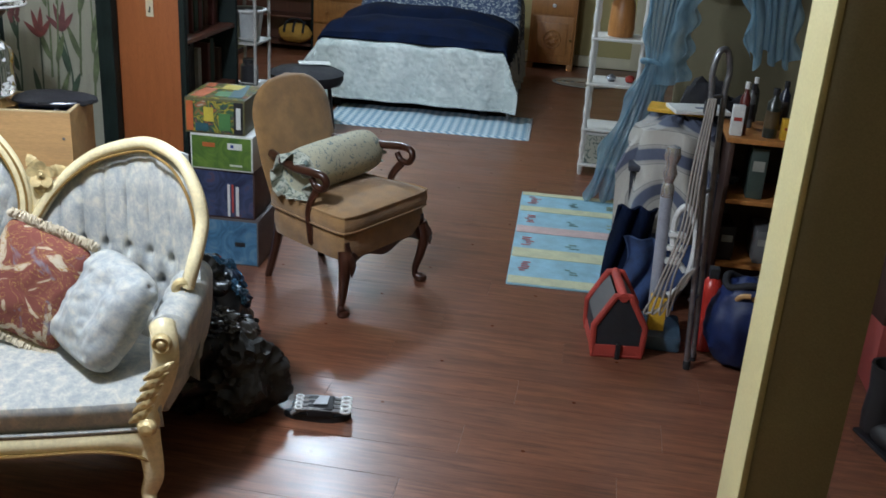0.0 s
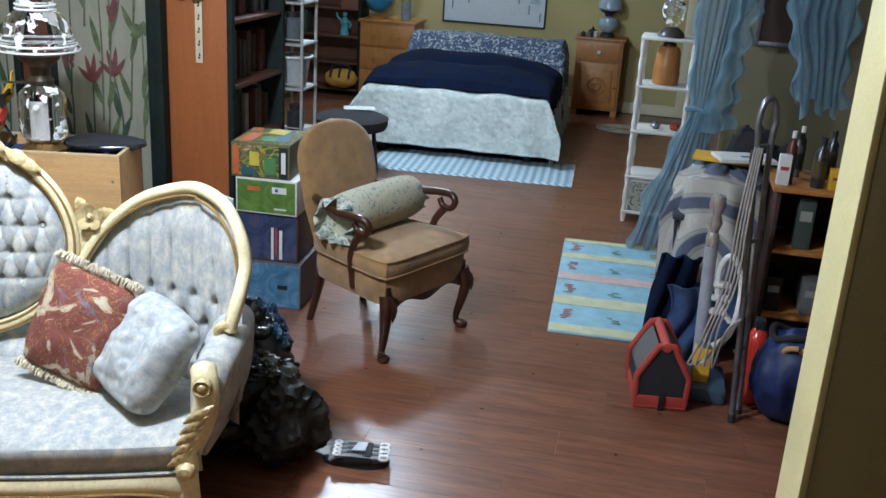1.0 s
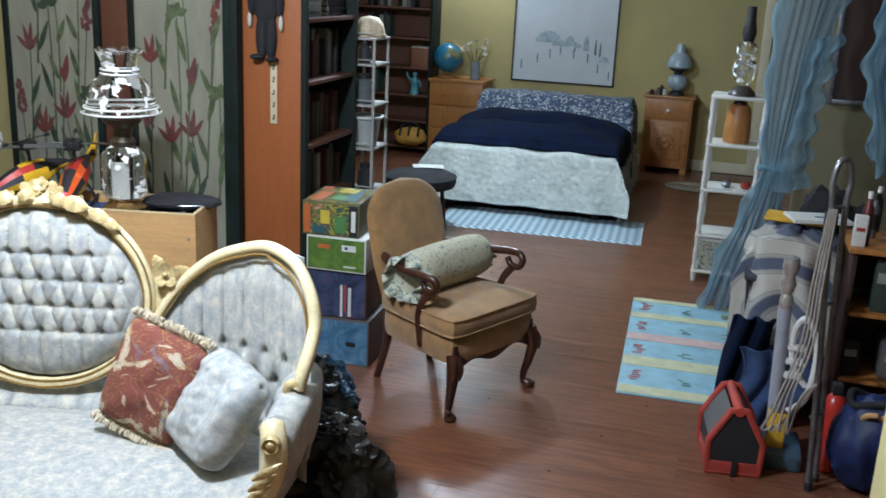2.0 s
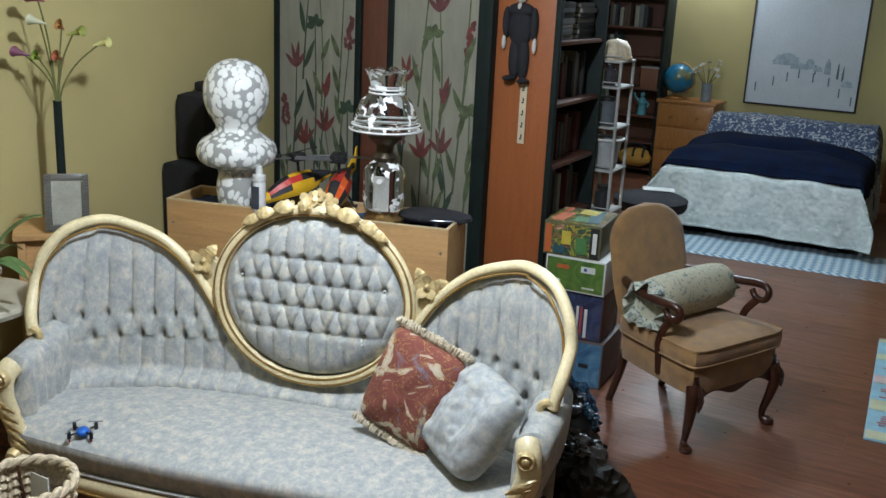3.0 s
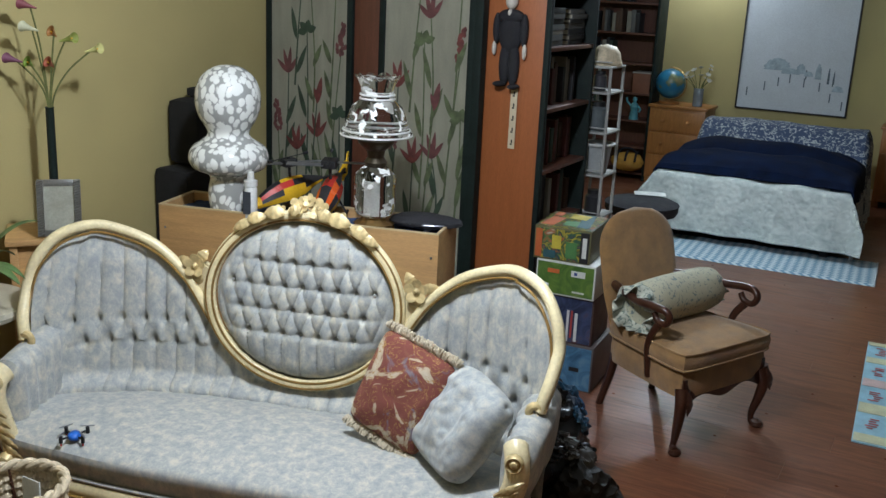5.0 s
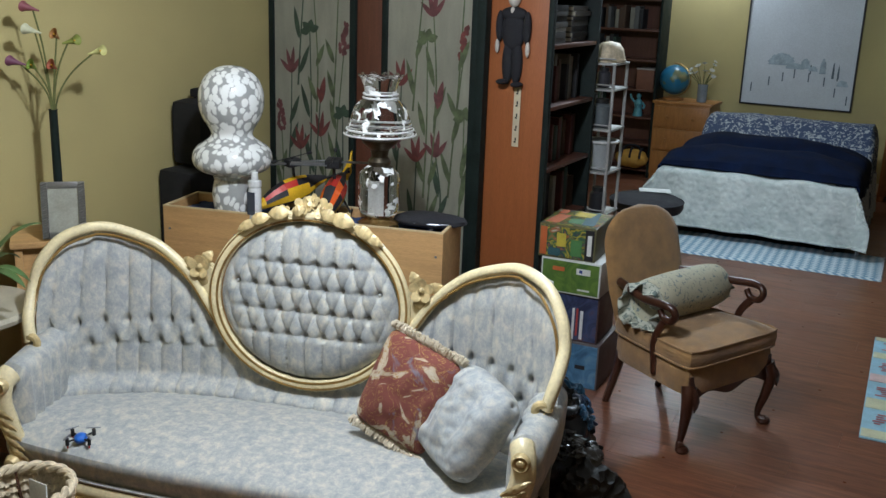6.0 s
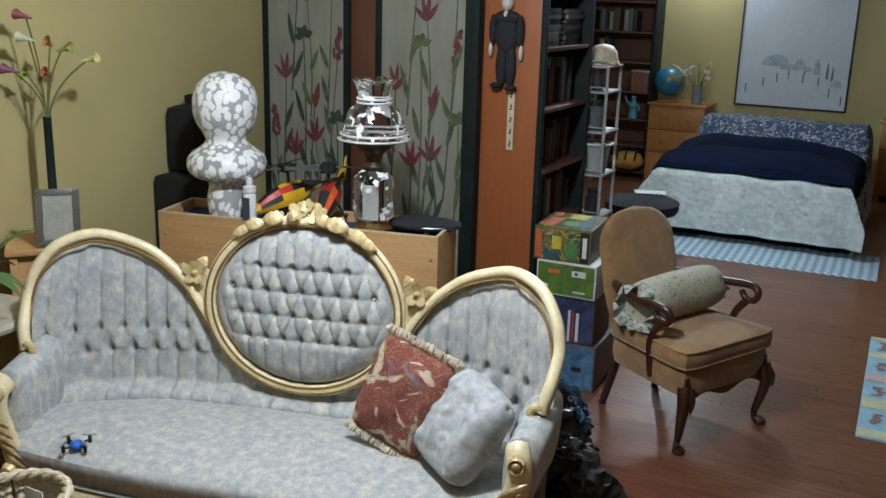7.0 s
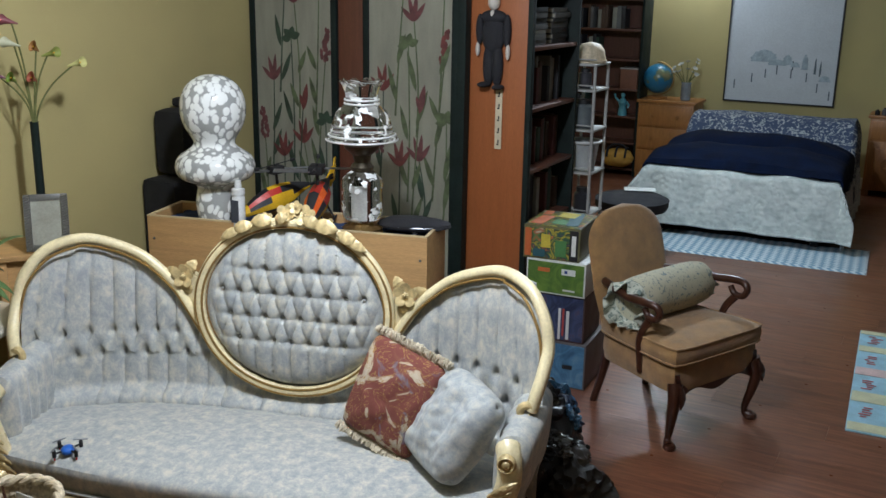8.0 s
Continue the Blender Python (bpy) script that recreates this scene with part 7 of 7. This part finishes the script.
part("opening", tube(bmesh.new(), [(0.1 * math.cos(a), 0.07 * math.sin(a), 0.37 + 0.015 * math.sin(3 * a)) for a in [i * math.pi / 12 for i in range(24)]], 0.014, 8, True), M["black_cloth"], bb)
for i in range(2):
    part("tool_handle", tube(bmesh.new(), smooth_path([(-0.06 + 0.06 * i, -0.06, 0.3), (-0.045 + 0.06 * i, -0.1, 0.345), (-0.01 + 0.06 * i, -0.11, 0.355)], 5), 0.011, 8), M["pine"], bb)
# dim things beyond the opening
o = thing("boot", 1.245, 3.4, 0, 20, "dark leather boot standing in the shade", "boot")
part("shaft", lathe([(0, 0.04), (0.06, 0.04), (0.065, 0.1), (0.06, 0.2), (0.07, 0.3), (0.06, 0.3), (0, 0.12)], 20), M["black"], o)
part("toe", blob(0.055, 0.11, 0.05, 3, 0.06, 2, 3, -0.045), M["black"], o, at=pose(0, -0.07, 0.055))
part("sole", boxes((-0.055, -0.17, 0, 0.055, 0.06, 0.016), bev=0.006), M["black"], o)
# carton red and grey carry the corner's shade in their colour
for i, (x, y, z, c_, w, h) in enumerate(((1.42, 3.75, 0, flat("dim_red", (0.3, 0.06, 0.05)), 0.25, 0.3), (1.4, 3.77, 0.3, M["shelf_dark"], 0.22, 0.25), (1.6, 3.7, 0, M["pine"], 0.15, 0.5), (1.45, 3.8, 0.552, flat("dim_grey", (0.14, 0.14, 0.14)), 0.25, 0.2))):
    o = thing("stored_carton", x, y, z, 10 * i, "stored carton stacked in the dim corner", "box", "cartons in the dim corner")
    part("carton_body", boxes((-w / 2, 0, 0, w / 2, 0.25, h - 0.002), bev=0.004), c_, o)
    part("print_bar", boxes((-w / 3, -0.002, h * 0.4, w / 3, -0.0005, h * 0.6), bev=0), M["card_white"], o)

# ---- play mat, bin bags, buckled device ----
m_ = thing("play_mat", 0.0, 0, 0, 0, "pale blue and yellow striped board lying on the floor", "mat")
m_.matrix_basis = pose(-0.175, 4.4, 0, 0, 0, 2.6)

part("board", boxes((-0.06, 0.0, 0, 0.57, 1.47, 0.008), bev=0.003), flat("pale_blue_board", (0.3, 0.52, 0.62), 0.6), m_)
LB, LY, LP = flat("sky_blue_band", (0.26, 0.5, 0.62), 0.6), flat("pale_yellow_band", (0.6, 0.6, 0.38), 0.6), flat("pale_pink_band", (0.62, 0.45, 0.42), 0.6)
for y0, y1, c_ in ((0.01, 0.1, LY), (0.36, 0.49, LY), (0.73, 0.84, LP), (1.1, 1.19, LY), (1.4, 1.46, LY)):
    part("band", boxes((-0.055, y0, 0.0085, 0.565, y1, 0.0105), bev=0), c_, m_)
random.seed(41)
for k, y in enumerate((0.17, 0.53, 0.9, 1.24)):
    for j, (x, c_) in enumerate(((-0.015, flat("faded_red_print", (0.45, 0.1, 0.1))), (0.22, flat("faded_green_print", (0.14, 0.24, 0.2))), (0.45, flat("faded_olive_print", (0.3, 0.3, 0.1))))):
        bm = bmesh.new()
        for q_ in range(5 if j == 0 else 3):
            xx, yy = x + random.uniform(-0.005, 0.03), y + 0.028 * q_
            box(bm, xx, yy, 0.0108, xx + random.uniform(0.02, 0.055), yy + 0.012, 0.0118, 0)
        part("figure_print", bm, c_, m_, smooth=False)

g = thing("bin_bag", -1.26, 3.06, 0, 0, "black plastic bags stuffed full beside the sofa", "bag")
def crumple(sx, sy, sz, seed, am=0.16):
    bm = bmesh.new()
    bmesh.ops.create_icosphere(bm, subdivisions=5, radius=1)
    for v in bm.verts:
        q_ = v.co * 2.2 + Vector((seed, seed * 2, 0))
        k = 1 + am * noise.noise(q_ * 0.7) - 0.8 * am * abs(noise.noise(q_ * 1.6)) - 0.3 * am * abs(noise.noise(q_ * 2.6 + Vector((4, 1, seed))))
        v.co = Vector((v.co.x * sx, v.co.y * sy, max(-0.9 * sz, v.co.z * sz))) * k
        v.co.z = max(-0.85 * sz, v.co.z)
    return bm


BLK = surface("black_film", (0.006, 0.006, 0.008), 0.3, 0.3, 20)
part("bag_body", crumple(0.22, 0.34, 0.25, 3, 0.2), BLK, g, at=pose(0.0, 0.0, 0.2))
part("bag_body", crumple(0.14, 0.17, 0.17, 8, 0.4), BLK, g, at=pose(0.03, 0.12, 0.29))
part("bag_ear", crumple(0.09, 0.08, 0.05, 9, 0.6), BLK, g, at=pose(0.18, 0.03, 0.27, 0, 30, 20))
part("bag_ear", crumple(0.1, 0.07, 0.045, 11, 0.6), BLK, g, at=pose(0.12, -0.12, 0.34, 15, 10, 60))
g2 = thing("brown_bag", -1.04, 3.0, 0, 20, "crumpled olive brown bag lying against black bags", "bag")
part("bag_body", crumple(0.17, 0.19, 0.15, 12, 0.34), surface("olive_nylon", (0.02, 0.015, 0.01), 0.6, 0.4, 10, 160, 0.4), g2, at=pose(0, 0, 0.128))
part("printed_flap", crumple(0.12, 0.1, 0.035, 15, 0.4), flat("grey_brown_print", (0.06, 0.05, 0.04), 0.4), g2, at=pose(-0.04, 0.02, 0.27, 24, 12, 0))
g3 = thing("blue_plastic_bag", -1.22, 3.2, 0, 0, "dark blue carrier bag on top of the black bags", "bag")
NAVY = surface("navy_film", (0.012, 0.028, 0.06), 0.35, 0.5, 12)
part("bag_body", crumple(0.15, 0.12, 0.11, 22, 0.45), NAVY, g3, at=pose(0.0, 0, 0.33))
part("bag_ear", crumple(0.06, 0.05, 0.055, 25, 0.5), flat("blue_film", (0.05, 0.15, 0.28), 0.3), g3, "pale blue corner", at=pose(0.1, -0.06, 0.36))
part("bag_ear", crumple(0.085, 0.045, 0.05, 27, 0.5), flat("blue_film", (0.05, 0.15, 0.28), 0.3), g3, "pale blue corner", at=pose(0.03, 0.03, 0.41, 0, 30, 0))
g4 = thing("clear_wrap", -1.15, 3.02, -0.05, 0, "crinkled clear wrapping on the heap of bags", "wrapping")
part("wrap", crumple(0.08, 0.05, 0.035, 31, 0.7), flat("grey_crinkle", (0.14, 0.145, 0.15), 0.2), g4, at=pose(0, 0, 0.4))
part("wrap_edge", crumple(0.04, 0.04, 0.03, 33, 0.7), flat("grey_crinkle", (0.14, 0.145, 0.15)), g4, at=pose(0.07, -0.02, 0.37))

d = thing("sandal", -0.74, 3.0, 0, 12, "grey and black strapped sandal lying on the floor", "shoe")
sole = [(0.13 * math.cos(a) * (1 if math.cos(a) < 0 else 0.85), (0.042 + 0.014 * math.cos(a)) * math.sin(a)) for a in [2 * math.pi * i / 28 for i in range(28)]]
part("sole", prism(sole, 0.0, 0.024, 0.004), M["black"], d, at=pose(0, 0, 0, -90) @ Matrix.Diagonal((1, -1, -1, 1)))
for i in range(4):
    y = -0.042 + i * 0.028
    part("toe_ring", tube(bmesh.new(), [(0.09 + 0.017 * math.cos(a), y + 0.013 * math.sin(a), 0.05) for a in [j * math.pi / 8 for j in range(16)]], 0.0055, 6, True), M["white_plastic"], d, "pale round eyelet")
    part("strap", tube(bmesh.new(), smooth_path([(-0.1, y * 0.8, 0.03), (-0.05, y, 0.055), (0.075, y, 0.048)], 4), 0.008, 6), flat("pale_grey_strap", (0.22, 0.225, 0.23), 0.5), d)
    part("toe_ring", tube(bmesh.new(), [(-0.075 + 0.012 * math.cos(a), y * 0.9 + 0.01 * math.sin(a), 0.058) for a in [j * math.pi / 8 for j in range(16)]], 0.0045, 6, True), M["white_plastic"], d, "pale round eyelet")
part("upper", boxes((-0.045, -0.05, 0.024, 0.05, 0.05, 0.062), bev=0.012), M["black"], d)
part("badge", prism([(-0.02, 0.0), (0.03, 0.0), (0.035, 0.06), (0.0, 0.06)], -0.004, 0.0, 0.001), flat("pale_badge", (0.28, 0.29, 0.3), 0.4), d, at=pose(-0.005, -0.03, 0.066, -90))

# ---- floor planks ----
PW, PL = 0.19, 1.24
bm = boxes((0, 0, -0.0085, PL - 0.0008, PW - 0.0008, 0.0), bev=0.0007)
proto = part("plank", bm, M["floor"], floor, smooth=False)
proto.matrix_basis = pose(-3.49, 1.0, 0)
rows_n = int((10.4 - 1.0) / PW)
spare = []
for r in range(rows_n):
    off = -(r * 0.437 % 1.0) * PL
    x = -3.49 + off
    while x < 3.4:
        x0 = max(x, -3.49)
        k = (min(x + PL, 3.49) - x0) / PL
        if k > 0.02 and x < 1.9 and not (r == 0 and x0 == -3.49):
            o = bpy.data.objects.new("plank", proto.data)
            scene.collection.objects.link(o)
            o.parent = floor
            o.matrix_basis = pose(x0, 1.0 + r * PW, 0) @ Matrix.Diagonal((k, 1, 1, 1))
        elif k > 0.02 and x >= 1.9:
            spare.append((x0, 1.0 + r * PW, -0.0085, x0 + k * PL - 0.0008, 1.0 + (r + 1) * PW - 0.0008, 0.0))
        x += PL
# the rows behind and beside the ones in view
for r in range(1, 16):
    x = -3.49 - (r * 0.437 % 1.0) * PL
    while x < 3.4:
        x0, x1 = max(x, -3.49), min(x + PL, 3.49)
        if x1 - x0 > 0.02:
            spare.append((x0, 1.0 - r * PW, -0.0085, x1 - 0.0008, 1.0 - (r - 1) * PW - 0.0008, 0.0))
        x += PL
rest = part("plank_rest", boxes(*spare, bev=0), M["floor"], floor)
tagged(rest, "", "", "", "stuff")
